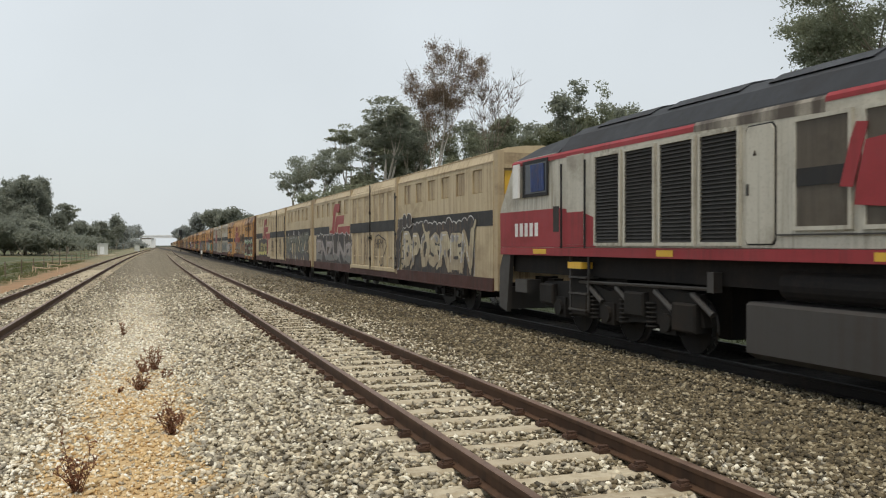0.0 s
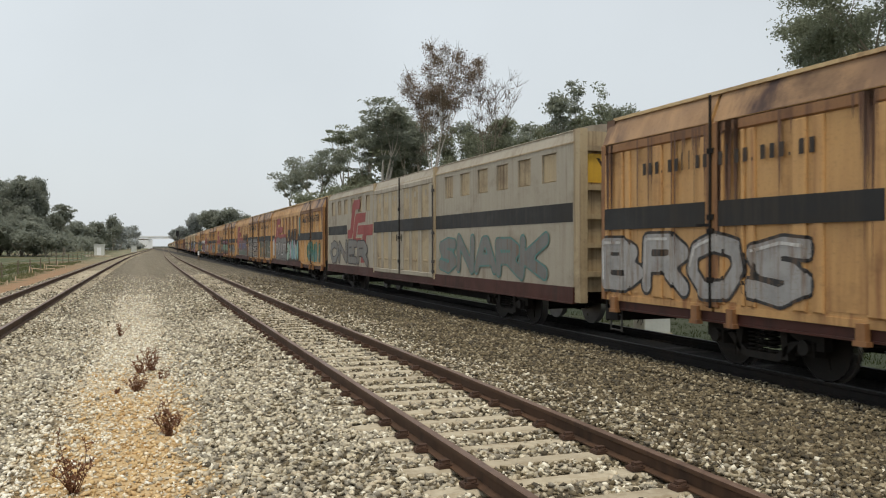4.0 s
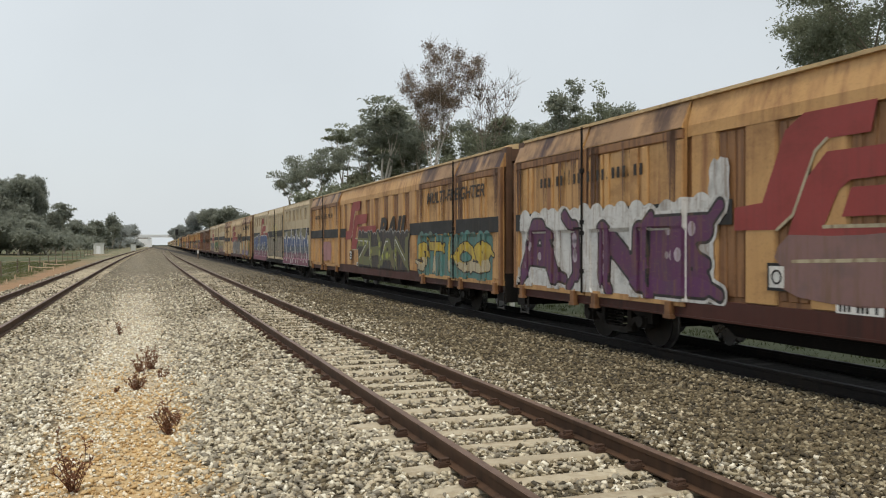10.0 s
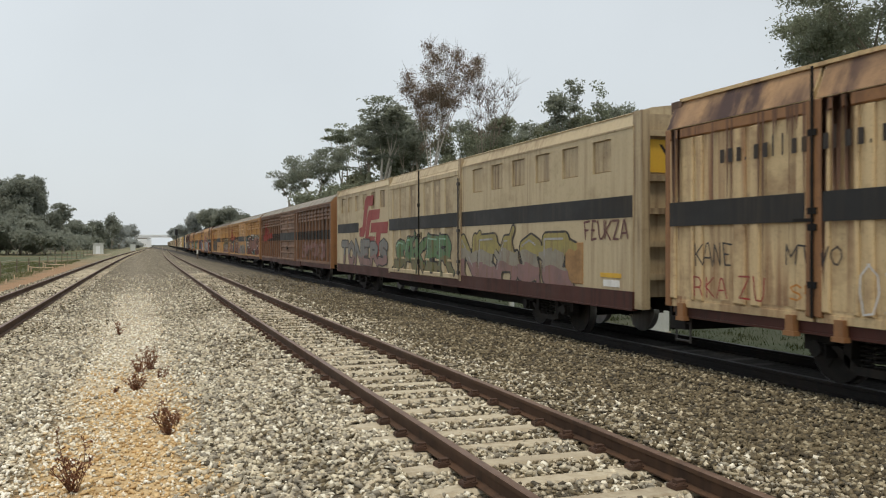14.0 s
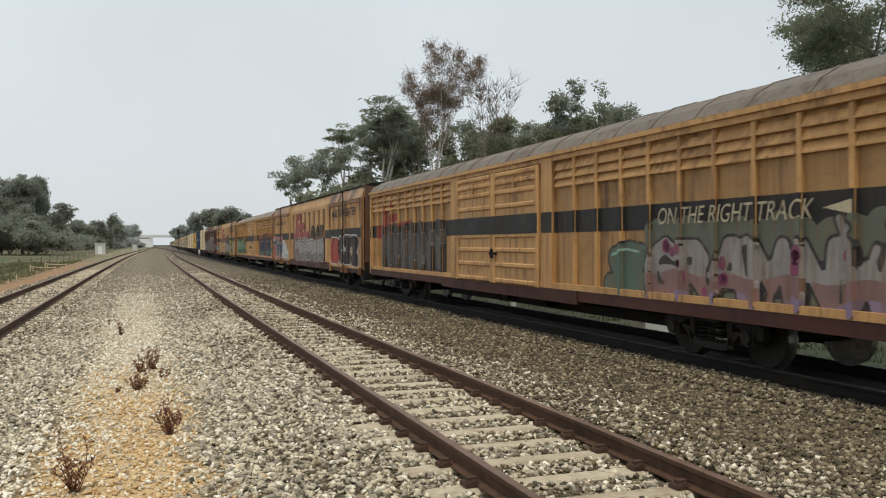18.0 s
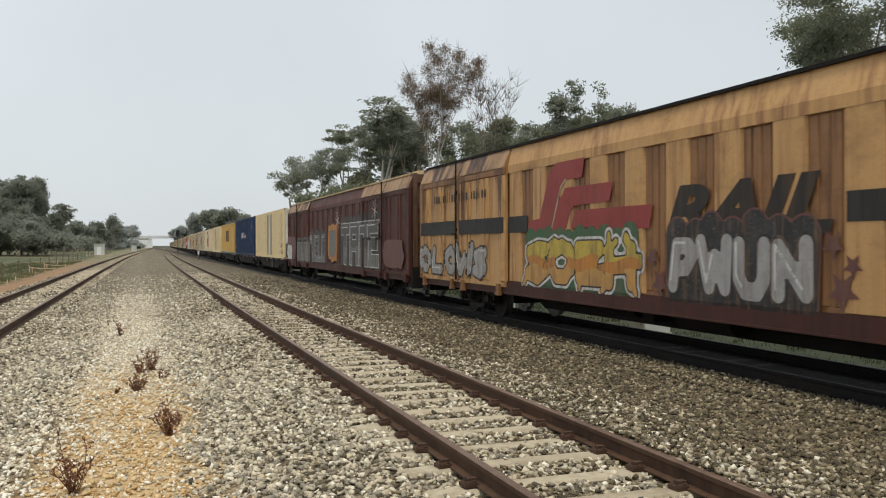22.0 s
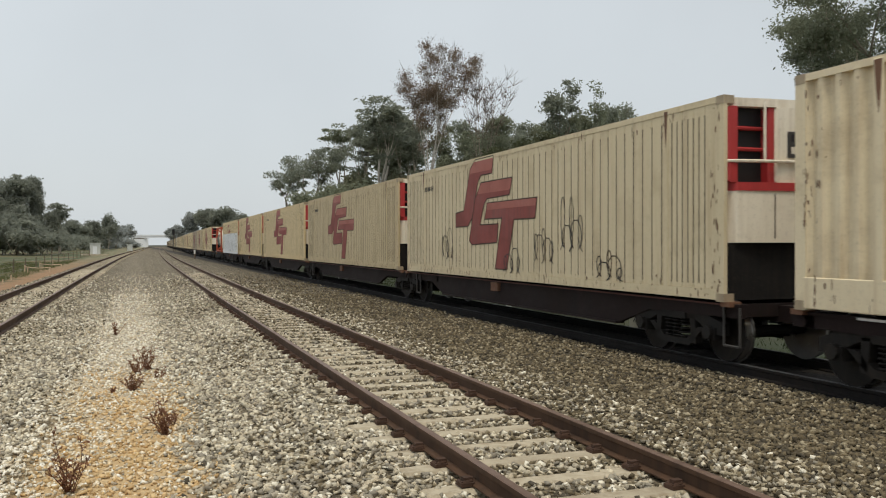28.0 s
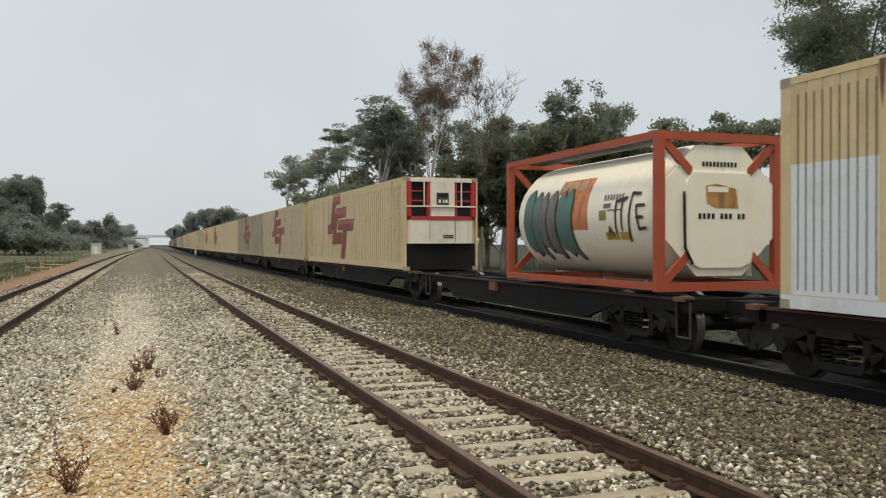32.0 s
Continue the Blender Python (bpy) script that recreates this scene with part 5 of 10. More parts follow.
def blade_piece(thing, y0, y1, z0, z1, side, seed, n, white="white"):
    """A sharp-topped piece in blue, teal and wine bands, slashed with white and crossed by thin white lines."""
    rng = random.Random(seed)
    step = (y0 - y1) / n
    top = []
    for i in range(n):
        a = y0 - step * i
        top += [(a, z1 - rng.uniform(0.2, 0.3)), (a - step * 0.12, z1 - rng.uniform(0.28, 0.4)), (a - step * 0.36, z1 - rng.uniform(0.34, 0.45)), (a - step * 0.52, z1 - rng.uniform(0.2, 0.3)), (a - step * rng.uniform(0.66, 0.76), z1 + rng.uniform(0.0, 0.16)), (a - step * 0.74, z1 - 0.35), (a - step * 0.86, z1 - rng.uniform(0.75, 0.95)), (a - step * 0.9, z1 - 0.5)]
    far = inside([(y0 + 0.1, z0)] + top + [(y1 - 0.1, z0)])
    box = (y1 - 0.25, y0 + 0.25, z0 - 0.1, z1 + 0.3)
    low = z0 - 0.02
    rim = coated(thing, "white_rim", far, 0.085, *box, side, 0.003, paint(white), 0.05, low)
    body = coated(rim, "sprayed_filling", far, 0.0, *box, side, 0.005, paint("azure"), 0.05, low)
    for k, (level, col) in enumerate((((z1 - z0) * 0.57 + z0, "petrol"), ((z1 - z0) * 0.36 + z0, "wine"))):
        coated(body, "sprayed_fade", lambda Y, Z: np.maximum(far(Y, Z), Z - level - 0.05 * np.sin(4 * Y) - 0.03 * np.sin(11 * Y)), -0.004, *box, side, 0.0065 + 0.0012 * k, paint(col), 0.05, low)
    for i in range(n):
        a = y0 - step * i
        for k in range(3):
            c = a - step * (0.2 + 0.3 * k + rng.uniform(-0.08, 0.08))
            b = z0 + (z1 - z0) * (rng.uniform(0.02, 0.15) if k != 1 else rng.uniform(0.3, 0.55))
            tall, lean, wide = rng.uniform(0.35, 0.7) * (z1 - z0), rng.choice((-1, 1)) * rng.uniform(0.15, 0.5), rng.uniform(0.12, 0.34)
            tri = [(c - wide / 2, b), (c + wide / 2, b - 0.02), (c + lean + 0.02, b + tall), (c + lean * 0.3 - wide * 0.2, b + tall * 0.5)]
            ys, zs = [p[0] for p in tri], [p[1] for p in tri]
            coated(rim, "white_slash", inside(tri), 0.0, min(ys) - 0.05, max(ys) + 0.05, min(zs) - 0.05, max(zs) + 0.05, side, 0.0095 + 0.0006 * k, paint(white), 0.035, low)
    x = float(side[0](np.array(0.0), np.array(1.5))) - 0.0125
    for level in (0.27, 0.4, 0.5, 0.62):
        m = int((y0 - y1) / 0.25)
        zl = z0 + (z1 - z0) * level
        line = MB()
        ribbon(line, [(y0 - (y0 - y1) * q / m, zl + 0.022 * math.sin(q * 0.9 + level * 30) + rng.uniform(-0.02, 0.02)) for q in range(m + 1)], 0.008, x)
        part("white_line", line, paint("silver"), rim)
    for i in range(n):
        line, c = MB(), y0 - step * (i + rng.uniform(0.2, 0.8))
        ribbon(line, [(c - 0.07 * q, z0 + (z1 - z0) * ((0.2, 0.62)[q % 2] + rng.uniform(-0.08, 0.08))) for q in range(5)], 0.007, x - 0.001)
        part("white_line", line, paint("silver"), rim)


def hollow_word(thing, text, y0, y1, z0, z1, col, side, fat=0.2, line=0.016):
    """Round fat letters drawn as an outline only."""
    step = (y1 - y0) / len(text)
    w = fat * abs(step)
    for i, ch in enumerate(text):
        c, wide, tall = y0 + step * (i + 0.5), abs(step) - 2 * w + 0.05, z1 - z0 - 2 * w
        far = brush([[(c - (u - 0.5) * wide, z0 + w + v * tall) for u, v in q] for q in STROKES[ch]], w)
        coated(thing, "sprayed_outline", lambda Y, Z: np.abs(far(Y, Z)) - line, 0.0, c - abs(step) * 0.7, c + abs(step) * 0.7, z0 - 0.05, z1 + 0.05, side, 0.005 + 0.001 * (i % 2), paint(col), 0.022)


def scrawl(thing, y0, y1, z0, z1, col, seed, n=4, w=0.018, x=None):
    """A thin scribbled tag."""
    rng = random.Random(seed)
    step = (min(y0, y1) - max(y0, y1)) / (n if isinstance(n, int) else len(n))
    x = NEAR - 0.062 if x is None else x
    for i in range(n if isinstance(n, int) else len(n)):
        mb = MB()
        for s in STROKES[rng.choice("SNKRUEOAZMBGP") if isinstance(n, int) else n[i]]:
            x = ribbon(mb, [(max(y0, y1) + step * (i + u * 0.85) + rng.uniform(-0.03, 0.03), z0 + (z1 - z0) * (q + rng.uniform(-0.05, 0.05))) for u, q in s], w, x)
        part("scribbled_tag", mb, paint(col), thing)


def scribble(thing, y0, y1, z0, z1, col, seed, w, x, turns=5):
    """A looping tag drawn in one stroke."""
    rng = random.Random(seed)
    pts, n = [], turns * 9
    high = [rng.uniform(0.35, 1.0) for _ in range(turns + 1)]
    for k in range(n + 1):
        u = k / n
        a = u * turns * 2 * math.pi
        pts.append((y0 + (y1 - y0) * u + (y0 - y1) * (0.2 if int(u * turns) % 2 else -0.14) * math.sin(a), z0 + (z1 - z0) * high[int(u * turns)] * (0.5 - 0.5 * math.cos(a)) + 0.04 * math.sin(a * 0.37)))
    mb = MB()
    ribbon(mb, pts, w, x)
    part("scribbled_tag", mb, paint(col), thing)


def blotch(thing, y0, y1, z0, z1, col, seed, x=None, name="sprayed_patch"):
    """A ragged field of paint."""
    rng = random.Random(seed)
    x = NEAR - 0.0265 if x is None else x
    n = 22
    poly = []
    for i in range(n):
        w = 2 * math.pi * i / n
        c, s = math.cos(w), math.sin(w)
        k = 1.0 / max(abs(c), abs(s)) ** 0.75 * rng.uniform(0.86, 1.0)
        poly.append(((y0 + y1) / 2 + (y1 - y0) / 2 * c * k, (z0 + z1) / 2 + (z1 - z0) / 2 * s * k))
    part(name, MB().add([(x, a, b) for a, b in poly], [tuple(range(n))]), paint(col), thing)


def rust_specks(thing, h, z0, z1, x, seed, n=240):
    """Rust blooming along a box's bottom rail, its ends and here and there on a joint."""
    rng = random.Random(seed)
    mb = MB()
    for k in range(n):
        kind = rng.random()
        if kind < 0.5:
            y, z = rng.uniform(-h, h), z0 + abs(rng.gauss(0, 0.12)) + 0.02
        elif kind < 0.8:
            y, z = rng.choice((-1, 1)) * (h - 0.05 - abs(rng.gauss(0, 0.15))), rng.uniform(z0 + 0.1, z1 - 0.1)
        else:
            y, z = rng.uniform(-h, h), z1 - 0.08 - abs(rng.gauss(0, 0.12))
        w, t = rng.uniform(0.004, 0.018), rng.uniform(0.012, 0.09)
        mb.add([(x, y + w * math.cos(q * 1.047 + kind) * rng.uniform(0.6, 1.2), z + t * math.sin(q * 1.047 + kind) * rng.uniform(0.6, 1.2)) for q in range(6)], [(0, 1, 2, 3, 4, 5)])
    tagged(part("rust_speck", mb, RUST_RUN, thing), label="rust spots along the edges", kind="stuff")


def bubble(thing, y, z, wide, tall, fill, edge, x, rim=0.05, lean=0.0, power=2.6, name="sprayed_filling"):
    """A swollen, soft-cornered letter stroke with its dark edge, middle (y, z)."""
    def ring(a, b, d):
        out = []
        for i in range(28):
            c, s = math.cos(2 * math.pi * i / 28), math.sin(2 * math.pi * i / 28)
            k = 1 + 0.045 * math.sin(2.3 * i / 4 + 40 * z) + 0.03 * math.sin(i * 1.35 + 9 * y)
            u = math.copysign(abs(c) ** (2 / power), c) * a * k
            w = math.copysign(abs(s) ** (2 / power), s) * b * k
            out.append((d, y + u + lean * w, max(z + w, 0.87)))
        return MB().add(out, [tuple(range(28))])
    holder = thing
    if edge:
        holder = part("sprayed_outline", ring(wide / 2 + rim, tall / 2 + rim, x), paint(edge), thing)
    part(name, ring(wide / 2, tall / 2, x - 0.003), paint(fill), holder)


# ---- vans ----
def strips(parent, name, specs, material):
    """Pressed ribs or rails, each a piece of its own; alike ones share a mesh."""
    for q in specs:
        part(name, kept("%s/%s" % (name, q), lambda mb: mb.slab(*q), material), material, parent)


VAN_L = 23.5
CUTS = (6.22, 17.26)              # where the front doors end and the rear doors begin, from the front end


def roof_outline(flat=True):
    if flat:
        return [(-1.13, 3.93), (-1.16, 3.97), (-0.9, 4.05), (-0.45, 4.11), (0, 4.13), (0.45, 4.11), (0.9, 4.05), (1.16, 3.97), (1.13, 3.93)]
    return [(-1.27, 3.55), (-1.27, 3.61), (-1.1, 3.80), (-0.8, 3.97), (-0.4, 4.08), (0, 4.12), (0.4, 4.08), (0.8, 3.97), (1.1, 3.80), (1.27, 3.61), (1.27, 3.55)]


def ribbed_van(middle, label, coat=None, dim=None, fascia=None, roof=None, stripe=True, logo=True, rail=True, sill=None, words=True):
    """A tan sliding-door van: two pairs of doors, a ribbed middle, a leaning fascia, a low roof."""
    coat, dim, fascia, roof, sill = coat or TAN, dim or TAN_RUST_SHADE, fascia or TAN_FASCIA, roof or ROOF_TAN, sill or SILL
    v = ride("covered_van", middle, label, "freight wagon", "vans of the freight train")
    h = VAN_L / 2
    a, b = -h + CUTS[0], -h + CUTS[1]

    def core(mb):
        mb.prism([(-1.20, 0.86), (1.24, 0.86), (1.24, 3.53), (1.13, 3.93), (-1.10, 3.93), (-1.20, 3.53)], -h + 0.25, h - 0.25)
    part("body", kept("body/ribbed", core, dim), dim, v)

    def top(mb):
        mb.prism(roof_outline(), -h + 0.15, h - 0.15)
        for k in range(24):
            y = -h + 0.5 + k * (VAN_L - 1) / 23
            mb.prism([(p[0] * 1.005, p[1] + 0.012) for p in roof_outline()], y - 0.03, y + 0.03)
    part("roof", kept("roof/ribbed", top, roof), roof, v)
    # the ribbed middle: pilasters, between them flutes coloured for rust and for recess shade
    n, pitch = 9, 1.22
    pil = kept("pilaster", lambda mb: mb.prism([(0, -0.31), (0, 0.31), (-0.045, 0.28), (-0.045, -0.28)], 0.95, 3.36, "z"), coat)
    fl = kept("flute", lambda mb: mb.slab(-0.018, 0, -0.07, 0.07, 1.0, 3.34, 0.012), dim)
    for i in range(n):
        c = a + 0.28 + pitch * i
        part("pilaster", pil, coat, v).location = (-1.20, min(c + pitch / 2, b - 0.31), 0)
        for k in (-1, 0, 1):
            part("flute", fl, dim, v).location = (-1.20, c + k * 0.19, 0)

    def band(mb):
        mb.box(-1.25, -1.20, a, b, 3.36, 3.53)
        mb.add([(-1.245, a, 3.53), (-1.245, b, 3.53), (-1.14, b, 3.93), (-1.14, a, 3.93)], [(0, 1, 2, 3)])
    part("fascia", kept("fascia/mid", band, coat), coat, v)

    def rim(mb):
        mb.box(-1.20, -1.12, -h + 0.2, h - 0.2, 3.925, 3.975)
    part("roof_edge", kept("roof_edge", rim, roof), roof, v)

    def ledge(mb):
        mb.box(-1.26, -1.16, -h + 0.2, h - 0.2, 0.66, 0.93)
        mb.box(-1.28, -1.16, -h + 0.2, h - 0.2, 0.64, 0.67)
    part("side_sill", kept("side_sill", ledge, sill), sill, v)

    # four door leaves
    def leaf(mb):
        w = 3.06
        mb.box(-1.285, -1.235, 0, w, 0.84, 3.50)
        mb.box(-1.30, -1.22, 0, w, 0.80, 0.90)
        mb.add([(-1.33, 0, 3.50), (-1.33, w, 3.50), (-1.16, w, 3.92), (-1.16, 0, 3.92), (-1.2, 0, 3.5), (-1.2, w, 3.5)], [(0, 1, 2, 3), (0, 3, 4), (1, 5, 2)])
    me = kept("door/ribbed", leaf, coat)
    me_f = kept("door_hood", lambda mb: mb.add([(-1.335, 0.02, 3.51), (-1.335, 3.04, 3.51), (-1.165, 3.04, 3.925), (-1.165, 0.02, 3.925)], [(0, 1, 2, 3)]), fascia)

    def foot(mb):
        mb.box(-1.36, -1.27, -0.07, 0.07, 0.62, 0.86)
        mb.box(-1.37, -1.27, -0.1, 0.1, 0.60, 0.66)
    me_b = kept("door_foot", foot, dim)

    def latch(mb):
        mb.tube((-1.36, 0, 0.85), (-1.36, 0, 3.9), 0.022, n=6)
        for z in (1.25, 1.95, 2.15, 3.1):
            mb.box(-1.37, -1.32, -0.07, 0.07, z - 0.04, z + 0.04)
        mb.box(-1.38, -1.33, -0.02, 0.30, 2.02, 2.06)
    me_l = kept("door_latch", latch, UNDER)
    skin = coat if words else dim
    panel = kept("door_panel", lambda mb: mb.box(-1.292, -1.284, 0.1, 2.96, 0.96, 3.36), skin)
    for y in (-h + 0.03, a - 3.08, b + 0.02, h - 3.10):
        d = part("door", me, coat, v)
        d.location.y = y
        part("door_panel", panel, skin, d)
        strips(d, "door_rib", [(-1.33, -1.28, y0, y1, 0.92, 3.335, 0.02) for y0, y1 in ((0.0, 0.28), (0.95, 1.13), (1.24, 1.48), (2.18, 2.32), (2.40, 2.47), (2.84, 3.06))], coat)
        strips(d, "door_rail", [(-1.33, -1.28, 0, 3.06, 3.34, 3.50, 0.02)], dim)
        part("door_hood", me_f, fascia, d, "scorched brown leaning hood")
        for q in (0.35, 2.66):
            part("door_foot", me_b, dim, d).location.y = q
    def runs(mb):
        rng = random.Random(7)
        for k in range(64):
            y = rng.choice((rng.gauss(0, 0.22), rng.gauss(0, 0.3), rng.uniform(-3.0, 3.0), -2.95 + abs(rng.gauss(0, 0.12)), 2.95 - abs(rng.gauss(0, 0.12))))
            w, top_ = rng.uniform(0.008, 0.035) * (2.4 if abs(y) < 0.4 else 1.0), 3.49
            low_ = top_ - rng.uniform(0.2, 1.1) ** 1.6 * 2.2
            mb.add([(-1.3335, y - w, top_), (-1.3335, y + w, top_), (-1.3335, y + w * 0.6, (top_ + low_) / 2), (-1.3335, y, max(0.95, low_)), (-1.3335, y - w * 0.7, (top_ + low_) / 2)], [(0, 1, 2, 3, 4)])
    run_ = kept("rust_run", runs, RUST_RUN if coat is not BROWN else SILL)

    def post_(mb):
        mb.slab(-1.345, -1.28, -0.13, 0.13, 0.86, 3.5, 0.015)
    lock = kept("lock_post", post_, dim)
    for y in (-h + 3.12, b + 3.10):
        part("lock_post", lock, dim, v, "rust-brown upright between the doors").location.y = y
        tagged(part("rust_run", run_, RUST_RUN, v), label="dark rust streaks running down the doors", kind="stuff").location.y = y
        part("door_latch", me_l, UNDER, v, "black lock bar between the doors").location.y = y

    # ends
    def wall(mb):
        mb.box(-1.18, 1.18, -h + 0.10, -h + 0.25, 0.86, 3.93)
    e = kept("end_wall/ribbed", wall, END_RUST)
    post_e = kept("corner_post", lambda mb: mb.box(-0.07, 0.07, -h - 0.02, -h + 0.25, 0.70, 3.95), END_RUST)
    rib_e = kept("end_rib", lambda mb: mb.box(-1.06, 1.06, -h + 0.03, -h + 0.10, -0.05, 0.05), END_RUST)
    beam_e = kept("headstock", lambda mb: [mb.box(-1.22, 1.22, -h - 0.03, -h + 0.03, 0.42, 1.08), mb.box(-1.24, 1.24, -h + 0.03, -h + 0.4, 0.45, 0.64), mb.box(-0.9, -0.2, -h - 0.12, -h - 0.03, 0.55, 0.95)], UNDER)
    edge_e = kept("door_post", lambda mb: mb.slab(-1.342, -1.27, 0, 0.12, 0.80, 3.5, 0.012), dim)
    for turn in (0, 180):
        w = part("end_wall", e, END_RUST, v)
        w.matrix_basis = pose(0, 0, 0, 0, 0, turn)
        for x in (-1.13, 1.13):
            part("corner_post", post_e, END_RUST, w).location.x = x
        for z in (1.15, 1.6, 2.05, 2.5, 2.95, 3.7):
            part("end_rib", rib_e, END_RUST, w).location.z = z
        part("headstock", beam_e, UNDER, w, "black end beam")
    for y in (-h + 0.02, h - 0.14):
        part("door_post", edge_e, dim, v, "rust-brown upright at the van's end").location.y = y
    lettering(v, "Y", -0.78, -0.48, 3.1, 3.5, -h + 0.095, LETTER, 0, 0.01, "end_letter", "end")

    def step(mb):
        for s in (-1, 1):
            mb.tube((-1.2, s * (h - 0.12), 0.25), (-1.2, s * (h - 0.12), 0.9), 0.018, n=6)
            mb.tube((-1.2, s * (h - 0.48), 0.25), (-1.2, s * (h - 0.48), 0.9), 0.018, n=6)
            for z in (0.28, 0.55):
                mb.tube((-1.2, s * (h - 0.12), z), (-1.2, s * (h - 0.48), z), 0.018, n=6)
    part("shunters_step", kept("shunters_step", step, PLATE), PLATE, v)
    if stripe:
        for y0, y1, x in ((-h + 0.05, -h + 2.97, -1.331), (-h + 3.27, a - 0.04, -1.331), (b + 0.05, b + 2.95, -1.331), (b + 3.25, h - 0.06, -1.331), (a + 0.03, a + 1.13, -1.246), (b - 1.05, b - 0.03, -1.246)):
            part("black_stripe", MB().box(x - 0.006, x, y0, y1, 2.02, 2.38), STRIPE, v)
    if words:
        part("number_board", MB().box(-1.2545, -1.247, 1.85, 2.55, 0.93, 1.06), WHITE, v, "white board with black marks")
        part("number_marking", _marks(2.5, 1.9, 0.95, 1.04, -1.2565), STRIPE, v)
        part("notice_plate", MB().box(-1.256, -1.247, 3.38, 3.74, 1.14, 1.50), STRIPE, v, "black-rimmed square notice plate")
        part("notice_face", MB().box(-1.259, -1.256, 3.42, 3.70, 1.18, 1.46), WHITE, v)
        part("notice_ring", MB().torus((-1.26, 3.56, 1.32), (1, 0, 0), 0.085, 0.014, 16, 4), STRIPE, v)
    if logo:
        emblem(v, b - 1.1, b - 5.85, 1.12, 3.38, -1.253, LOGO_RED, pale=True)
    if rail:
        lettering(v, "RAIL", b - 6.2, b - 9.72, 1.88, 2.66, -1.2535, LETTER, 0.3, 0.045)
    if words:
        lettering(v, "MULTI-FREIGHTER", a - 0.87, -h + 0.95, 2.88, 3.2, -1.347, LETTER, 0.2, 0.02)
        address_bars(v, h - 1.37, b + 1.0, 2.88, 3.16, -1.347)
    under_gear(v, VAN_L, 7.9)
    for y in (-7.9, 7.9):
        bogie(v, middle, y)
    return v


def pocket_van(middle, label, coat=None, dim=None, stripe_z=(2.2, 2.57), sill=None):
    """A cream van with a row of square pockets under the eaves, doors in the middle and a red sill."""
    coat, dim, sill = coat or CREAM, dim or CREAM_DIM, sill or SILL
    v = ride("pocket_van", middle, label, "freight wagon", "vans of the freight train")
    h = VAN_L / 2
    a, b = -h + 8.5, -h + 15.2
    x0 = -1.235

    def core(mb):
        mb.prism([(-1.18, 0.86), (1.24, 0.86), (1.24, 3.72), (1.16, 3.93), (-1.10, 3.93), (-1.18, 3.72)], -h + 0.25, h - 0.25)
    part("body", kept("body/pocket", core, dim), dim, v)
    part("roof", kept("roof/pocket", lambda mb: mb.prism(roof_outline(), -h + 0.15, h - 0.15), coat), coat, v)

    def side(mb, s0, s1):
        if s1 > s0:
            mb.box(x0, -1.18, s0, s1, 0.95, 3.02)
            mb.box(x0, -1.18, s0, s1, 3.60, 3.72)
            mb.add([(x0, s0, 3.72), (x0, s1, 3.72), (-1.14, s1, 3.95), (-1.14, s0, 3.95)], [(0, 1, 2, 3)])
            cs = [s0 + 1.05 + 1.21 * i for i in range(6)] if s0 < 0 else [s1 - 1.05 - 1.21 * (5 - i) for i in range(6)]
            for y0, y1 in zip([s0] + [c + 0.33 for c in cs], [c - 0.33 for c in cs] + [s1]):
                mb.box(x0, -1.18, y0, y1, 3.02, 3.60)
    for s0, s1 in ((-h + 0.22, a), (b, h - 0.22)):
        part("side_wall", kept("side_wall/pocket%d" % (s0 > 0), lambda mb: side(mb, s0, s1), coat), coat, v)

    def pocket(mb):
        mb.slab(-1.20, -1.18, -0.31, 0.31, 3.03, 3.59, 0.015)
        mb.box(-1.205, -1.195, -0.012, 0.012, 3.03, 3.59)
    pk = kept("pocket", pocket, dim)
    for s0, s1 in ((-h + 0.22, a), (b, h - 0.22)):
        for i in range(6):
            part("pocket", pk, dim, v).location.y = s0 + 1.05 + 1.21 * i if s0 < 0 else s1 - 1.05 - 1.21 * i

    def seam(mb):
        for y in (a, b):
            mb.box(-1.275, -1.18, y - 0.07, y + 0.07, 0.80, 3.95)
        mb.box(x0 - 0.012, -1.2, -h + 0.22, h - 0.22, 3.705, 3.735)
    part("seam_post", kept("seam_post", seam, dim), dim, v)

    def leaf(mb):
        w = (b - a) / 2 - 0.09
        mb.box(-1.26, -1.19, 0, w, 0.86, 3.68)
        mb.add([(-1.265, 0, 3.68), (-1.265, w, 3.68), (-1.15, w, 3.95), (-1.15, 0, 3.95)], [(0, 1, 2, 3)])
    me = kept("door/pocket", leaf, coat)
    mid = (a + b) / 2
    w = (b - a) / 2 - 0.09
    for y in (a + 0.08, mid + 0.01):
        d = part("door", me, coat, v)
        d.location.y = y
        strips(d, "door_rib", [(-1.295, -1.25, y0, y1, 0.98, 3.52, 0.02) for y0, y1 in ((0, 0.34), (1.0, 1.35), (2.02, 2.25), (2.86, w))], coat)
        strips(d, "door_rail", [(-1.295, -1.25, 0, w, 3.52, 3.68, 0.02), (-1.30, -1.25, 0, w, 0.84, 0.98, 0.02)], coat)
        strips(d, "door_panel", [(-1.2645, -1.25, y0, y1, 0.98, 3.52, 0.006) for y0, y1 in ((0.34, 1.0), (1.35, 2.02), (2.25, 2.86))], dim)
        strips(d, "door_step", [(-1.29, -1.25, q - 0.16, q + 0.16, 1.28, 1.34, 0.01) for q in (0.67, 1.7, 2.55)], dim)
        strips(d, "hasp_plate", [(-1.268, -1.25, q - 0.09, q + 0.09, 3.2, 3.38, 0.008) for q in (0.67, 1.7, 2.55)], coat)

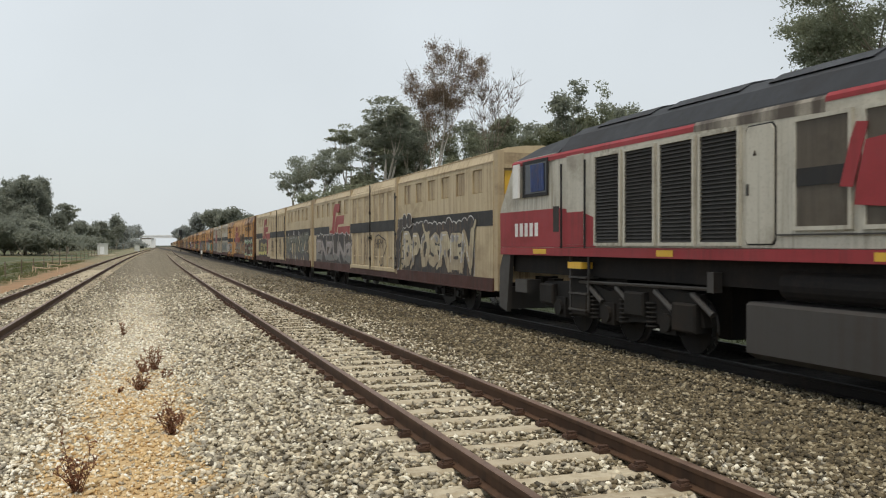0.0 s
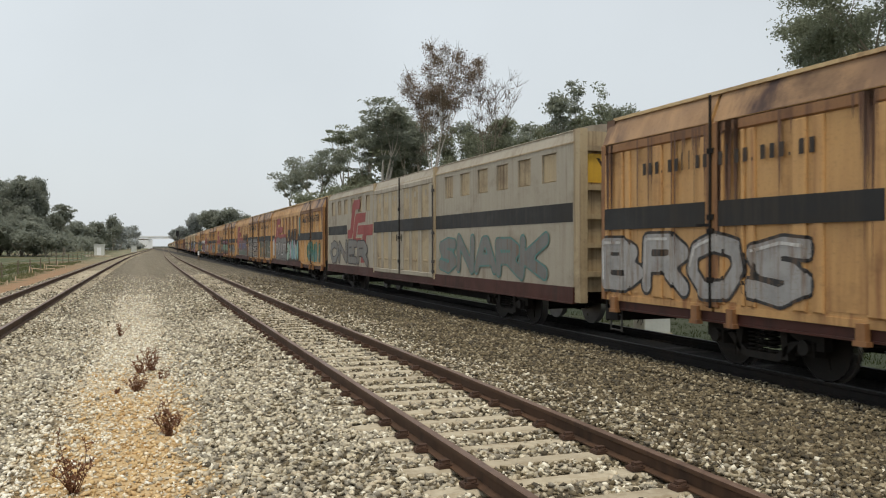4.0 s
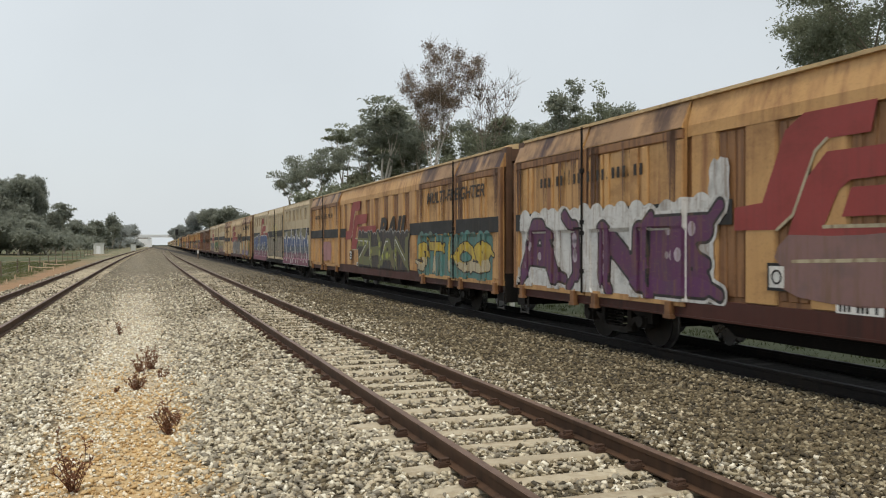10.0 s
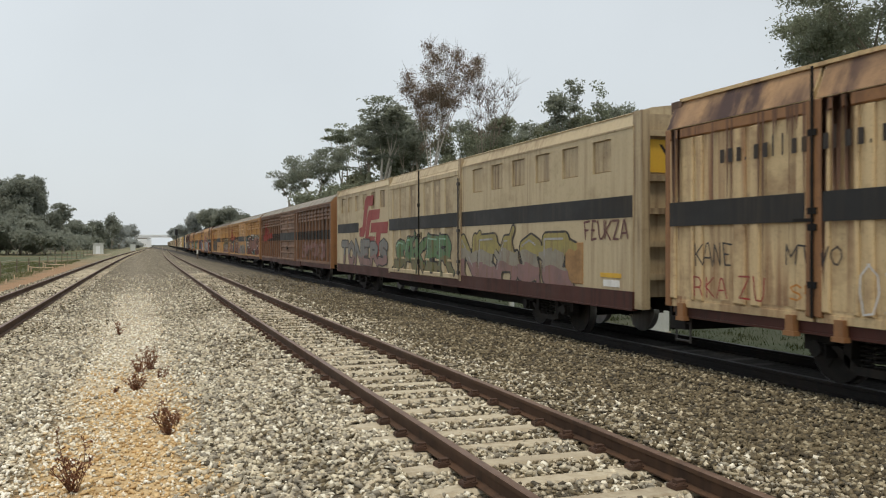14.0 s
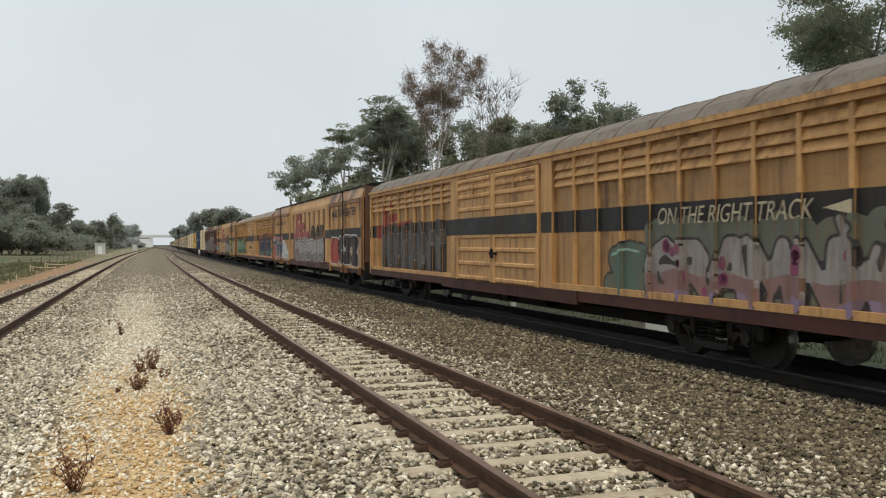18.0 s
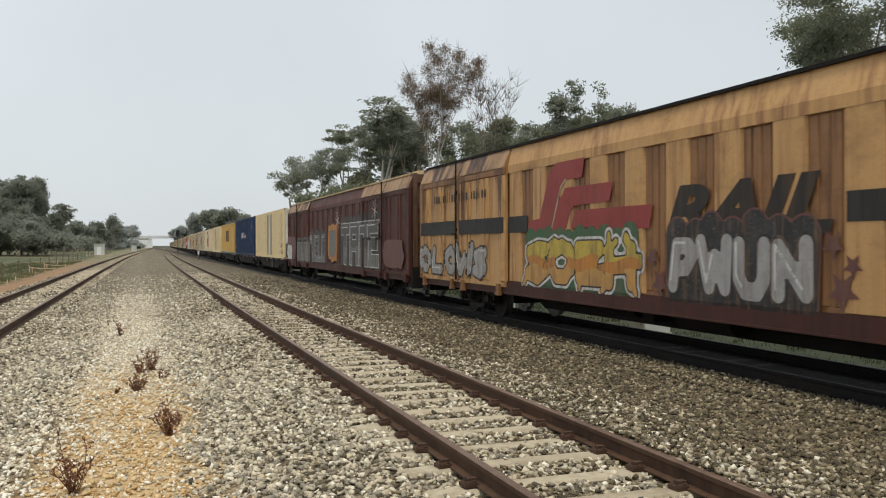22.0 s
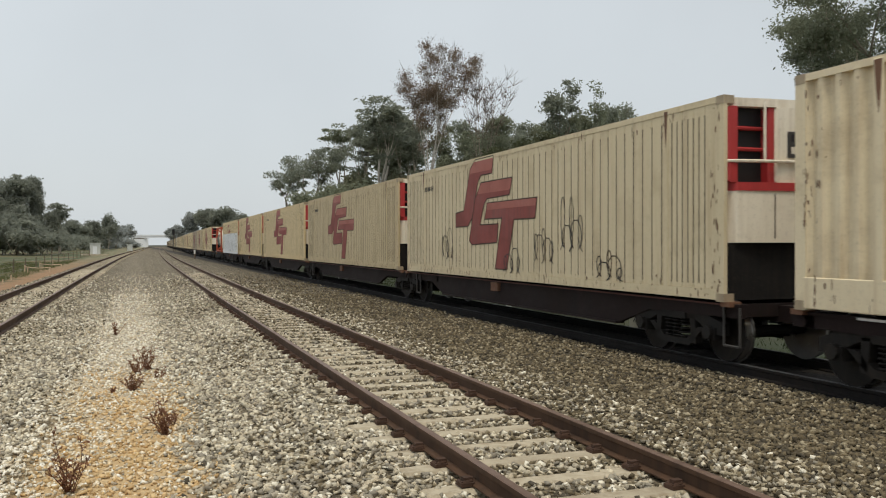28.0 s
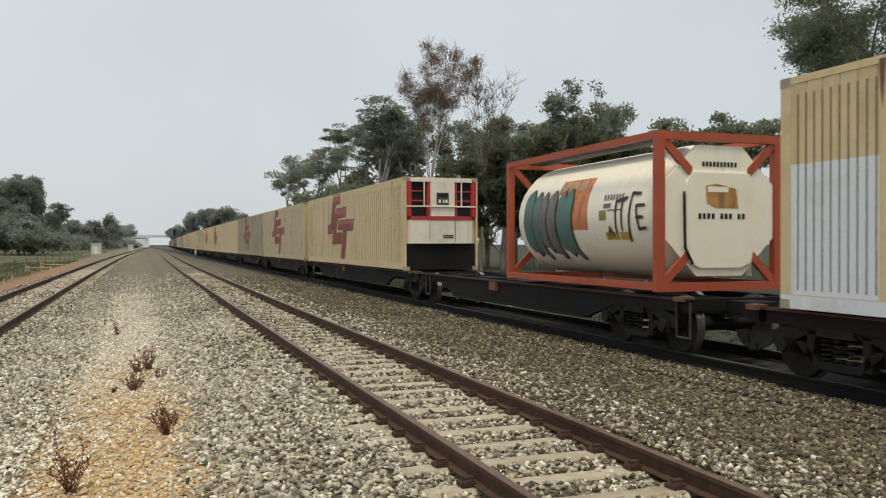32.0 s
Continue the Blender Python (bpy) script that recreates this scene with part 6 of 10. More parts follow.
    def latch(mb):
        mb.tube((-1.31, mid, 0.85), (-1.31, mid, 3.9), 0.022, n=6)
        for z in (1.25, 2.0, 2.9):
            mb.box(-1.34, -1.29, mid - 0.07, mid + 0.07, z - 0.05, z + 0.05)
        for s in (-0.25, 0.25):
            mb.tube((-1.32, mid + s, 1.9), (-1.32, mid + s, 2.1), 0.015, n=5)
    part("door_latch", kept("door_latch/pocket", latch, UNDER), UNDER, v, "black lock bar between the doors")

    def rod(mb):
        mb.tube((-1.315, 0, 0.95), (-1.315, 0, 3.45), 0.02, n=6)
        for z in (1.02, 1.3, 2.1, 3.3):
            mb.box(-1.335, -1.27, -0.06, 0.06, z - 0.04, z + 0.04)
    part("lock_rod", kept("lock_rod/pocket", rod, PLATE), PLATE, v, "grey steel rod beside the door").location.y = a
    part("side_sill", kept("side_sill/pocket", lambda mb: [mb.box(-1.26, -1.16, -h + 0.2, h - 0.2, 0.64, 0.95), mb.box(-1.28, -1.16, -h + 0.2, h - 0.2, 0.63, 0.66)], sill), sill, v, "red-brown sill" if sill is SILL else "")

    def wall(mb):
        mb.box(-1.16, 1.16, -h + 0.10, -h + 0.25, 0.86, 3.93)
    e = kept("end_wall/pocket", wall, dim)
    post_e = kept("corner_post/pocket", lambda mb: mb.box(-0.08, 0.08, -h - 0.02, -h + 0.25, 0.66, 3.97), dim)
    rib_e = kept("end_rib/pocket", lambda mb: mb.box(-1.06, 1.06, -h + 0.02, -h + 0.10, -0.05, 0.05), dim)
    for turn in (0, 180):
        q = part("end_wall", e, dim, v)
        q.matrix_basis = pose(0, 0, 0, 0, 0, turn)
        for x in (-1.14, 1.14):
            part("corner_post", post_e, dim, q).location.x = x
        for z in (1.2, 1.75, 2.3, 2.85, 3.6):
            part("end_rib", rib_e, dim, q).location.z = z
    part("end_plate", MB().box(-1.0, -0.35, -h + 0.085, -h + 0.098, 2.95, 3.5), YELLOW, v, "yellow end plate")
    lettering(v, "Y", -0.82, -0.52, 3.05, 3.42, -h + 0.082, LETTER, 0, 0.01, "end_letter", "end")
    z0, z1 = stripe_z
    for y0, y1, x in ((-h + 0.24, a - 0.08, x0), (b + 4.4, h - 0.24, x0), (a + 0.1, mid - 0.03, -1.296), (mid + 0.03, b - 0.1, -1.296)):
        part("black_stripe", MB().box(x - 0.005, x, y0, y1, z0, z1), STRIPE, v)
    emblem(v, b + 4.27, b + 0.23, 1.2, 3.5, x0 - 0.006, LOGO_RED, pale=True)
    under_gear(v, VAN_L, 7.9)
    for y in (-7.9, 7.9):
        bogie(v, middle, y)
    return v


def louvre_van(middle, label, logo=True, roof=None, coat=None):
    """A tan van with louvred vents under a round grey roof and a pair of ribbed doors."""
    roof, coat = roof or ROOF_PALE, coat or LOUVRE_TAN
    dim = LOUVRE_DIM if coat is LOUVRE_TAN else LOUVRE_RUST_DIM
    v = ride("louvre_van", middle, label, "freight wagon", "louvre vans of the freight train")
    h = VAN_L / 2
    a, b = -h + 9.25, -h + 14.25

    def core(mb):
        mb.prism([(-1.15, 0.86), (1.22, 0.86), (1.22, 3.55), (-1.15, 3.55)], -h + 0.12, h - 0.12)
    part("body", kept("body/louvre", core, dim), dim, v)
    part("roof", kept("roof/louvre", lambda mb: [mb.prism(roof_outline(False), -h + 0.05, h - 0.05)] + [mb.prism([(p[0] * 1.004, p[1] + 0.012) for p in roof_outline(False)], -h + 0.4 + k * 1.18, -h + 0.46 + k * 1.18) for k in range(20)], roof), roof, v)

    def frame_(mb):
        mb.box(-1.25, -1.14, -h + 0.06, h - 0.06, 3.42, 3.56)
        mb.box(-1.25, -1.14, -h + 0.06, h - 0.06, 0.86, 0.97)
        for y, q in ((-h + 0.14, 0.09), (a - 0.27, 0.25), (b + 0.27, 0.25), (h - 0.14, 0.09)):
            mb.box(-1.255, -1.14, y - q, y + q, 0.86, 3.55)
    part("side_frame", kept("side_frame/louvre", frame_, coat), coat, v)
    part("eave_strip", kept("eave_strip", lambda mb: mb.box(-1.30, -1.2, -h + 0.02, h - 0.02, 3.52, 3.60), coat), coat, v)
    post = kept("rib_post", lambda mb: mb.slab(-1.235, -1.15, -0.045, 0.045, 0.95, 3.42, 0.02), coat)

    def slats(mb):
        for z in (2.90,):
            mb.add([(-1.215, -0.39, z), (-1.215, 0.39, z), (-1.155, 0.39, z + 0.13), (-1.155, -0.39, z + 0.13), (-1.15, -0.39, z), (-1.15, 0.39, z)], [(0, 1, 2, 3), (0, 4, 5, 1)])
            mb.box(-1.222, -1.15, -0.39, 0.39, z - 0.015, z + 0.012)
    sl = kept("louvre_slats", slats, coat)
    for s0, s1 in ((-h + 0.12, a - 0.52), (b + 0.52, h - 0.12)):
        n = 10
        p = (s1 - s0) / n
        for i in range(n):
            for k in range(3):
                o = part("louvre_slat", sl, coat, v)
                o.location = (0, s0 + p * (i + 0.5), k * 0.165)
            if i:
                part("rib_post", post, coat, v).location.y = s0 + p * i

    def leaf(mb):
        w = (b - a) / 2 - 0.04
        mb.box(-1.27, -1.2, 0, w, 0.84, 3.40)
    me = kept("door/louvre", leaf, coat)
    w = (b - a) / 2 - 0.04
    for y in (a + 0.03, (a + b) / 2 + 0.01):
        d = part("door", me, coat, v)
        d.location.y = y
        strips(d, "door_post", [(-1.31, -1.26, q - 0.07, q + 0.07, 0.84, 3.40, 0.015) for q in (0.07, w - 0.07)], coat)
        strips(d, "door_rib", [(-1.31, -1.26, 0.14, w - 0.14, z - 0.06, z + 0.05, 0.025) for z in (0.92, 1.28, 1.62, 1.95, 2.30, 2.62, 2.94, 3.16, 3.34)], coat)
        strips(d, "door_lug", [(-1.33, -1.29, w / 2 - 0.03, w / 2 + 0.03, 3.0, 3.25, 0.01)], dim)
    c = (a + b) / 2
    part("door_latch", kept("door_latch/louvre", lambda mb: [mb.box(-1.34, -1.30, c - 0.25, c + 0.12, 1.50, 1.56), mb.box(-1.34, -1.30, c - 0.06, c + 0.06, 1.42, 1.64)], UNDER), UNDER, v)
    part("side_sill", kept("side_sill/louvre", lambda mb: [mb.box(-1.24, -1.14, -h + 0.06, h - 0.06, 0.66, 0.86), mb.box(-1.27, -1.14, a - 1.6, b + 1.2, 0.60, 0.86)], SILL), SILL, v, "dark red sill")

    def wall(mb):
        mb.box(-1.2, 1.2, -h + 0.04, -h + 0.14, 0.86, 3.55)
        for s in (-1, 1):
            mb.box(s * 1.25, s * 1.1, -h - 0.02, -h + 0.14, 0.70, 3.57)
            mb.box(s * 0.44, s * 0.36, -h - 0.01, -h + 0.05, 0.86, 3.5)
        mb.prism([(p[0] * 0.97, p[1] - 0.02) for p in roof_outline(False)], -h + 0.02, -h + 0.12)
    # end walls take the darker tan: shade between the vans, painted in
    e = kept("end_wall/louvre", wall, TAN_RUST_SHADE)
    part("end_wall", e, TAN_RUST_SHADE, v)
    part("end_wall", e, TAN_RUST_SHADE, v).matrix_basis = pose(0, 0, 0, 0, 0, 180)
    lettering(v, "Y", -0.95, -0.65, 3.05, 3.4, -h + 0.036, LOGO_RED, 0, 0.01, "end_letter", "end")
    side = louvre_side()
    for s0, s1 in ((-h + 0.1, a - 0.03), (b + 0.03, h - 0.1)):
        coated(v, "black_stripe", inside([(s0, 1.98), (s1, 1.98), (s1, 2.40), (s0, 2.40)]), 0.0, s0 - 0.05, s1 + 0.05, 1.9, 2.5, side, 0.002, STRIPE, 0.12)
    part("black_stripe", MB().box(-1.318, -1.312, a + 0.05, b - 0.05, 1.98, 2.40), STRIPE, v)
    if logo:
        for k, q in enumerate(([(4.7, 1.95), (4.7, 2.35), (4.1, 2.4), (3.8, 3.1), (2.75, 3.2), (2.85, 2.95), (3.45, 2.85), (3.6, 1.95)], [(3.5, 1.7), (3.35, 2.7), (2.1, 2.8), (2.2, 2.55), (3.0, 2.45), (3.1, 1.7)], [(2.95, 2.05), (2.9, 2.4), (0.7, 2.5), (0.85, 2.15)])):
            q = [(h - 5.6 + y, z) for y, z in q]
            coated(v, "emblem_stroke", inside(q), 0.0, h - 5.7, h - 0.8, 1.0, 3.3, side, 0.004 + 0.001 * k, LOGO_RED, 0.07)
    under_gear(v, VAN_L, 7.9)
    for y in (-7.9, 7.9):
        bogie(v, middle, y)
    return v

# ---- containers and their flat wagons ----
BOX_CREAM = weathered("container_cream", (0.66, 0.525, 0.295), (0.40, 0.27, 0.13), 0.4)
BOX_PALE = weathered("container_pale_cream", (0.64, 0.545, 0.36), (0.40, 0.29, 0.16), 0.45)
BOX_IVORY = weathered("container_ivory_yellow", (0.80, 0.62, 0.33), (0.52, 0.37, 0.18), 0.3)
PATCH_GREY = weathered("grey_patch_paint", (0.27, 0.245, 0.21), (0.17, 0.15, 0.125), 0.5)
BOX_WHITE = weathered("container_white", (0.72, 0.62, 0.43), (0.40, 0.27, 0.14), 0.55)
BOX_BLUE = weathered("container_blue", (0.010, 0.031, 0.087), (0.012, 0.014, 0.03), 0.6)
BOX_YELLOW = weathered("container_yellow", (0.58, 0.37, 0.10), (0.27, 0.14, 0.045), 0.6)
BOX_BUFF = weathered("container_buff", (0.54, 0.44, 0.265), (0.30, 0.20, 0.10), 0.5)
BOX_GREY = weathered("container_grey_white", (0.72, 0.745, 0.76), (0.50, 0.49, 0.46), 0.35)
LOGO_BROWN = weathered("weathered_brown_red_paint", (0.24, 0.045, 0.036), (0.13, 0.04, 0.03), 0.6)
BOX_DARK = weathered("container_dim_cream", (0.38, 0.31, 0.21), (0.2, 0.14, 0.09), 0.6)
LOGO_LIGHT = weathered("faded_light_red_paint", (0.36, 0.11, 0.085), (0.24, 0.07, 0.055), 0.5)
GROOVE = weathered("panel_groove", (0.05, 0.032, 0.018), (0.03, 0.02, 0.013), 0.6)
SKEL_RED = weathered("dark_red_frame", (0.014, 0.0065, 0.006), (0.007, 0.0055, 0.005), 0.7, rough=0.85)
TANK_RED = weathered("orange_red_frame", (0.41, 0.078, 0.03), (0.17, 0.05, 0.03), 0.5)
TANK_CREAM = weathered("tank_cream", (0.90, 0.85, 0.70), (0.66, 0.54, 0.36), 0.2)
UNIT_RED = weathered("cooler_red", (0.42, 0.03, 0.03), (0.18, 0.02, 0.02), 0.3)
COOLER_WHITE = weathered("dirty_cooler_white", (0.80, 0.73, 0.60), (0.42, 0.32, 0.21), 0.5)
BLACK = weathered("matt_black", (0.012, 0.012, 0.013), (0.03, 0.028, 0.026), 0.4)


def corrugated(mb, y0, y1, z0, z1, x, pitch=0.28, deep=0.07):
    n = max(2, round((y1 - y0) / pitch))
    p = (y1 - y0) / n
    line = []
    for i in range(n):
        a = y0 + p * i
        line += [(a, 0), (a + p * 0.28, 0), (a + p * 0.5, deep), (a + p * 0.78, deep)]
    line.append((y1, 0))
    v = [(x + d, y, z) for z in (z0, z1) for y, d in line]
    w = len(line)
    mb.add(v, [(i, i + 1, w + i + 1, w + i) for i in range(w - 1)])


def corrugated_side(L, x=-1.2125):
    """The relief of a pressed steel side, to paint on."""
    n = max(2, round((L - 0.34) / 0.28))
    p = (L - 0.34) / n
    edge = [-L / 2 + 0.17 + p * (i + q) for i in range(n) for q in (0.0, 0.28, 0.5, 0.78)]
    deep = [0.0, 0.0, 0.07, 0.07] * n
    return (lambda y, z: x + np.interp(y, edge, deep)), tuple(edge)


def slim_writing(thing, y0, y1, z0, z1, n, x, material, slant=0.18):
    """A word that is not spelt out: for each letter two slim leaning bars, each a piece of its own."""
    step, h = (y1 - y0) / n, z1 - z0
    for i in range(n):
        for u, w, q in ((0.06, 0.26, 1.0), (0.5, 0.26, (1.0, 0.6, 1.0, 0.75)[i % 4])):
            a = y0 + step * (i + u)
            part("painted_bar", sheet([(a, z0), (a + step * w, z0), (a + step * (w + slant), z0 + h * q), (a + step * slant, z0 + h * q)], x), material, thing)


def rounded_front(d, w=1.16, n=7):
    """The plan of a case with a bowed front: places (x, y), the front towards minus y."""
    return [(w * math.sin(q), 0.14 - d * math.cos(q) ** 0.7) for q in (math.pi * (k / (n - 1) - 0.5) * 0.999 for k in range(n))] + [(w, 0.5), (-w, 0.5)]


def container(s0, s1, label, skin, style="ribbed", z0=0.93, z1=3.84, front="doors", top=None, split=0.0, name="shipping_container", pitch=0.42, trim=None):
    """A box s0 to s1 along the train. style: ribbed (pressed steel) or planked (flush panels with dark joints)."""
    trim = trim or UNIT_RED
    L, middle = s1 - s0, (s0 + s1) / 2
    h = L / 2
    c = ride(name, middle, label, "container", "containers on the freight train")
    key = "%s/%.2f/%.2f/%.2f/%s" % (style, L, z0, z1, front)

    def core(mb):
        mb.box(-1.135, 1.219, -h + (1.2 if front in ("cooler", "unit") else 0.06), h - 0.02, z0 + 0.05, z1 - 0.02)
    part("body", kept("body/" + key + front, core, skin), skin, c)

    def frame_(mb):
        for y in (-h, h):
            q = 0.09 if y < 0 else -0.09
            for x in (-1.219, 1.219):
                mb.box(x, x - math.copysign(0.06 if front in ("cooler", "unit") and y < 0 else 0.14, x), y, y + 2 * q, z0, z1)
        mb.box(-1.219, -1.12, -h + 0.18, h - 0.18, z1 - 0.09, z1)
        mb.box(-1.219, -1.12, -h + 0.18, h - 0.18, z0 + 0.02, z0 + 0.17)
        if front not in ("cooler", "unit"):
            mb.box(-1.08, 1.08, -h + 0.02, -h + 0.12, z1 - 0.1, z1)
            mb.box(-1.08, 1.08, -h + 0.02, -h + 0.12, z0, z0 + 0.16)
    part("corner_frame", kept("corner_frame/" + key, frame_, skin), skin, c)

    iron = PLATE if skin is BOX_BLUE else BOX_DARK
    casting = kept("corner_casting", lambda mb: mb.box(0, 0.174, 0, 0.178, 0, 0.12), iron)
    for y in (-h - 0.004, h - 0.174):
        for x in (-1.224, 1.05) if s0 < 680 else (-1.224,) if s0 < 720 else ():
            for z in (z0 - 0.004, z1 - 0.116):
                part("corner_casting", casting, iron, c).location = (x, y, z)
    if style == "ribbed":
        part("corrugated_side", kept("corrugated_side/" + key, lambda mb: corrugated(mb, -h + 0.17, h - 0.17, z0 + 0.16, z1 - 0.08, -1.212), skin), skin, c)
    else:
        n = round(L / pitch)
        p = (L - 0.34) / n
        if s0 < 680:
            board = kept("side_panel/%.3f/%.2f/%.2f" % (p, z0, z1), lambda mb: mb.slab(-1.212, -1.13, 0.005, p - 0.005, z0 + 0.17, z1 - 0.09, 0.006), skin)
            strip = kept("panel_joint/%.2f/%.2f" % (z0, z1), lambda mb: mb.box(-1.2138, -1.2, -0.010, 0.010, z0 + 0.24, z1 - 0.23), GROOVE)
            for i in range(n):
                part("side_panel", board, skin, c).location.y = -h + 0.17 + p * i
                if i:
                    part("panel_joint", strip, GROOVE, c).location.y = -h + 0.17 + p * i
                if (i > n - 6 or 0 < i < 4) and front == "cooler":
                    part("panel_joint", strip, GROOVE, c).location.y = -h + 0.17 + p * (i + 0.5)
        else:
            part("side_wall", kept("side_wall/" + key, lambda mb: mb.box(-1.212, -1.13, -h + 0.17, h - 0.17, z0 + 0.17, z1 - 0.09), skin), skin, c)
            tagged(part("panel_joints", kept("panel_joints/" + key, lambda mb: [mb.box(-1.2138, -1.2, -h + 0.16 + p * i, -h + 0.18 + p * i, z0 + 0.24, z1 - 0.16) for i in range(1, n)], GROOVE), GROOVE, c), kind="stuff")
        if front == "cooler" and s0 < 680:
            for y in (-h + 1.42, h - 1.62):
                part("lashing_post", kept("lashing_post", lambda mb: mb.slab(-1.2215, -1.2, -0.05, 0.05, z0 + 0.1, z1 - 0.03, 0.006), skin), skin, c)\
                    .location.y = y
                part("rust_drip", kept("rust_drip", lambda mb: mb.add([(-1.2225, -0.05, z1 - 0.04), (-1.2225, 0.05, z1 - 0.04), (-1.2225, 0.035, z1 - 0.3), (-1.2225, 0.0, z1 - 0.62), (-1.2225, -0.03, z1 - 0.26)], [(0, 1, 2, 3, 4)]), RUST_RUN), RUST_RUN, c, "rust run from the top rail").location.y = y
    if split:
        def upper(mb):
            if style == "ribbed":
                corrugated(mb, -h + 0.17, h - 0.17, z0 + 0.16, split, -1.2165)
            else:
                mb.box(-1.2131, -1.2115, -h + 0.17, h - 0.17, z0 + 0.18, split)
        part("repainted_side", _built(upper), top, c, "lower side repainted white")
        part("repainted_rail", MB().box(-1.2235, -1.219, -h, h, z0, z0 + 0.17), top, c)
    if front == "doors":
        for s in (-1, 1):
            d = part("door", kept("door/box%.2f%.2f%d" % (L, z1, s), lambda mb: [mb.box(s * 0.02, s * 1.05, -h + 0.03, -h + 0.075, z0 + 0.17, z1 - 0.1)] + [mb.box(s * 0.05, s * 1.02, -h + 0.022, -h + 0.03, z0 + 0.4 + k * 0.5, z0 + 0.6 + k * 0.5) for k in range(5)], skin), skin, c)
            for q in (0.3, 0.75) if s0 < 700 else ():
                part("lock_rod", kept("lock_rod/%.2f%.2f%d%.2f" % (L, z1, s, q), lambda mb: [mb.tube((s * q, -h + 0.005, z0 + 0.1), (s * q, -h + 0.005, z1 - 0.1), 0.02, n=6), mb.box(s * q - 0.15, s * q + 0.05, -h - 0.01, -h + 0.005, z0 + 1.0, z0 + 1.05)], PLATE), PLATE, d)
    elif front == "cooler":
        u = part("cooler_casing", kept("cooler_casing", lambda mb: [mb.prism(rounded_front(0.26), 0.84, 1.58, "z"), mb.box(-1.15, 1.15, 0.16, 1.2, 0.84, 2.88)], COOLER_WHITE), COOLER_WHITE, c, "dirty white rounded refrigeration unit")
        u.location = (0, -h, z0)
        part("cooler_trim", kept("cooler_trim", lambda mb: mb.prism(rounded_front(0.28), 1.58, 1.70, "z"), trim), trim, u, "red band across the unit")
        part("cooler_hood", kept("cooler_hood", lambda mb: mb.prism(rounded_front(0.24), 2.78, 2.90, "z"), COOLER_WHITE), COOLER_WHITE, u)
        part("cooler_column", kept("cooler_column", lambda mb: mb.slab(-0.40, 0.40, -0.10, 0.2, 1.70, 2.78, 0.03), COOLER_WHITE), COOLER_WHITE, u, "white middle cover")
        for s in (-1, 1):
            part("side_column", kept("side_column%d" % s, lambda mb: mb.slab(min(s * 1.0, s * 1.16), max(s * 1.0, s * 1.16), -0.02, 0.3, 1.70, 2.78, 0.04), trim), trim, u, "rounded red side")
            part("inner_column", kept("inner_column%d" % s, lambda mb: mb.slab(min(s * 0.40, s * 0.50), max(s * 0.40, s * 0.50), -0.06, 0.2, 1.70, 2.78, 0.02), trim), trim, u)
            g = part("cooler_window", kept("cooler_window%d" % s, lambda mb: mb.box(s * 0.50, s * 1.0, 0.10, 0.165, 1.70, 2.78), BLACK), BLACK, u, "black opening with fans behind it")
            for z in (2.18, 2.48):
                part("grille_bar", kept("grille_bar%d%.2f" % (s, z), lambda mb: mb.tube((s * 0.50, 0.06, z), (s * 1.0, 0.06, z), 0.03, n=6), trim), trim, g)
            part("guard_post", kept("guard_post%d" % s, lambda mb: mb.tube((s * 0.62, -0.13, 1.98), (s * 0.62, -0.13, 2.84), 0.022, n=6), COOLER_WHITE), COOLER_WHITE, u)
            part("lower_seam", kept("lower_seam%d" % s, lambda mb: mb.box(s * 0.42 - 0.006, s * 0.42 + 0.006, -0.112, -0.09, 0.9, 1.54), GROOVE), GROOVE, u)
        part("guard_rail", kept("guard_rail", lambda mb: [mb.tube((-1.16, 0.0, 2.0), (-0.62, -0.13, 2.0), 0.024, n=6), mb.tube((-0.62, -0.13, 2.0), (0.62, -0.13, 2.0), 0.024, n=6), mb.tube((0.62, -0.13, 2.0), (1.16, 0.0, 2.0), 0.024, n=6)], COOLER_WHITE), COOLER_WHITE, u)
        d = part("cooler_dial", kept("cooler_dial", lambda mb: mb.box(-0.2, 0.2, -0.112, -0.1, 2.06, 2.44), PLATE), PLATE, u, "grey control panel")
        for x, z, w in ((-0.14, 2.12, 0.08), (0.0, 2.12, 0.05), (0.08, 2.12, 0.08), (-0.14, 2.3, 0.3)):
            part("dial_window", kept("dial_window%.2f%.2f" % (x, z), lambda mb: mb.box(x, x + w, -0.116, -0.112, z, z + 0.1), BLACK if z > 2.2 else COOLER_WHITE), BLACK if z > 2.2 else COOLER_WHITE, d)
        part("lower_slot", kept("lower_slot", lambda mb: [mb.box(0.0, 0.36, -0.125, -0.1, 1.02 + 0.06 * k, 1.05 + 0.06 * k) for k in range(2)], BLACK), BLACK, u)
        part("fuel_box", kept("fuel_box", lambda mb: mb.box(-1.12, 1.12, 0.02, 1.2, 0.02, 0.84), UNDER), UNDER, c, "black lower unit").location = (0, -h, z0)
    elif front == "unit":
        u = part("unit_casing", kept("unit_casing", lambda mb: [mb.box(-1.15, 1.15, 0.05, 1.2, 0.04, 2.93), mb.box(-1.17, 1.17, -0.02, 0.05, 0.92, 0.99), mb.box(-1.17, 1.17, -0.02, 0.05, 1.98, 2.06), mb.box(-1.17, 1.17, -0.02, 0.05, 2.84, 2.93)], WHITE), WHITE, c, "white square-built refrigeration unit")
        u.location = (0, -h, z0)
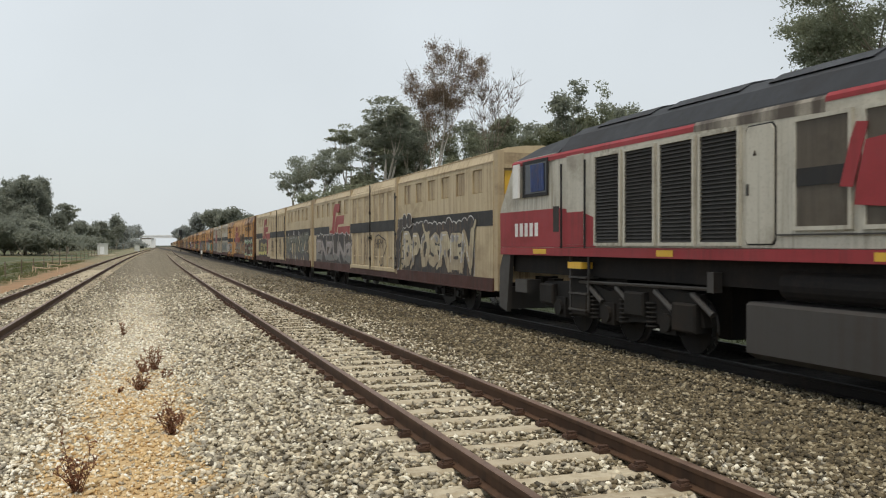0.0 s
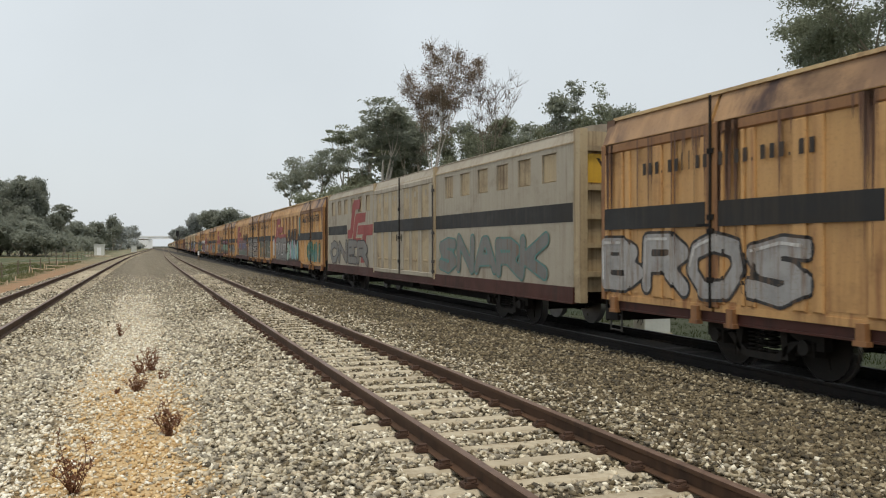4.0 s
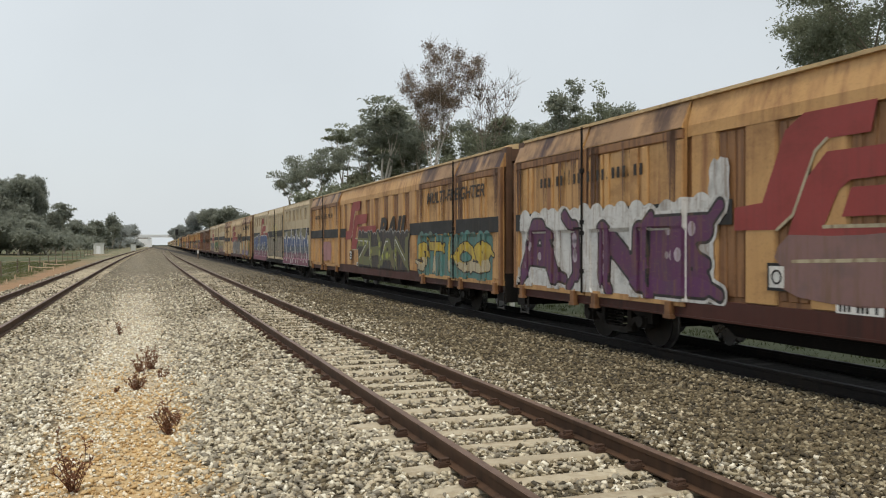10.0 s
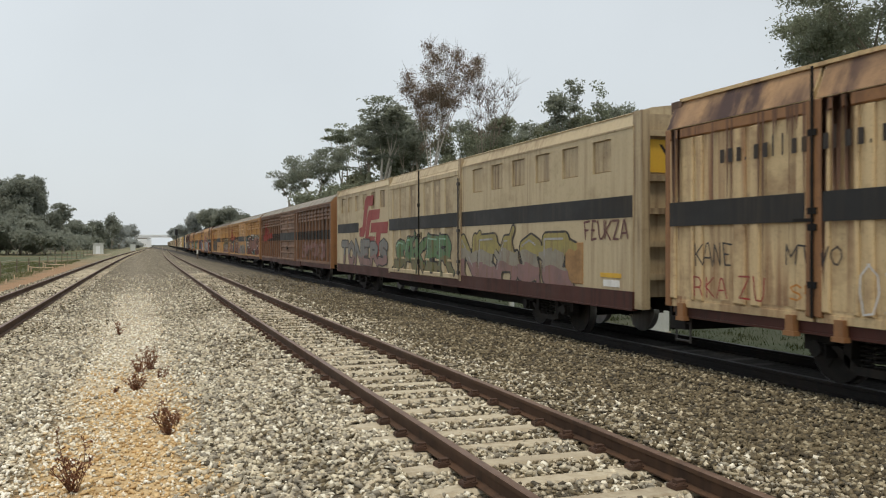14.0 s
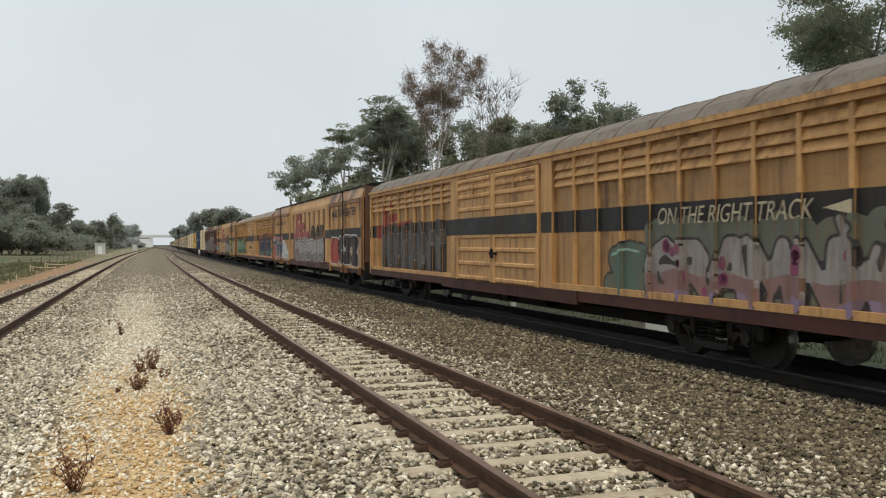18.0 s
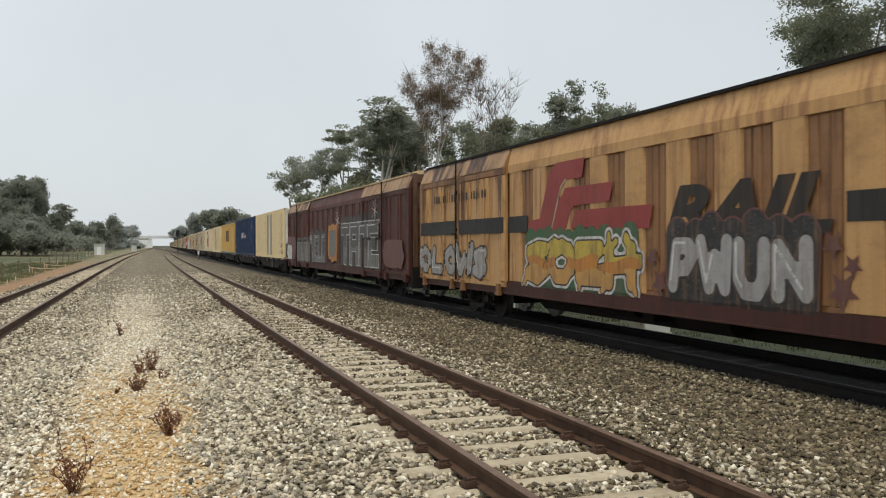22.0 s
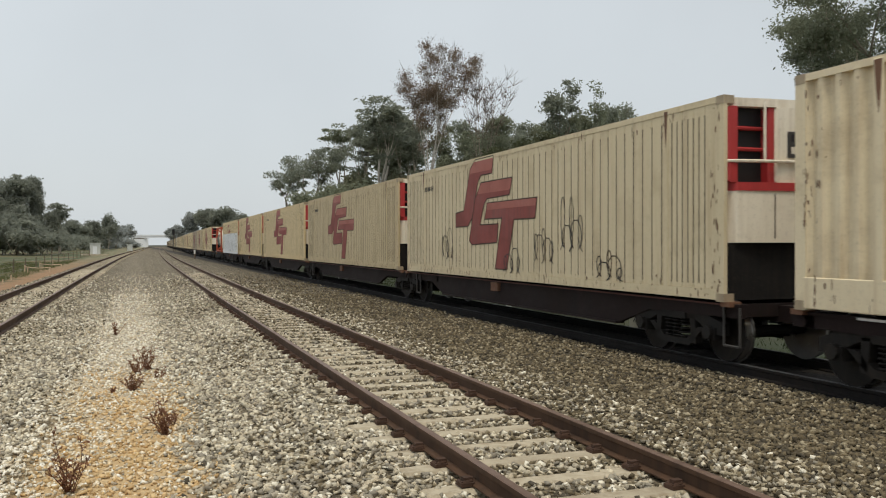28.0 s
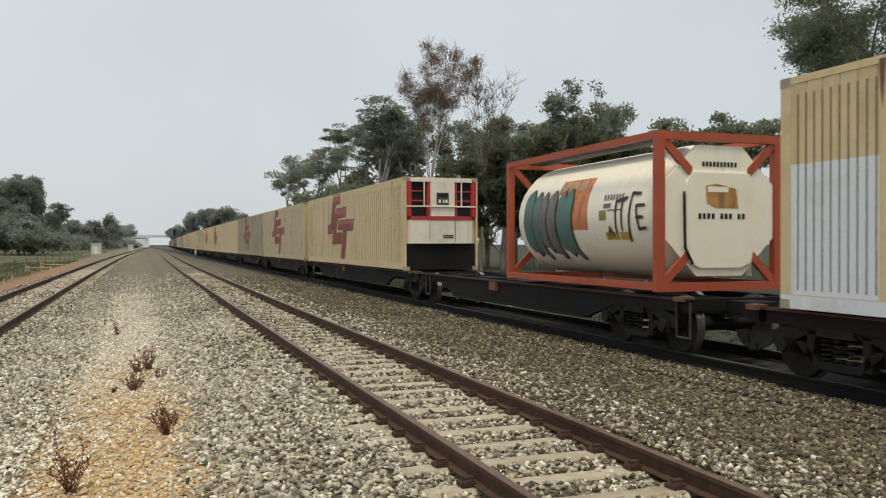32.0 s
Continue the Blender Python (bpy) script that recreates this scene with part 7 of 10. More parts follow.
        for x0, x1 in ((-1.13, -0.42), (-0.40, 0.34), (0.36, 1.13)):
            part("unit_panel", kept("unit_panel%.2f" % x0, lambda mb: mb.prism([(x0, 0.05), (x0 + 0.03, 0.01), (x1 - 0.03, 0.01), (x1, 0.05)], 1.01, 1.96, "z"), WHITE), WHITE, u)
            part("lower_grille", kept("lower_grille%.2f" % x0, lambda mb: mb.box(x0 + 0.04, x1 - 0.04, 0.0, 0.05, 0.10, 0.88), BLACK), BLACK, u, "black lower grille")
        part("unit_grille", kept("unit_grille", lambda mb: mb.box(-0.34, 1.12, 0.0, 0.05, 2.09, 2.82), BLACK), BLACK, u, "black upper grille")
        for k in range(4):
            part("unit_slat", kept("unit_slat%d" % k, lambda mb: mb.slab(-1.12, -0.38, 0.0, 0.05, 2.10 + 0.18 * k, 2.25 + 0.18 * k, 0.01), WHITE), WHITE, u)
        part("guard_rail", kept("guard_post", lambda mb: mb.box(-0.04, 0.04, -0.02, 0.0, 2.06, 2.84), WHITE), WHITE, u)
        part("oval_badge", kept("oval_badge", lambda mb: mb.torus((-0.8, 0.005, 1.8), (0, 1, 0), 0.17, 0.012, 20, 4), BLACK), BLACK, u)
    else:
        def rack(mb):
            for z in (z0 + 0.9, z0 + 1.9, z1 - 0.1):
                mb.box(-1.08, 1.08, -h + 0.01, -h + 0.06, z, z + 0.07)
            for x in (-0.5, 0.1, 0.6):
                mb.box(x - 0.035, x + 0.035, -h + 0.01, -h + 0.06, z0 + 0.1, z1 - 0.1)
        part("end_rack", kept("end_rack/" + key, rack, BLACK), BLACK, c, "black end rack")
    part("roof", kept("roof/" + key, lambda mb: [mb.box(-1.15, 1.15, -h + 0.1, h - 0.1, z1 - 0.03, z1 - 0.005)] + [mb.box(-1.1, 1.1, -h + 0.3 + k * 0.6, -h + 0.55 + k * 0.6, z1 - 0.006, z1 + 0.006) for k in range(int((L - 0.8) / 0.6))], skin), skin, c)
    return c


def _built(build):
    m = MB()
    build(m)
    return m


def spoked(mb):
    """A hand-brake wheel."""
    mb.torus((0, 0, 0), (1, 0, 0), 0.29, 0.028, 22, 6)
    for k in range(8):
        w = 2 * math.pi * k / 8
        mb.tube((0, 0, 0), (0, 0.29 * math.cos(w), 0.29 * math.sin(w)), 0.022, n=5)
    mb.tube((-0.03, 0, 0), (0.06, 0, 0), 0.06, n=10)


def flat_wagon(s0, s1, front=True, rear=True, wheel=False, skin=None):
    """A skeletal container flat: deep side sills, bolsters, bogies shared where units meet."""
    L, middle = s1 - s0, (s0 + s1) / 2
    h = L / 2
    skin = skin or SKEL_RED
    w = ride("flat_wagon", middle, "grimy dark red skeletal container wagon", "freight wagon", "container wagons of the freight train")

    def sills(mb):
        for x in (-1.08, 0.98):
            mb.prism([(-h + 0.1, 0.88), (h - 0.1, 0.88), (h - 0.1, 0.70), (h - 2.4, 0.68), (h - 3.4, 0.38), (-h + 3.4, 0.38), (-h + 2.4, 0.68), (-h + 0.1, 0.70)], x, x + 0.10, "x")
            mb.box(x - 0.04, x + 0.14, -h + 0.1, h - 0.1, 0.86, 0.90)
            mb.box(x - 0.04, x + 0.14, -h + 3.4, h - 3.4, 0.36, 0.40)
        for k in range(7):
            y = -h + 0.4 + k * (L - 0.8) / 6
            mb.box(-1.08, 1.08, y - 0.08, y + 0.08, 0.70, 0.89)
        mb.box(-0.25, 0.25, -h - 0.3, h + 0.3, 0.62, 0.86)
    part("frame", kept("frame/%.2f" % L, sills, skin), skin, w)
    if s0 < 563:
        for k in range(int((L - 2.4) / 2.3) + 1):
            part("lashing_rail", kept("lashing_rail", lambda mb: mb.box(-1.126, -1.12, -0.45, 0.45, 0.862, 0.892), WHITE), WHITE, w, "white dash on the sill").location.y = -h + 1.65 + k * 2.3
    else:
        part("lashing_rail", kept("lashing_line/%.2f" % L, lambda mb: mb.box(-1.126, -1.12, -h + 0.3, h - 0.3, 0.872, 0.896), BROWN), BROWN, w, "dull red line along the sill")
    for y in (-h + 0.3, h - 0.3):
        part("twist_lock", kept("twist_lock", lambda mb: mb.box(-1.2, -1.0, -0.1, 0.1, 0.86, 0.932), RUST), RUST, w).location.y = y
    part("brake_cylinder", kept("brake_cylinder/flat", lambda mb: mb.tube((-0.6, -0.9, 0.55), (-0.6, 0.5, 0.55), 0.17, n=12), UNDER), UNDER, w)
    if s0 < 700:
        part("valve_box", kept("valve_box/flat", lambda mb: mb.box(-0.8, -0.4, 1.0, 1.5, 0.4, 0.75), UNDER), UNDER, w)
        part("brake_rod", kept("brake_rod/%.2f" % L, lambda mb: mb.tube((-0.7, -h + 2, 0.6), (-0.7, h - 2, 0.6), 0.025, n=6), UNDER), UNDER, w)
    part("sill_box", kept("sill_box", lambda mb: mb.box(-1.16, -1.08, 0.6, 1.0, 0.66, 0.86), RUST), RUST, w, "rust-red box on the sill")
    if wheel:
        part("brake_wheel", kept("brake_wheel", spoked, PLATE), PLATE, w, "grey spoked hand-brake wheel").location = (-1.14, -h + 5.6, 0.55)
    if front:
        bogie(w, middle, -h + front)
        part("step_iron", kept("step_iron", lambda mb: [mb.tube((-1.1, 0, 0.3), (-1.1, 0, 0.85), 0.02, n=6), mb.tube((-1.1, 0.35, 0.3), (-1.1, 0.35, 0.85), 0.02, n=6), mb.tube((-1.1, 0, 0.3), (-1.1, 0.35, 0.3), 0.02, n=6)], PLATE), PLATE, w).location.y = -h + front - 1.6
    if rear:
        bogie(w, middle, h - rear)
    return w


def tank_container(s0, s1):
    """A cream tank in an orange-red frame."""
    L, middle = s1 - s0, (s0 + s1) / 2
    h = L / 2
    z0, z1 = 0.98, 3.57
    c = ride("tank_container", middle, "cream tank container in an orange-red steel frame", "tank container", "containers on the freight train")
    mb = MB()
    for y in (-h, h - 0.14):
        for x in (-1.219, 1.079):
            mb.box(x, x + 0.14, y, y + 0.14, z0, z1)
        mb.box(-1.08, 1.08, y, y + 0.12, z1 - 0.14, z1)
        mb.box(-1.08, 1.08, y, y + 0.12, z0, z0 + 0.14)
        for sx in (-1, 1):
            for a, b in (((sx * 1.1, z1 - 0.12), (sx * 0.45, z1 - 0.75)), ((sx * 1.1, z0 + 0.12), (sx * 0.45, z0 + 0.75))):
                (xa, za), (xb, zb) = a, b
                xb, zb = xa - sx * 0.55, za + (zb - za) * 0.85
                mb.add([(xa, y + 0.02, za - 0.09), (xa, y + 0.02, za + 0.09), (xb, y + 0.02, zb + 0.09), (xb, y + 0.02, zb - 0.09), (xa, y + 0.1, za - 0.09), (xa, y + 0.1, za + 0.09), (xb, y + 0.1, zb + 0.09), (xb, y + 0.1, zb - 0.09)],
                       [(0, 1, 2, 3), (7, 6, 5, 4), (0, 4, 5, 1), (1, 5, 6, 2), (2, 6, 7, 3), (3, 7, 4, 0)])
    for x in (-1.219, 1.119):
        mb.box(x, x + 0.1, -h + 0.14, h - 0.14, z1 - 0.11, z1)
        mb.box(x, x + 0.1, -h + 0.14, h - 0.14, z0 + 0.02, z0 + 0.14)
    part("frame", mb, TANK_RED, c, "orange-red corner frame")
    mb = MB()
    prof = [(0.0, -h + 0.10), (0.55, -h + 0.13), (0.9, -h + 0.22), (1.08, -h + 0.36), (1.14, -h + 0.55), (1.14, h - 0.55), (1.08, h - 0.36), (0.9, h - 0.22), (0.55, h - 0.13), (0.0, h - 0.10)]
    n, zc = 36, (z0 + z1) / 2 + 0.02
    vs = [(r * math.cos(2 * math.pi * k / n), y, zc + r * math.sin(2 * math.pi * k / n)) for r, y in prof for k in range(n)]
    mb.add(vs, [(j * n + k, j * n + (k + 1) % n, (j + 1) * n + (k + 1) % n, (j + 1) * n + k) for j in range(len(prof) - 1) for k in range(n)])
    part("tank", mb, TANK_CREAM, c, "cream-coloured insulated barrel", True)
    oc = [(math.cos(math.radians(22.5 + 45 * k)) * 1.16, zc + math.sin(math.radians(22.5 + 45 * k)) * 1.16) for k in range(8)]
    part("end_shield", MB().prism(oc, -h + 0.05, -h + 0.10), TANK_CREAM, c, "cream octagonal end plate")
    part("end_cover", MB().prism([(-0.60, 1.45), (-0.66, 1.75), (-0.66, 2.75), (-0.56, 2.92), (0.56, 2.92), (0.66, 2.75), (0.66, 1.75), (0.60, 1.45), (0.4, 1.36), (-0.4, 1.36)], -h + 0.01, -h + 0.05), TANK_CREAM, c)
    part("end_hose", MB().tube((-0.72, -h + 0.0, 2.6), (-0.70, -h + 0.0, 1.7), 0.022, n=6).tube((-0.70, -h + 0.0, 1.7), (-0.55, -h + 0.0, 1.42), 0.022, n=6), BLACK, c)
    part("orange_badge", MB().prism([(-0.28, 2.42), (-0.30, 2.70), (-0.1, 2.74), (0.3, 2.66), (0.34, 2.34), (-0.1, 2.34)], -h + 0.004, -h + 0.01), paint("apricot"), c, "faded orange badge")
    part("badge_mark", MB().prism([(-0.26, 2.6), (0.14, 2.6), (0.14, 2.69), (-0.26, 2.69)], -h + 0.001, -h + 0.004), TANK_CREAM, c)
    mb = MB()
    for k in range(11):
        if k not in (4, 8):
            mb.box(-0.44 + k * 0.085, -0.44 + k * 0.085 + 0.055, -h + 0.004, -h + 0.008, 2.16, 2.25)
    for k in range(10):
        mb.box(-0.34 + k * 0.07, -0.34 + k * 0.07 + 0.045, -h + 0.042, -h + 0.048, 3.02, 3.10)
    part("painted_writing", mb, BLACK, c)

    def wrapped(y0, y1, a0, a1, col, lift=0.006, name="painted_panel"):
        m = MB()
        k = 8
        for i in range(k):
            w0, w1 = radians(a0 + (a1 - a0) * i / k), radians(a0 + (a1 - a0) * (i + 1) / k)
            r = 1.14 + lift
            m.add([(-r * math.cos(w0), y0, zc + r * math.sin(w0)), (-r * math.cos(w0), y1, zc + r * math.sin(w0)), (-r * math.cos(w1), y1, zc + r * math.sin(w1)), (-r * math.cos(w1), y0, zc + r * math.sin(w1))], [(0, 1, 2, 3)])
        part(name, m, paint(col), c)
    wrapped(0.75, -0.55, 22, 38, "salmon")
    wrapped(0.1, -0.55, -14, 22, "salmon", 0.0062)
    for y in (0.55, 0.2, -0.2):
        wrapped(y + 0.12, y - 0.12, 25, 35, "cream", 0.009)
    round_ = (lambda y, z: -np.sqrt(np.maximum(0.2, 1.146 ** 2 - (z - zc) ** 2))), ()
    for i, (y, z_lo, z_hi, w) in enumerate(((2.0, 1.78, 2.66, 0.19), (1.62, 1.7, 2.62, 0.15), (1.3, 1.84, 2.6, 0.15), (0.92, 1.74, 2.6, 0.18), (0.5, 1.78, 2.58, 0.15), (0.2, 1.72, 2.6, 0.15))):
        far = brush([[(y + 0.03, z_lo), (y + 0.02, (z_lo + z_hi) / 2 - 0.1), (y - 0.03, z_hi)]], w, False, (((y, z_lo), (y - 0.1, z_lo - 0.2)), ((y, z_hi), (y - 0.06, z_hi + 0.14))))
        edge = coated(c, "sprayed_edge", far, 0.022, y - 0.45, y + 0.45, z_lo - 0.4, z_hi + 0.4, round_, 0.010 + 0.001 * i, paint("black"), 0.04)
        coated(edge, "sprayed_filling", far, 0.0, y - 0.45, y + 0.45, z_lo - 0.4, z_hi + 0.4, round_, 0.017 + 0.001 * i, paint("grey" if i in (2, 3) else "teal"), 0.04)
    for i, st in enumerate(([(-1.55, 1.95), (-1.6, 2.5), (-1.95, 2.55), (-1.8, 2.5), (-1.75, 2.0)], [(-1.95, 1.8), (-2.1, 2.62), (-2.35, 2.6)], [(-2.3, 2.0), (-2.25, 2.4), (-2.5, 2.4)], [(-2.25, 2.2), (-2.45, 2.2)], [(-1.3, 1.9), (-1.35, 2.05), (-1.45, 1.9)], [(-2.3, 2.0), (-2.5, 2.02)])):
        coated(c, "sprayed_edge", brush([st], 0.028), 0.0, -2.56, -1.2, 1.7, 2.75, round_, 0.008 + 0.0008 * i, paint("black"), 0.03)
    wrapped(-1.15, -1.6, -24, -17, "yellow")
    wrapped(-1.65, -2.0, -24, -17, "yellow")
    wrapped(-1.0, -1.25, -6, 3, "ochre")
    for k in range(7):
        wrapped(-1.15 - 0.1 * k, -1.21 - 0.1 * k, 12, 17, "grey")
    wrapped(-1.15, -1.4, 5, 9, "grey")
    wrapped(-1.3, -1.75, 2, 3.4, "grey")
    part("walkway", MB().box(-0.75, -0.35, -h + 0.2, h - 0.2, z1 - 0.06, z1 - 0.03), PLATE, c)
    return c


# ---- locomotive ----
LOCO_GREY = weathered("loco_grey_white", (0.49, 0.465, 0.395), (0.19, 0.165, 0.12), 0.85, 1.3)
LOCO_SOOT = weathered("sooty_grey_paint", (0.33, 0.30, 0.245), (0.07, 0.055, 0.042), 1.0, 0.4, scorch=True)
SLAT = weathered("brown_grey_slat_paint", (0.15, 0.13, 0.105), (0.05, 0.042, 0.035), 0.7)
LOCO_RED = weathered("loco_red", (0.28, 0.022, 0.028), (0.12, 0.02, 0.02), 0.5)
LOCO_ROOF = weathered("loco_dark_roof", (0.026, 0.028, 0.033), (0.018, 0.018, 0.018), 0.6)
GRILLE = weathered("dark_grille", (0.035, 0.033, 0.03), (0.015, 0.014, 0.013), 0.6)
GLASS = weathered("dark_cab_glass", (0.015, 0.02, 0.03), (0.03, 0.03, 0.03), 0.2, rough=0.08)


def locomotive(s0, s1):
    L, middle = s1 - s0, (s0 + s1) / 2
    h = L / 2
    v = ride("locomotive", middle, "red, grey and black diesel locomotive with long side grilles", "locomotive")
    x0 = -1.40
    e = h                      # the cab nearest the vans
    part("body", MB().box(-1.36, 1.40, -h + 3.0, e - 3.0, 1.55, 3.5), LOCO_GREY, v)
    for s, name in ((1, "cab"), (-1, "cab")):
        mb = MB()
        mb.add([(x0, s * (e - 3.0), 1.55), (x0, s * (e - 0.35), 1.55), (x0, s * (e - 0.30), 2.5), (x0 + 0.05, s * (e - 1.0), 3.56), (x0 + 0.03, s * (e - 3.0), 3.56),
                (-x0, s * (e - 3.0), 1.55), (-x0, s * (e - 0.35), 1.55), (-x0, s * (e - 0.30), 2.5), (-x0 - 0.05, s * (e - 1.0), 3.56), (-x0 - 0.03, s * (e - 3.0), 3.56)],
               [(0, 1, 2, 3, 4), (9, 8, 7, 6, 5), (1, 6, 7, 2), (2, 7, 8, 3), (3, 8, 9, 4), (0, 5, 6, 1)])
        part(name, mb, LOCO_GREY, v)
        part("cab_roof", MB().add([(-1.36, s * (e - 3.1), 3.55), (-0.95, s * (e - 3.1), 3.93), (0.95, s * (e - 3.1), 3.93), (1.36, s * (e - 3.1), 3.55), (-1.36, s * (e - 0.95), 3.54), (-0.9, s * (e - 1.3), 3.84), (0.9, s * (e - 1.3), 3.84), (1.36, s * (e - 0.95), 3.54)],
                                  [(0, 1, 5, 4), (1, 2, 6, 5), (2, 3, 7, 6), (0, 3, 2, 1), (4, 5, 6, 7)]), LOCO_ROOF, v)
        part("windscreen", MB().add([(-1.1, s * (e - 0.40), 2.62), (1.1, s * (e - 0.40), 2.62), (1.05, s * (e - 0.84), 3.36), (-1.05, s * (e - 0.84), 3.36)], [(0, 1, 2, 3)]), GLASS, v)
    # side skin: grey with red bands
    part("side_skin", MB().box(x0, -1.36, -h + 3.0, e - 3.02, 1.70, 3.48), LOCO_GREY, v)
    part("red_sole_bar", MB().box(x0 - 0.02, -1.3, -h + 0.3, e - 0.36, 1.53, 1.69), LOCO_RED, v, "red sole bar")
    part("red_cab_band", MB().prism([(e - 4.68, 1.70), (e - 0.34, 1.70), (e - 0.30, 2.46), (e - 3.2, 2.46), (e - 4.0, 2.40), (e - 4.68, 2.22)], x0 - 0.008, x0 - 0.002, "x"), LOCO_RED, v, "red band round the cab")
    for y0, y1, low_ in ((e - 7.6, e - 0.98, 3.405), (-h + 1.6, e - 10.2, 3.42)):
        part("red_eaves_band", MB().add([(x0 - 0.006, y0, low_), (x0 - 0.006, y1, low_ + 0.02), (x0 - 0.006, y1, 3.50), (x0 - 0.006, y0, 3.48), (x0 + 0.03, y1 - 0.02, 3.55), (x0 + 0.03, y0, 3.53)], [(0, 1, 2, 3), (3, 2, 4, 5)]), LOCO_RED, v)
    part("sooty_eaves", MB().add([(x0 - 0.004, e - 10.2, 3.32), (x0 - 0.004, e - 7.6, 3.40), (x0 - 0.004, e - 7.6, 3.49), (x0 - 0.004, e - 10.2, 3.48), (x0 + 0.03, e - 7.6, 3.54), (x0 + 0.03, e - 10.2, 3.53)], [(0, 1, 2, 3), (3, 2, 4, 5)]), LOCO_SOOT, v, "soot-stained paint below the roof")
    part("roof", MB().prism([(-1.36, 3.50), (-1.34, 3.56), (-1.1, 3.86), (-0.8, 4.04), (-0.4, 4.13), (0, 4.16), (0.4, 4.13), (0.8, 4.04), (1.1, 3.86), (1.34, 3.56), (1.36, 3.50)], -h + 3.2, e - 3.15), LOCO_ROOF, v, "dark grey curved roof")
    for k, y in enumerate((e - 4.9, e - 7.2, e - 9.6)):
        part("roof_hatch", MB().prism([(-1.0, 3.95), (-0.75, 4.09), (-0.4, 4.16), (0.4, 4.16), (0.75, 4.09), (1.0, 3.95)], y - 0.9, y + 0.9), LOCO_ROOF, v)
    win = part("cab_window", MB().slab(x0 - 0.012, x0, e - 2.70, e - 1.62, 2.80, 3.44, 0.01), GLASS, v, "dark cab side window with a curtain")
    part("window_frame", MB().box(x0 - 0.02, x0, e - 2.76, e - 2.69, 2.74, 3.50).box(x0 - 0.02, x0, e - 1.63, e - 1.56, 2.74, 3.50).box(x0 - 0.02, x0, e - 2.69, e - 1.63, 3.43, 3.50).box(x0 - 0.02, x0, e - 2.69, e - 1.63, 2.74, 2.81), BLACK, win)
    mb = MB()
    for k in range(6):
        mb.tube((x0 - 0.018, e - 2.55 + k * 0.10, 2.84), (x0 - 0.018, e - 2.53 + k * 0.10, 3.40), 0.035, n=6)
    part("curtain", mb, paint("blue"), win, "faded blue curtain")
    part("wind_deflector", MB().box(x0 - 0.10, x0 - 0.05, e - 1.50, e - 1.22, 2.74, 3.46), WHITE, v, "white wind deflector")
    d = part("cab_door", MB().slab(x0 - 0.012, x0, e - 4.25, e - 3.56, 1.74, 3.44, 0.012), LOCO_GREY, v, "grey and red cab door")
    part("door_paint", MB().box(x0 - 0.016, x0 - 0.0125, e - 4.24, e - 3.57, 1.75, 2.36), LOCO_RED, d)
    for y in (e - 4.36, e - 3.42):
        part("handrail", MB().tube((x0 - 0.05, y, 1.68), (x0 - 0.05, y, 3.3), 0.02, n=6), BLACK, v)
    part("vent", MB().box(x0 - 0.014, x0, e - 3.25, e - 3.0, 2.0, 2.5), GRILLE, v)

    def louvres(y0, y1, z0, z1, upright=False):
        g = part("grille", MB().box(x0 - 0.012, x0, y0, y1, z0, z1), BLACK, v, "black side grille")
        mb = MB()
        n = 26 if not upright else 24
        for k in range(n):
            if upright:
                y = y0 + (y1 - y0) * (k + 0.5) / n
                mb.box(x0 - 0.035, x0 - 0.012, y - 0.008, y + 0.008, z0, z1)
            else:
                z = z0 + (z1 - z0) * (k + 0.5) / n
                mb.add([(x0 - 0.045, y0, z - 0.022), (x0 - 0.045, y1, z - 0.022), (x0 - 0.012, y1, z + 0.02), (x0 - 0.012, y0, z + 0.02)], [(0, 1, 2, 3)])
        part("grille_blades", mb, SLAT if upright else GRILLE, g)
        part("grille_frame", MB().box(x0 - 0.05, x0, y0 - 0.05, y0, z0 - 0.05, z1 + 0.05).box(x0 - 0.05, x0, y1, y1 + 0.05, z0 - 0.05, z1 + 0.05).box(x0 - 0.05, x0, y0, y1, z1, z1 + 0.05).box(x0 - 0.05, x0, y0, y1, z0 - 0.05, z0), LOCO_GREY, g)
    for a, b in ((4.73, 5.54), (5.74, 6.57), (6.78, 7.61), (7.81, 8.63)):
        louvres(e - b, e - a, 1.78, 3.30)
    y = e - 8.72
    part("engine_door", MB().prism([(y - 0.58, 1.76), (y - 0.62, 1.82), (y - 0.62, 3.24), (y - 0.56, 3.31), (y - 0.13, 3.31), (y - 0.07, 3.24), (y - 0.07, 1.82), (y - 0.11, 1.76)], x0 - 0.03, x0, "x"), LOCO_GREY, v, "grey engine-room door")
    part("door_seal", MB().prism([(y - 0.60, 1.74), (y - 0.64, 1.80), (y - 0.64, 3.26), (y - 0.58, 3.33), (y - 0.11, 3.33), (y - 0.05, 3.26), (y - 0.05, 1.80), (y - 0.09, 1.74)], x0 - 0.012, x0, "x"), BLACK, v)
    part("door_handle", MB().box(x0 - 0.05, x0 - 0.03, y - 0.14, y - 0.10, 2.4, 2.55), PLATE, v)
    for k in range(4):
        louvres(e - 10.59 - k * 1.1, e - 9.75 - k * 1.1, 1.97, 3.26, True)
    z = e - 10.7
    for q, pts in enumerate(([(z + 0.22, 2.42), (z + 0.02, 2.40), (z - 0.20, 3.12), (z - 0.02, 3.14), (z + 0.06, 2.95)], [(z + 0.0, 2.2), (z - 0.5, 2.16), (z - 0.5, 2.95), (z - 0.16, 2.92), (z - 0.02, 2.4)], [(z - 2.6, 2.3), (z - 0.55, 2.3), (z - 0.55, 2.62), (z - 2.6, 2.62)])):
        part("emblem_stroke", MB().prism(pts, x0 - 0.06, x0 - 0.054, "x"), LOCO_RED, v, "red painted stroke")
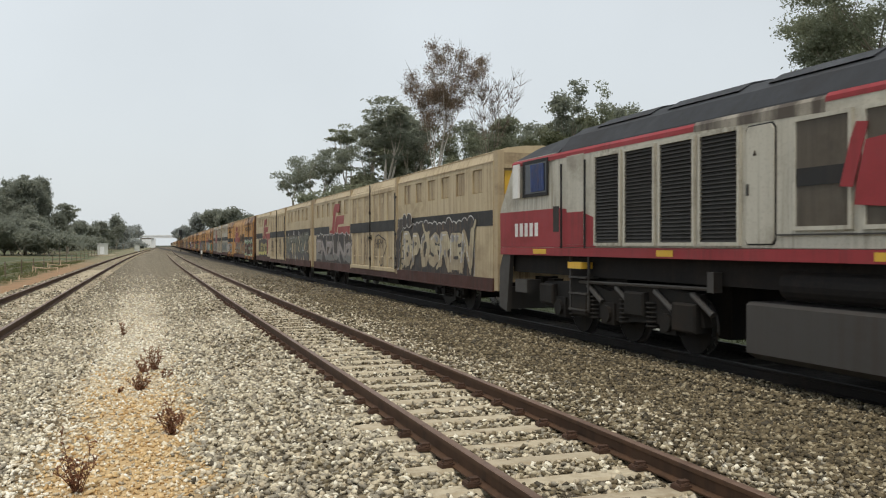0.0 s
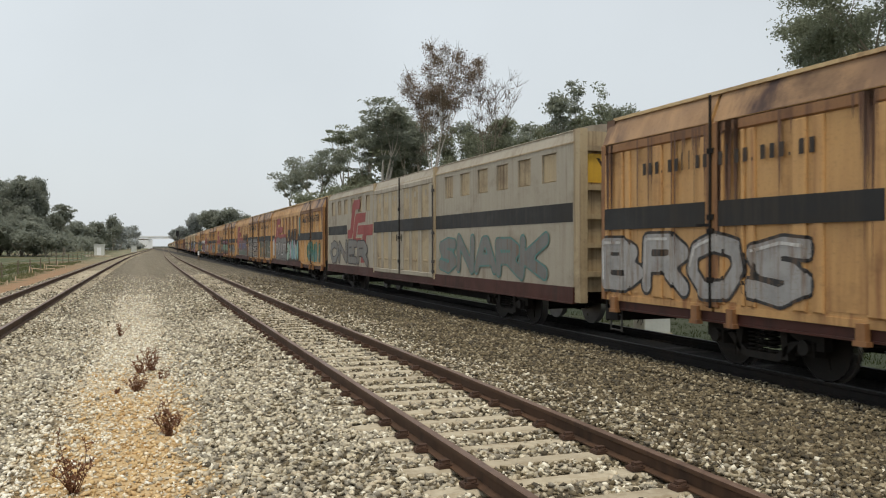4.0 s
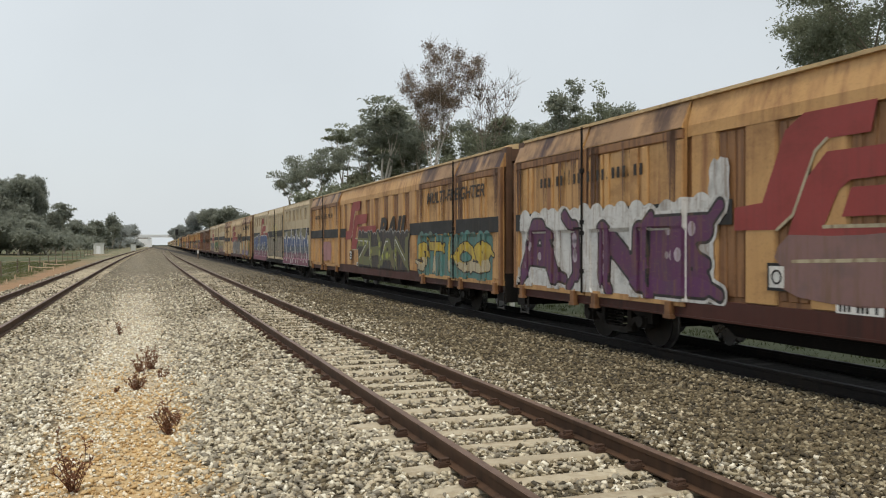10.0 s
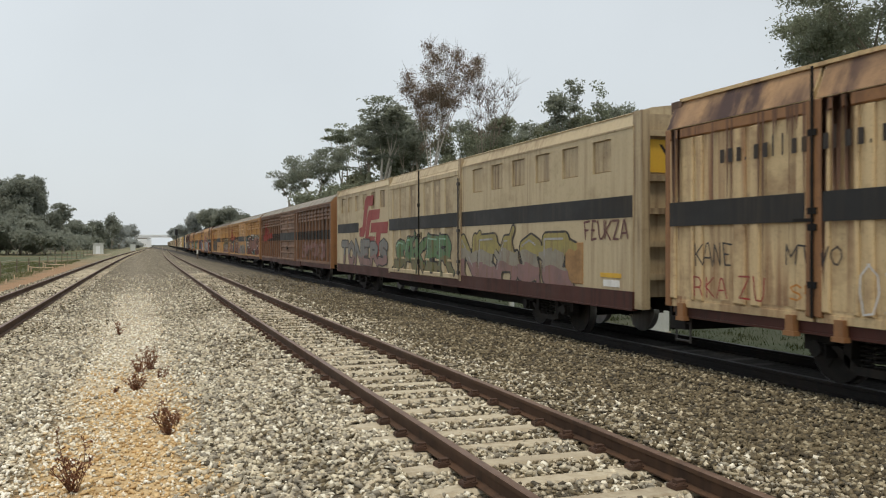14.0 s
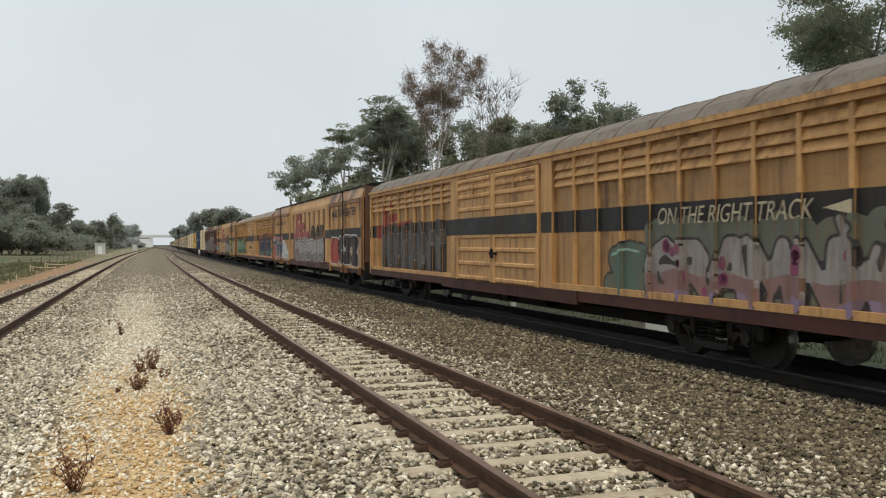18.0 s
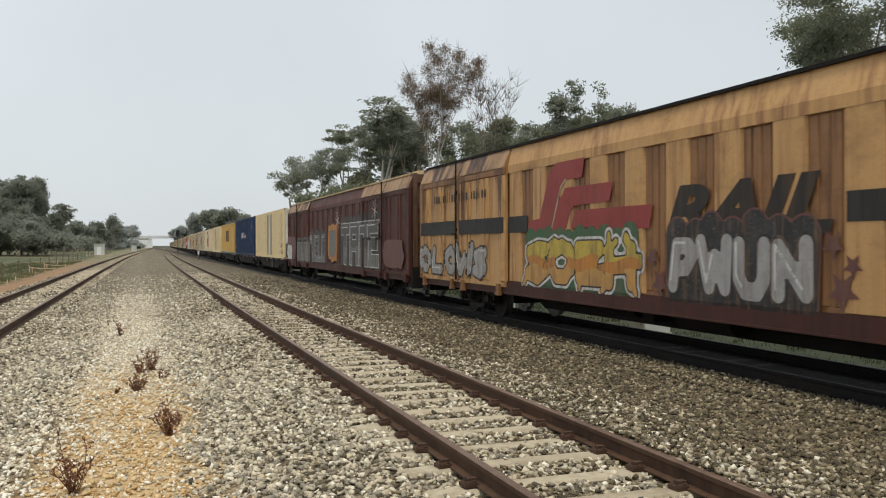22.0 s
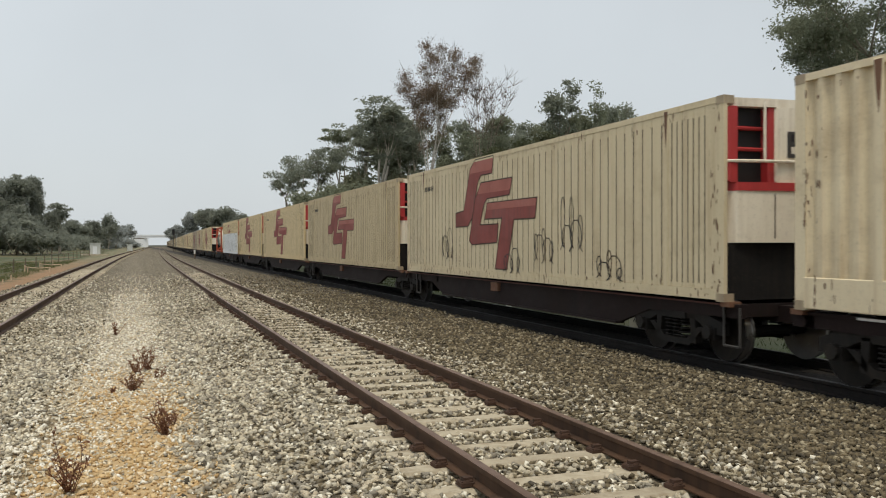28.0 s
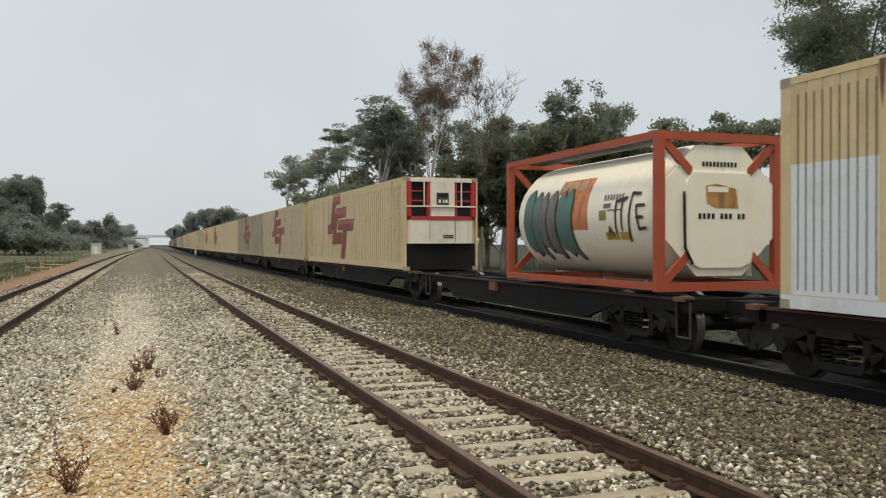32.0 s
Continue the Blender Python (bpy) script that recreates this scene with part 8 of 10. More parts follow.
    part("door_notice", MB().prism([(y - 0.30, 2.92), (y - 0.22, 2.92), (y - 0.26, 3.0)], x0 - 0.034, x0 - 0.03, "x"), LETTER, v)
    part("bolt_rail", MB().box(x0 - 0.03, x0, e - 14.0, e - 9.4, 1.86, 1.88), PLATE, v)
    part("black_stripe", MB().box(x0 - 0.042, x0 - 0.037, e - 10.58, e - 9.76, 2.46, 2.68), STRIPE, v)
    bars(v, e - 1.15, e - 2.65, 1.92, 2.20, 6, x0 - 0.014, WHITE, 3)
    for a, b in ((e - 2.7, e - 2.1), (e - 7.1, e - 6.65), (e - 11.4, e - 10.95)):
        part("yellow_jacking_plate", MB().box(x0 - 0.026, x0 - 0.021, a, b, 1.56, 1.66), YELLOW, v)
    # below: skirts, steps, bogies, tank
    part("snow_plough", MB().prism([(e - 0.55, 0.25), (e - 0.12, 0.35), (e - 0.15, 1.2), (e - 0.35, 1.55), (e - 0.75, 1.55)], -1.35, -1.25, "x").prism([(e - 0.55, 0.25), (e - 0.12, 0.35), (e - 0.15, 1.2), (e - 0.35, 1.55), (e - 0.75, 1.55)], 1.25, 1.35, "x").box(-1.25, 1.25, e - 0.5, e - 0.35, 0.3, 0.8), PLATE, v, "dark grey end skirt")
    part("cab_ladder", MB().box(-1.34, -1.30, e - 4.3, e - 4.26, 0.5, 1.53).box(-1.34, -1.30, e - 3.6, e - 3.56, 0.5, 1.53).box(-1.38, -1.1, e - 4.27, e - 3.59, 0.52, 0.55).box(-1.38, -1.1, e - 4.27, e - 3.59, 0.82, 0.85).box(-1.38, -1.1, e - 4.27, e - 3.59, 1.12, 1.15), PLATE, v)
    part("yellow_step", MB().box(-1.43, -1.1, e - 4.2, e - 3.65, 1.30, 1.42), YELLOW, v)
    part("underframe", MB().box(-1.2, 1.2, -h + 0.4, e - 0.6, 1.15, 1.55), UNDER, v)
    part("fuel_tank", MB().prism([(-1.38, 0.30), (-1.38, 0.94), (-1.33, 0.98), (1.33, 0.98), (1.38, 0.94), (1.38, 0.30), (1.2, 0.2), (-1.2, 0.2)], -3.2, e - 8.75), PLATE, v, "dark grey fuel tank")
    part("air_reservoir", MB().tube((-1.12, e - 12.5, 1.22), (-1.12, e - 9.3, 1.22), 0.2, n=16), UNDER, v)
    part("sand_box", MB().box(-1.34, -1.0, e - 1.6, e - 1.0, 0.72, 1.0), PLATE, v)
    mb = MB()
    for k, yy in enumerate((e - 4.2, e - 5.2, e - 6.4, e - 7.4)):
        mb.tube((-1.28, yy, 1.0), (-1.28, yy - 0.5, 0.72), 0.05, n=8)
    mb.tube((-1.3, e - 7.9, 1.1), (-1.3, e - 3.9, 1.05), 0.03, n=6)
    mb.box(-1.35, -1.2, e - 8.0, e - 7.85, 1.05, 1.35)
    part("damper", mb, PLATE, v)
    for c in (e - 4.9, -e + 4.9):
        part("bogie_frame", MB().box(-0.66, 0.66, c - 2.6, c + 2.6, 0.3, 1.12).box(-1.1, 1.1, c - 0.35, c + 0.35, 0.5, 1.15), UNDER, v)
        for k, q in enumerate((-2.35, -0.95, 0.95, 2.35)):
            part("damper_box", MB().slab(-1.36, -1.1, c + q - 0.3, c + q + 0.3, 0.42 + 0.14 * (k % 2), 0.86 + 0.1 * (k % 2), 0.03), BOGIE, v)
        for s in (-1, 1):
            mb = MB()
            mb.prism([(c - 2.75, 0.52), (c - 2.6, 1.0), (c - 0.9, 1.08), (c, 0.92), (c + 0.9, 1.08), (c + 2.6, 1.0), (c + 2.75, 0.52), (c + 1.2, 0.46), (c, 0.40), (c - 1.2, 0.46)], s * 1.10, s * 1.24, "x")
            for a in (-1.85, 0.0, 1.85):
                mb.box(s * 1.1, s * 1.28, c + a - 0.22, c + a + 0.22, 0.34, 0.72)
                mb.tube((s * 1.2, c + a, 0.52), (s * 1.34, c + a, 0.52), 0.15, n=12)
            part("bogie_side_frame", mb, BOGIE, v)
            mb = MB()
            for a in (-1.35, -0.5, 0.5, 1.35):
                for k in range(6):
                    mb.torus((s * 1.2, c + a, 0.42 + k * 0.075), (0, 0, 1), 0.12, 0.025, 9, 4)
            part("spring_nest", mb, BOGIE, v)
        for a in (-1.85, 0.0, 1.85):
            w = part("wheelset", kept("wheelset", wheelset_build, BOGIE), BOGIE, v)
            w.location = (0, c + a, 0.45)
            for s in (-1, 1):
                part("tread", kept("tread/%d" % s, lambda mb: tread_build(mb, s), TREAD), TREAD, w, "bright worn steel tread")
            WHEELS.append((w, middle, c + a))
    for s in (-1, 1):
        cp = part("coupler", kept("coupler", coupler_build, BOGIE), BOGIE, v)
        cp.matrix_basis = pose(0, s * (h - 0.1), 0, 0, 0, 0 if s < 0 else 180)
    return v


# ---- the train, from the front ----
MF, WWW, MIDDLE = -1.342, -1.342, -1.256


def ribbed_side():
    """The relief of a ribbed van: the flush middle, and doors with proud ribs and set-back panels."""
    h = VAN_L / 2
    a, b = -h + CUTS[0], -h + CUTS[1]
    ribs = [(y + p, y + q) for y in (-h + 0.03, a - 3.08, b + 0.02, h - 3.10) for p, q in ((0.0, 0.28), (0.95, 1.13), (1.24, 1.48), (2.18, 2.32), (2.40, 2.47), (2.84, 3.06))]
    posts = [(y - 0.13, y + 0.13) for y in (-h + 3.12, b + 3.10)]

    def out(y, z):
        y, z = np.asarray(y), np.asarray(z)
        x = np.where((y > a) & (y < b), -1.2575, -1.294)
        for p, q in ribs:
            x = np.where((y > p) & (y < q), -1.3335, x)
        x = np.where((z > 1.99) & (z < 2.5) & (x < -1.27), -1.341, x)
        for p, q in posts:
            x = np.where((y > p) & (y < q), -1.347, x)
        return x
    return out, tuple(q for r in ribs + posts for q in r)


def pocket_door_side():
    """The relief of a pocket van's middle doors."""
    h = VAN_L / 2
    w = 3.35 - 0.09
    ribs = [(y + p, y + q) for y in (-h + 8.58, -h + 11.86) for p, q in ((0, 0.34), (1.0, 1.35), (2.02, 2.25), (2.86, w))]

    def out(y, z):
        x = np.where((y > ribs[0][0] - 0.001) & (y < ribs[-1][1] + 0.001), -1.2645, -1.244)
        for p, q in ribs:
            x = np.where((y > p - 0.001) & (y < q + 0.001), -1.295, x)
        return x
    return out, tuple(q for r in ribs for q in r)


def louvre_side():
    """The relief of a louvre van: posts, set-back panels, doors."""
    h = VAN_L / 2
    a, b = -h + 9.25, -h + 14.25
    posts = [(y - q, y + q) for y, q in ((-h + 0.14, 0.09), (a - 0.27, 0.25), (b + 0.27, 0.25), (h - 0.14, 0.09))]
    for s0, s1 in ((-h + 0.12, a - 0.52), (b + 0.52, h - 0.12)):
        posts += [(s0 + (s1 - s0) / 10 * i - 0.045, s0 + (s1 - s0) / 10 * i + 0.045) for i in range(1, 10)]

    def out(y, z):
        y = np.asarray(y)
        x = np.where((y > a) & (y < b), -1.317, -1.152)
        for k, (p, q) in enumerate(posts):
            x = np.where((y > p) & (y < q), -1.2565 if k < 4 else -1.2365, x)
        return x
    return out, tuple(q for r in posts for q in r) + (a, b)


def spray_job(v, middle, jobs, sides):
    """jobs: places along the train, paints and shapes. sides: the relief of the doors' stretches and of the rest."""
    for i, (s0, s1, z0, z1, fill, edge, text, extra) in enumerate(jobs):
        side = sides[-1][2]
        for p, q, r in sides[:-1]:
            if s1 - middle > p and s0 - middle < q:
                side = r
        sprayed_word(v, text, s0 - middle, s1 - middle, z0, z1, fill, edge, int(middle * 7 + i * 13), side, **extra)


def vans():
    h = VAN_L / 2
    ribbed, louvred = [(0, 0, ribbed_side())], [(0, 0, (lambda y, z: louvre_side()[0](y, z) - 0.007, louvre_side()[1]))]
    pocketed = [(-h + 8.5, -h + 15.2, pocket_door_side()), (0, 0, flat_side(-1.244))]

    def A(m, label, jobs, **k):
        v = pocket_van(m, label, **k)
        spray_job(v, m, jobs, pocketed)
        return v

    def B(m, label, jobs, **k):
        v = ribbed_van(m, label, **k)
        spray_job(v, m, jobs, ribbed)
        return v

    def C(m, label, jobs, **k):
        v = louvre_van(m, label, **k)
        spray_job(v, m, jobs, louvred)
        return v

    a = A(30.45, "dirty cream covered van with black cloud graffiti and a red emblem", [
        (20.2, 26.4, 0.98, 2.3, "cream", "black", "BPOSREN", dict(wildly=True, back="black", ring="white", shine="white", fat=0.2, spots="silver", fades=((0.35, "buff"),))),
        (33.7, 41.3, 0.95, 2.1, "ash", "black", "ENZUNG", dict(wildly=True, back="black", ring="white", shine="lilac", fat=0.19, fades=((0.35, "grey"),)))])
    lettering(a, "HFM", 29.75 - 30.45, 28.75 - 30.45, 1.62, 1.95, -1.309, paint("black"), 0.0, 0.0)
    loop = [(29.95, 1.2), (29.9, 1.7), (29.75, 2.02), (29.35, 2.1), (28.9, 2.0), (28.45, 1.92), (28.3, 1.7), (28.5, 1.48), (28.75, 1.3), (28.8, 1.06), (29.05, 1.02), (29.2, 1.18)]
    part("scribbled_tag", _built(lambda mb: ribbon(mb, [(y - 30.45, z) for y, z in loop], 0.022, -1.308)), paint("black"), a)
    for q, (y, z, w) in enumerate(((26.62, 2.38, 0.5), (26.85, 2.1, 0.46), (26.95, 1.75, 0.52), (26.95, 1.42, 0.46), (27.0, 1.15, 0.42), (26.2, 2.48, 0.5), (25.7, 2.5, 0.5))):
        bubble(a, y - 30.45, z, w, w * 0.85, "black", "white", -1.274 - 0.0006 * q, 0.025, 0.0, 2.1)
    scrawl(a, 30.5 - 30.45, 32 - 30.45, 1.2, 2.0, "black", 5, 3)
    a = A(54.55, "dirty cream covered van with grey-green graffiti letters and a red emblem", [
        (43.4, 51.9, 0.85, 2.36, "sage", "black", "TNETRSKE", dict(fat=0.21, rim=0.055, shine="silver", fades=((0.3, "slate"),))),
        (59.8, 64.6, 0.95, 2.05, "ochre", "black", "LEGO", dict(back="black", fades=((0.3, "lemon"),)))])
    for k, (y, z, r, col) in enumerate(((51.75, 2.3, 0.24, "white"), (50.0, 2.33, 0.16, "white"), (49.2, 1.5, 0.17, "white"), (48.1, 2.38, 0.22, "white"), (51.2, 1.1, 0.2, "cream"), (49.9, 1.02, 0.2, "cream"), (46.4, 2.36, 0.2, "white"), (46.2, 1.9, 0.2, "cream"), (45.1, 1.5, 0.18, "white"), (47.6, 1.05, 0.17, "white"), (48.9, 1.95, 0.1, "white"))):
        star(a, y - 54.55, z, r, col, -1.2585 - 0.0004 * k)
    scrawl(a, 52.85 - 54.55, 53.75 - 54.55, 1.62, 2.05, "black", 8, "SCAR", 0.022, -1.301)
    scrawl(a, 52.5 - 54.55, 53.75 - 54.55, 1.2, 1.62, "black", 8, "FACE", 0.022, -1.301)
    scrawl(a, 43.15 - 54.55, 44.3 - 54.55, 1.3, 1.8, "black", 10, 3)
    scrawl(a, 56.1 - 54.55, 57.4 - 54.55, 1.35, 1.95, "black", 9, "OUBB", 0.026, -1.301)
    B(79.4, "tan ribbed freight van with cream graffiti below its lettering", [
        (68.3, 73.9, 0.92, 2.02, "umber", "black", "CREOK", dict(wildly=True, back="pistachio", ring="white", fat=0.2, rim=0.035)),
        (75.2, 82.4, 0.95, 1.95, "dust", "black", "HENRICE", dict(fat=0.14, rim=0.03, fades=((0.4, "buff"),))),
        (86.0, 91.2, 0.95, 1.95, "silver", "black", "BROS", dict(shine="white"))])
    A(103.9, "greyed cream covered van with faint graffiti", [(93.5, 100.2, 1.0, 2.0, "grey", "teal", "SNARK", {}), (108.3, 115.0, 1.0, 2.0, "grey", "black", "ONER", {})], coat=CREAM_GREY)
    b = B(127.9, "rust-streaked tan freight van with colourful graffiti letters", [
        (116.75, 120.35, 0.92, 1.95, "jade", "", "CHHBI", dict(fat=0.24, shine="aqua", fades=((0.45, "teal"),))),
        (127.5, 131.5, 0.92, 2.1, "ash", "black", "PALE", dict(back="grey", ring="black", fat=0.2, shine="white", fades=((0.5, "grey"),))),
        (136.6, 139.3, 0.95, 2.0, "sage", "silver", "TEH", dict(square=True, fat=0.2, rim=0.025)), (133.9, 136.3, 0.95, 2.05, "sage", "silver", "MHG", dict(square=True, fat=0.2, rim=0.025))])
    for q, (y, z, w, h, col, lean) in enumerate(((126.95, 1.16, 0.75, 0.42, "ice", -0.2), (126.72, 1.62, 0.62, 0.62, "ice", 0.1), (126.35, 1.42, 0.55, 0.86, "mint", 0.0), (125.85, 1.5, 0.36, 0.95, "blush", 0.06),
                                                 (125.3, 1.34, 0.62, 0.72, "aqua", 0.0), (125.22, 1.78, 0.5, 0.56, "aqua", -0.1), (124.6, 1.4, 0.62, 0.8, "sky", 0.1), (124.5, 1.82, 0.42, 0.42, "blush", 0.0), (123.95, 1.42, 0.5, 0.85, "ice", 0.0), (123.4, 1.5, 0.42, 0.95, "aqua", 0.05))):
        bubble(b, y - 127.9, z, w, h, col, "black", -1.2625 - 0.0022 * q, 0.09, lean)
    for y, z in ((126.75, 1.5), (126.15, 1.34), (126.05, 1.28)):
        bubble(b, y - 127.9, z, 0.07, 0.16, "white", "black", -1.292, 0.04, 0.2)
    blotch(b, 132.2 - 127.9, 132.9 - 127.9, 1.1, 2.2, "white", 4)
    blotch(b, 122.6 - 127.9, 123.2 - 127.9, 2.2, 3.3, "teal", 6)
    B(151.8, "rust-streaked tan freight van with silver graffiti on the doors", [
        (140.7, 146.9, 0.9, 2.1, "ash", "black", "MAE", dict(wildly=True, back="grey", ring="black", fat=0.17, outer="silver", fades=((0.4, "dust"),))),
        (149.0, 154.3, 0.92, 2.05, "indigo", "silver", "CLSO", dict(back="maroon", ring="ash", fat=0.2, square=True, rim=0.022, fades=((0.55, "spruce"),))), (147.9, 149.0, 0.92, 1.65, "spruce", "silver", "I", dict(back="maroon", ring="ash", fat=0.3, square=True, rim=0.022)),
        (158.0, 163.2, 0.95, 1.9, "grey", "black", "WMSEA", dict(wildly=True, fat=0.18, fades=((0.4, "ash"),)))])
    b = B(176.2, "rust-streaked tan freight van with teal and silver graffiti", [
        (165.3, 170.9, 0.9, 2.12, "celadon", "black", "MEMOS", dict(wildly=True, back="wine", fat=0.235, rim=0.035, spots="coral", fades=((0.33, "sage"),))),
        (172.2, 179.4, 0.95, 1.92, "grey", "black", "OUTLIA-", dict(fat=0.17, shine="silver", fades=((0.35, "sage"),)))])
    for y0, y1, z1, k in ((187.85, 185.3, 1.72, 61), (185.25, 182.45, 1.9, 62)):
        blotch(b, y0 - 176.2, y1 - 176.2, 0.93, z1, "black", k, -1.3445)
    for q, (y, z, w, h, lean) in enumerate(((187.55, 1.22, 0.4, 0.5, 0), (187.15, 1.5, 0.42, 0.62, -0.1), (187.0, 1.12, 0.5, 0.36, 0), (186.5, 1.15, 0.52, 0.5, 0), (186.55, 1.66, 0.36, 0.42, 0.2), (185.95, 1.2, 0.6, 0.55, 0), (185.85, 1.62, 0.3, 0.4, 0),
                                             (184.85, 1.35, 0.62, 0.8, 0.2), (184.75, 1.86, 0.34, 0.42, 0), (184.35, 1.12, 0.5, 0.4, 0), (183.9, 1.5, 0.36, 0.95, 0.1), (183.4, 1.15, 0.5, 0.46, 0), (183.35, 1.72, 0.4, 0.5, -0.1), (182.85, 1.35, 0.46, 0.85, 0.05))):
        bubble(b, y - 176.2, z, w * 1.15, h * 1.1, "dust", "black", -1.3455 - 0.0021 * q, 0.045, lean, 3.0)
    for y, z in ((187.2, 1.85), (186.3, 1.92), (184.3, 1.75), (183.0, 1.95)):
        scrawl(b, y - 176.2, y - 176.45, z - 0.1, z + 0.12, "white", int(y * 3), 1, 0.012, -1.38)
    b = B(200.5, "rust-streaked tan freight van with purple graffiti over its rear doors", [
        (189.7, 192.6, 0.95, 2.02, "ash", "red", "YBN", dict(fat=0.2, rim=0.025)), (192.9, 194.9, 1.0, 1.7, "rose", "", "WHV", dict(fat=0.09)),
        (196.8, 199.6, 0.98, 1.95, "sky", "white", "OFI", dict(fat=0.24, rim=0.03)),
        (205.4, 211.8, 0.86, 2.35, "plum", "black", "AINE", dict(wildly=True, back="white", fat=0.21, outer="white", spots="blush", fades=((0.25, "purple"),)))])
    blotch(b, 200.6 - 200.5, 204.2 - 200.5, 1.0, 1.9, "rose", 14)
    blotch(b, 205.0 - 200.5, 205.5 - 200.5, 2.1, 3.0, "white", 15)
    b = B(224.7, "rust-streaked tan freight van with olive and yellow graffiti", [
        (213.6, 219.4, 0.92, 1.95, "yellow", "black", "STICS", dict(wildly=True, back="teal", fat=0.18, rim=0.03, fades=((0.45, "cream"),))),
        (220.4, 226.9, 0.9, 2.1, "olive", "black", "ZHAN", dict(wildly=True, back="black", ring="silver", spots="lime", fat=0.21, shine="white", rim=0.05))])
    blotch(b, 231.5 - 224.7, 233.6 - 224.7, 1.0, 1.9, "pink", 24, MF - 0.002)
    a = A(248.9, "cream covered van with large blue, white and magenta graffiti", [
        (252.9, 260.1, 0.9, 2.34, "azure", "white", "DEIETP", dict(wildly=True, fat=0.22, rim=0.05, fades=((0.5, "petrol"), (0.3, "wine"))))], sill=UNDER)
    stepped = (lambda y, z: np.where(z < 0.955, -1.284, -1.244)), ()
    for y0, y1, z1, k in ((245.8, 241.6, 2.55, 1), (241.9, 237.4, 2.6, 2), (260.5, 256.4, 2.45, 3), (256.8, 252.6, 2.5, 4)):
        blotch(a, y0 - 248.9, y1 - 248.9, 0.97, z1, "moss", 40 + k, -1.2435 - 0.0004 * (k % 2))
    blade_piece(a, 245.5 - 248.9, 237.5 - 248.9, 0.66, 2.4, stepped, 3, 5)
    base = coated(a, "sprayed_base", inside([(260.2 - 248.9, 0.66), (260.0 - 248.9, 1.25), (253.0 - 248.9, 1.25), (252.9 - 248.9, 0.66)]), 0.0, 3.9, 11.4, 0.6, 1.35, stepped, 0.002, paint("wine"), 0.06, 0.64)
    for k, zl in enumerate((1.12, 1.32, 1.5, 1.72)):
        part("white_line", _built(lambda mb: ribbon(mb, [(11.2 - 0.3 * q, zl + 0.025 * math.sin(q * 1.1 + k)) for q in range(24)], 0.009, -1.2605)), paint("silver"), a)
    door = pocket_door_side()
    for y0, y1, k in ((252.25, 249.35, 0), (248.95, 245.95, 2)):
        coated(a, "grey_wash", inside([(y0 - 248.9, 1.0), (y0 - 248.9, 2.19), (y1 - 248.9, 2.19), (y1 - 248.9, 1.0)]), 0.0, y1 - 249, y0 - 248.8, 0.95, 2.25, door, 0.002, paint("dust"), 0.1)
    hollow_word(a, "BB3", 252.1 - 248.9, 249.55 - 248.9, 1.0, 2.16, "black", door)
    hollow_word(a, "UBB", 248.85 - 248.9, 246.1 - 248.9, 1.0, 2.16, "black", door)
    scrawl(a, 249.95 - 248.9, 249.45 - 248.9, 2.1, 2.9, "lemon", 21, "Y", 0.035, -1.304)
    scrawl(a, 248.8 - 248.9, 247.9 - 248.9, 1.9, 3.05, "lemon", 22, "YV", 0.035, -1.304)
    scrawl(a, 252.1 - 248.9, 251.5 - 248.9, 2.24, 2.44, "silver", 23, "BEEO", 0.012, -1.304)
    scrawl(a, 252.4 - 248.9, 251.3 - 248.9, 1.0, 1.22, "silver", 24, "SKPUK", 0.014, -1.304)
    scrawl(a, 248.6 - 248.9, 248.45 - 248.9, 1.3, 2.0, "black", 25, "S", 0.018, -1.304)
    b = B(273.5, "pale tan freight van with orange and purple graffiti on its doors", [
        (270.6, 276.8, 0.92, 2.02, "grey", "black", "GNOMSK", dict(wildly=True, fat=0.19, outer="silver", shine="silver", fades=((0.4, "ash"),)))], coat=TAN_PALE)
    for y0, y1, col, k in ((268.3, 266.0, "dust", 41), (265.4, 262.6, "dust", 42), (265.3, 263.0, "heather", 43)):
        blotch(b, y0 - 273.5, y1 - 273.5, 0.9, 1.98 if col == "dust" else 1.4, col, k, -1.3436 - 0.0004 * (k - 41))
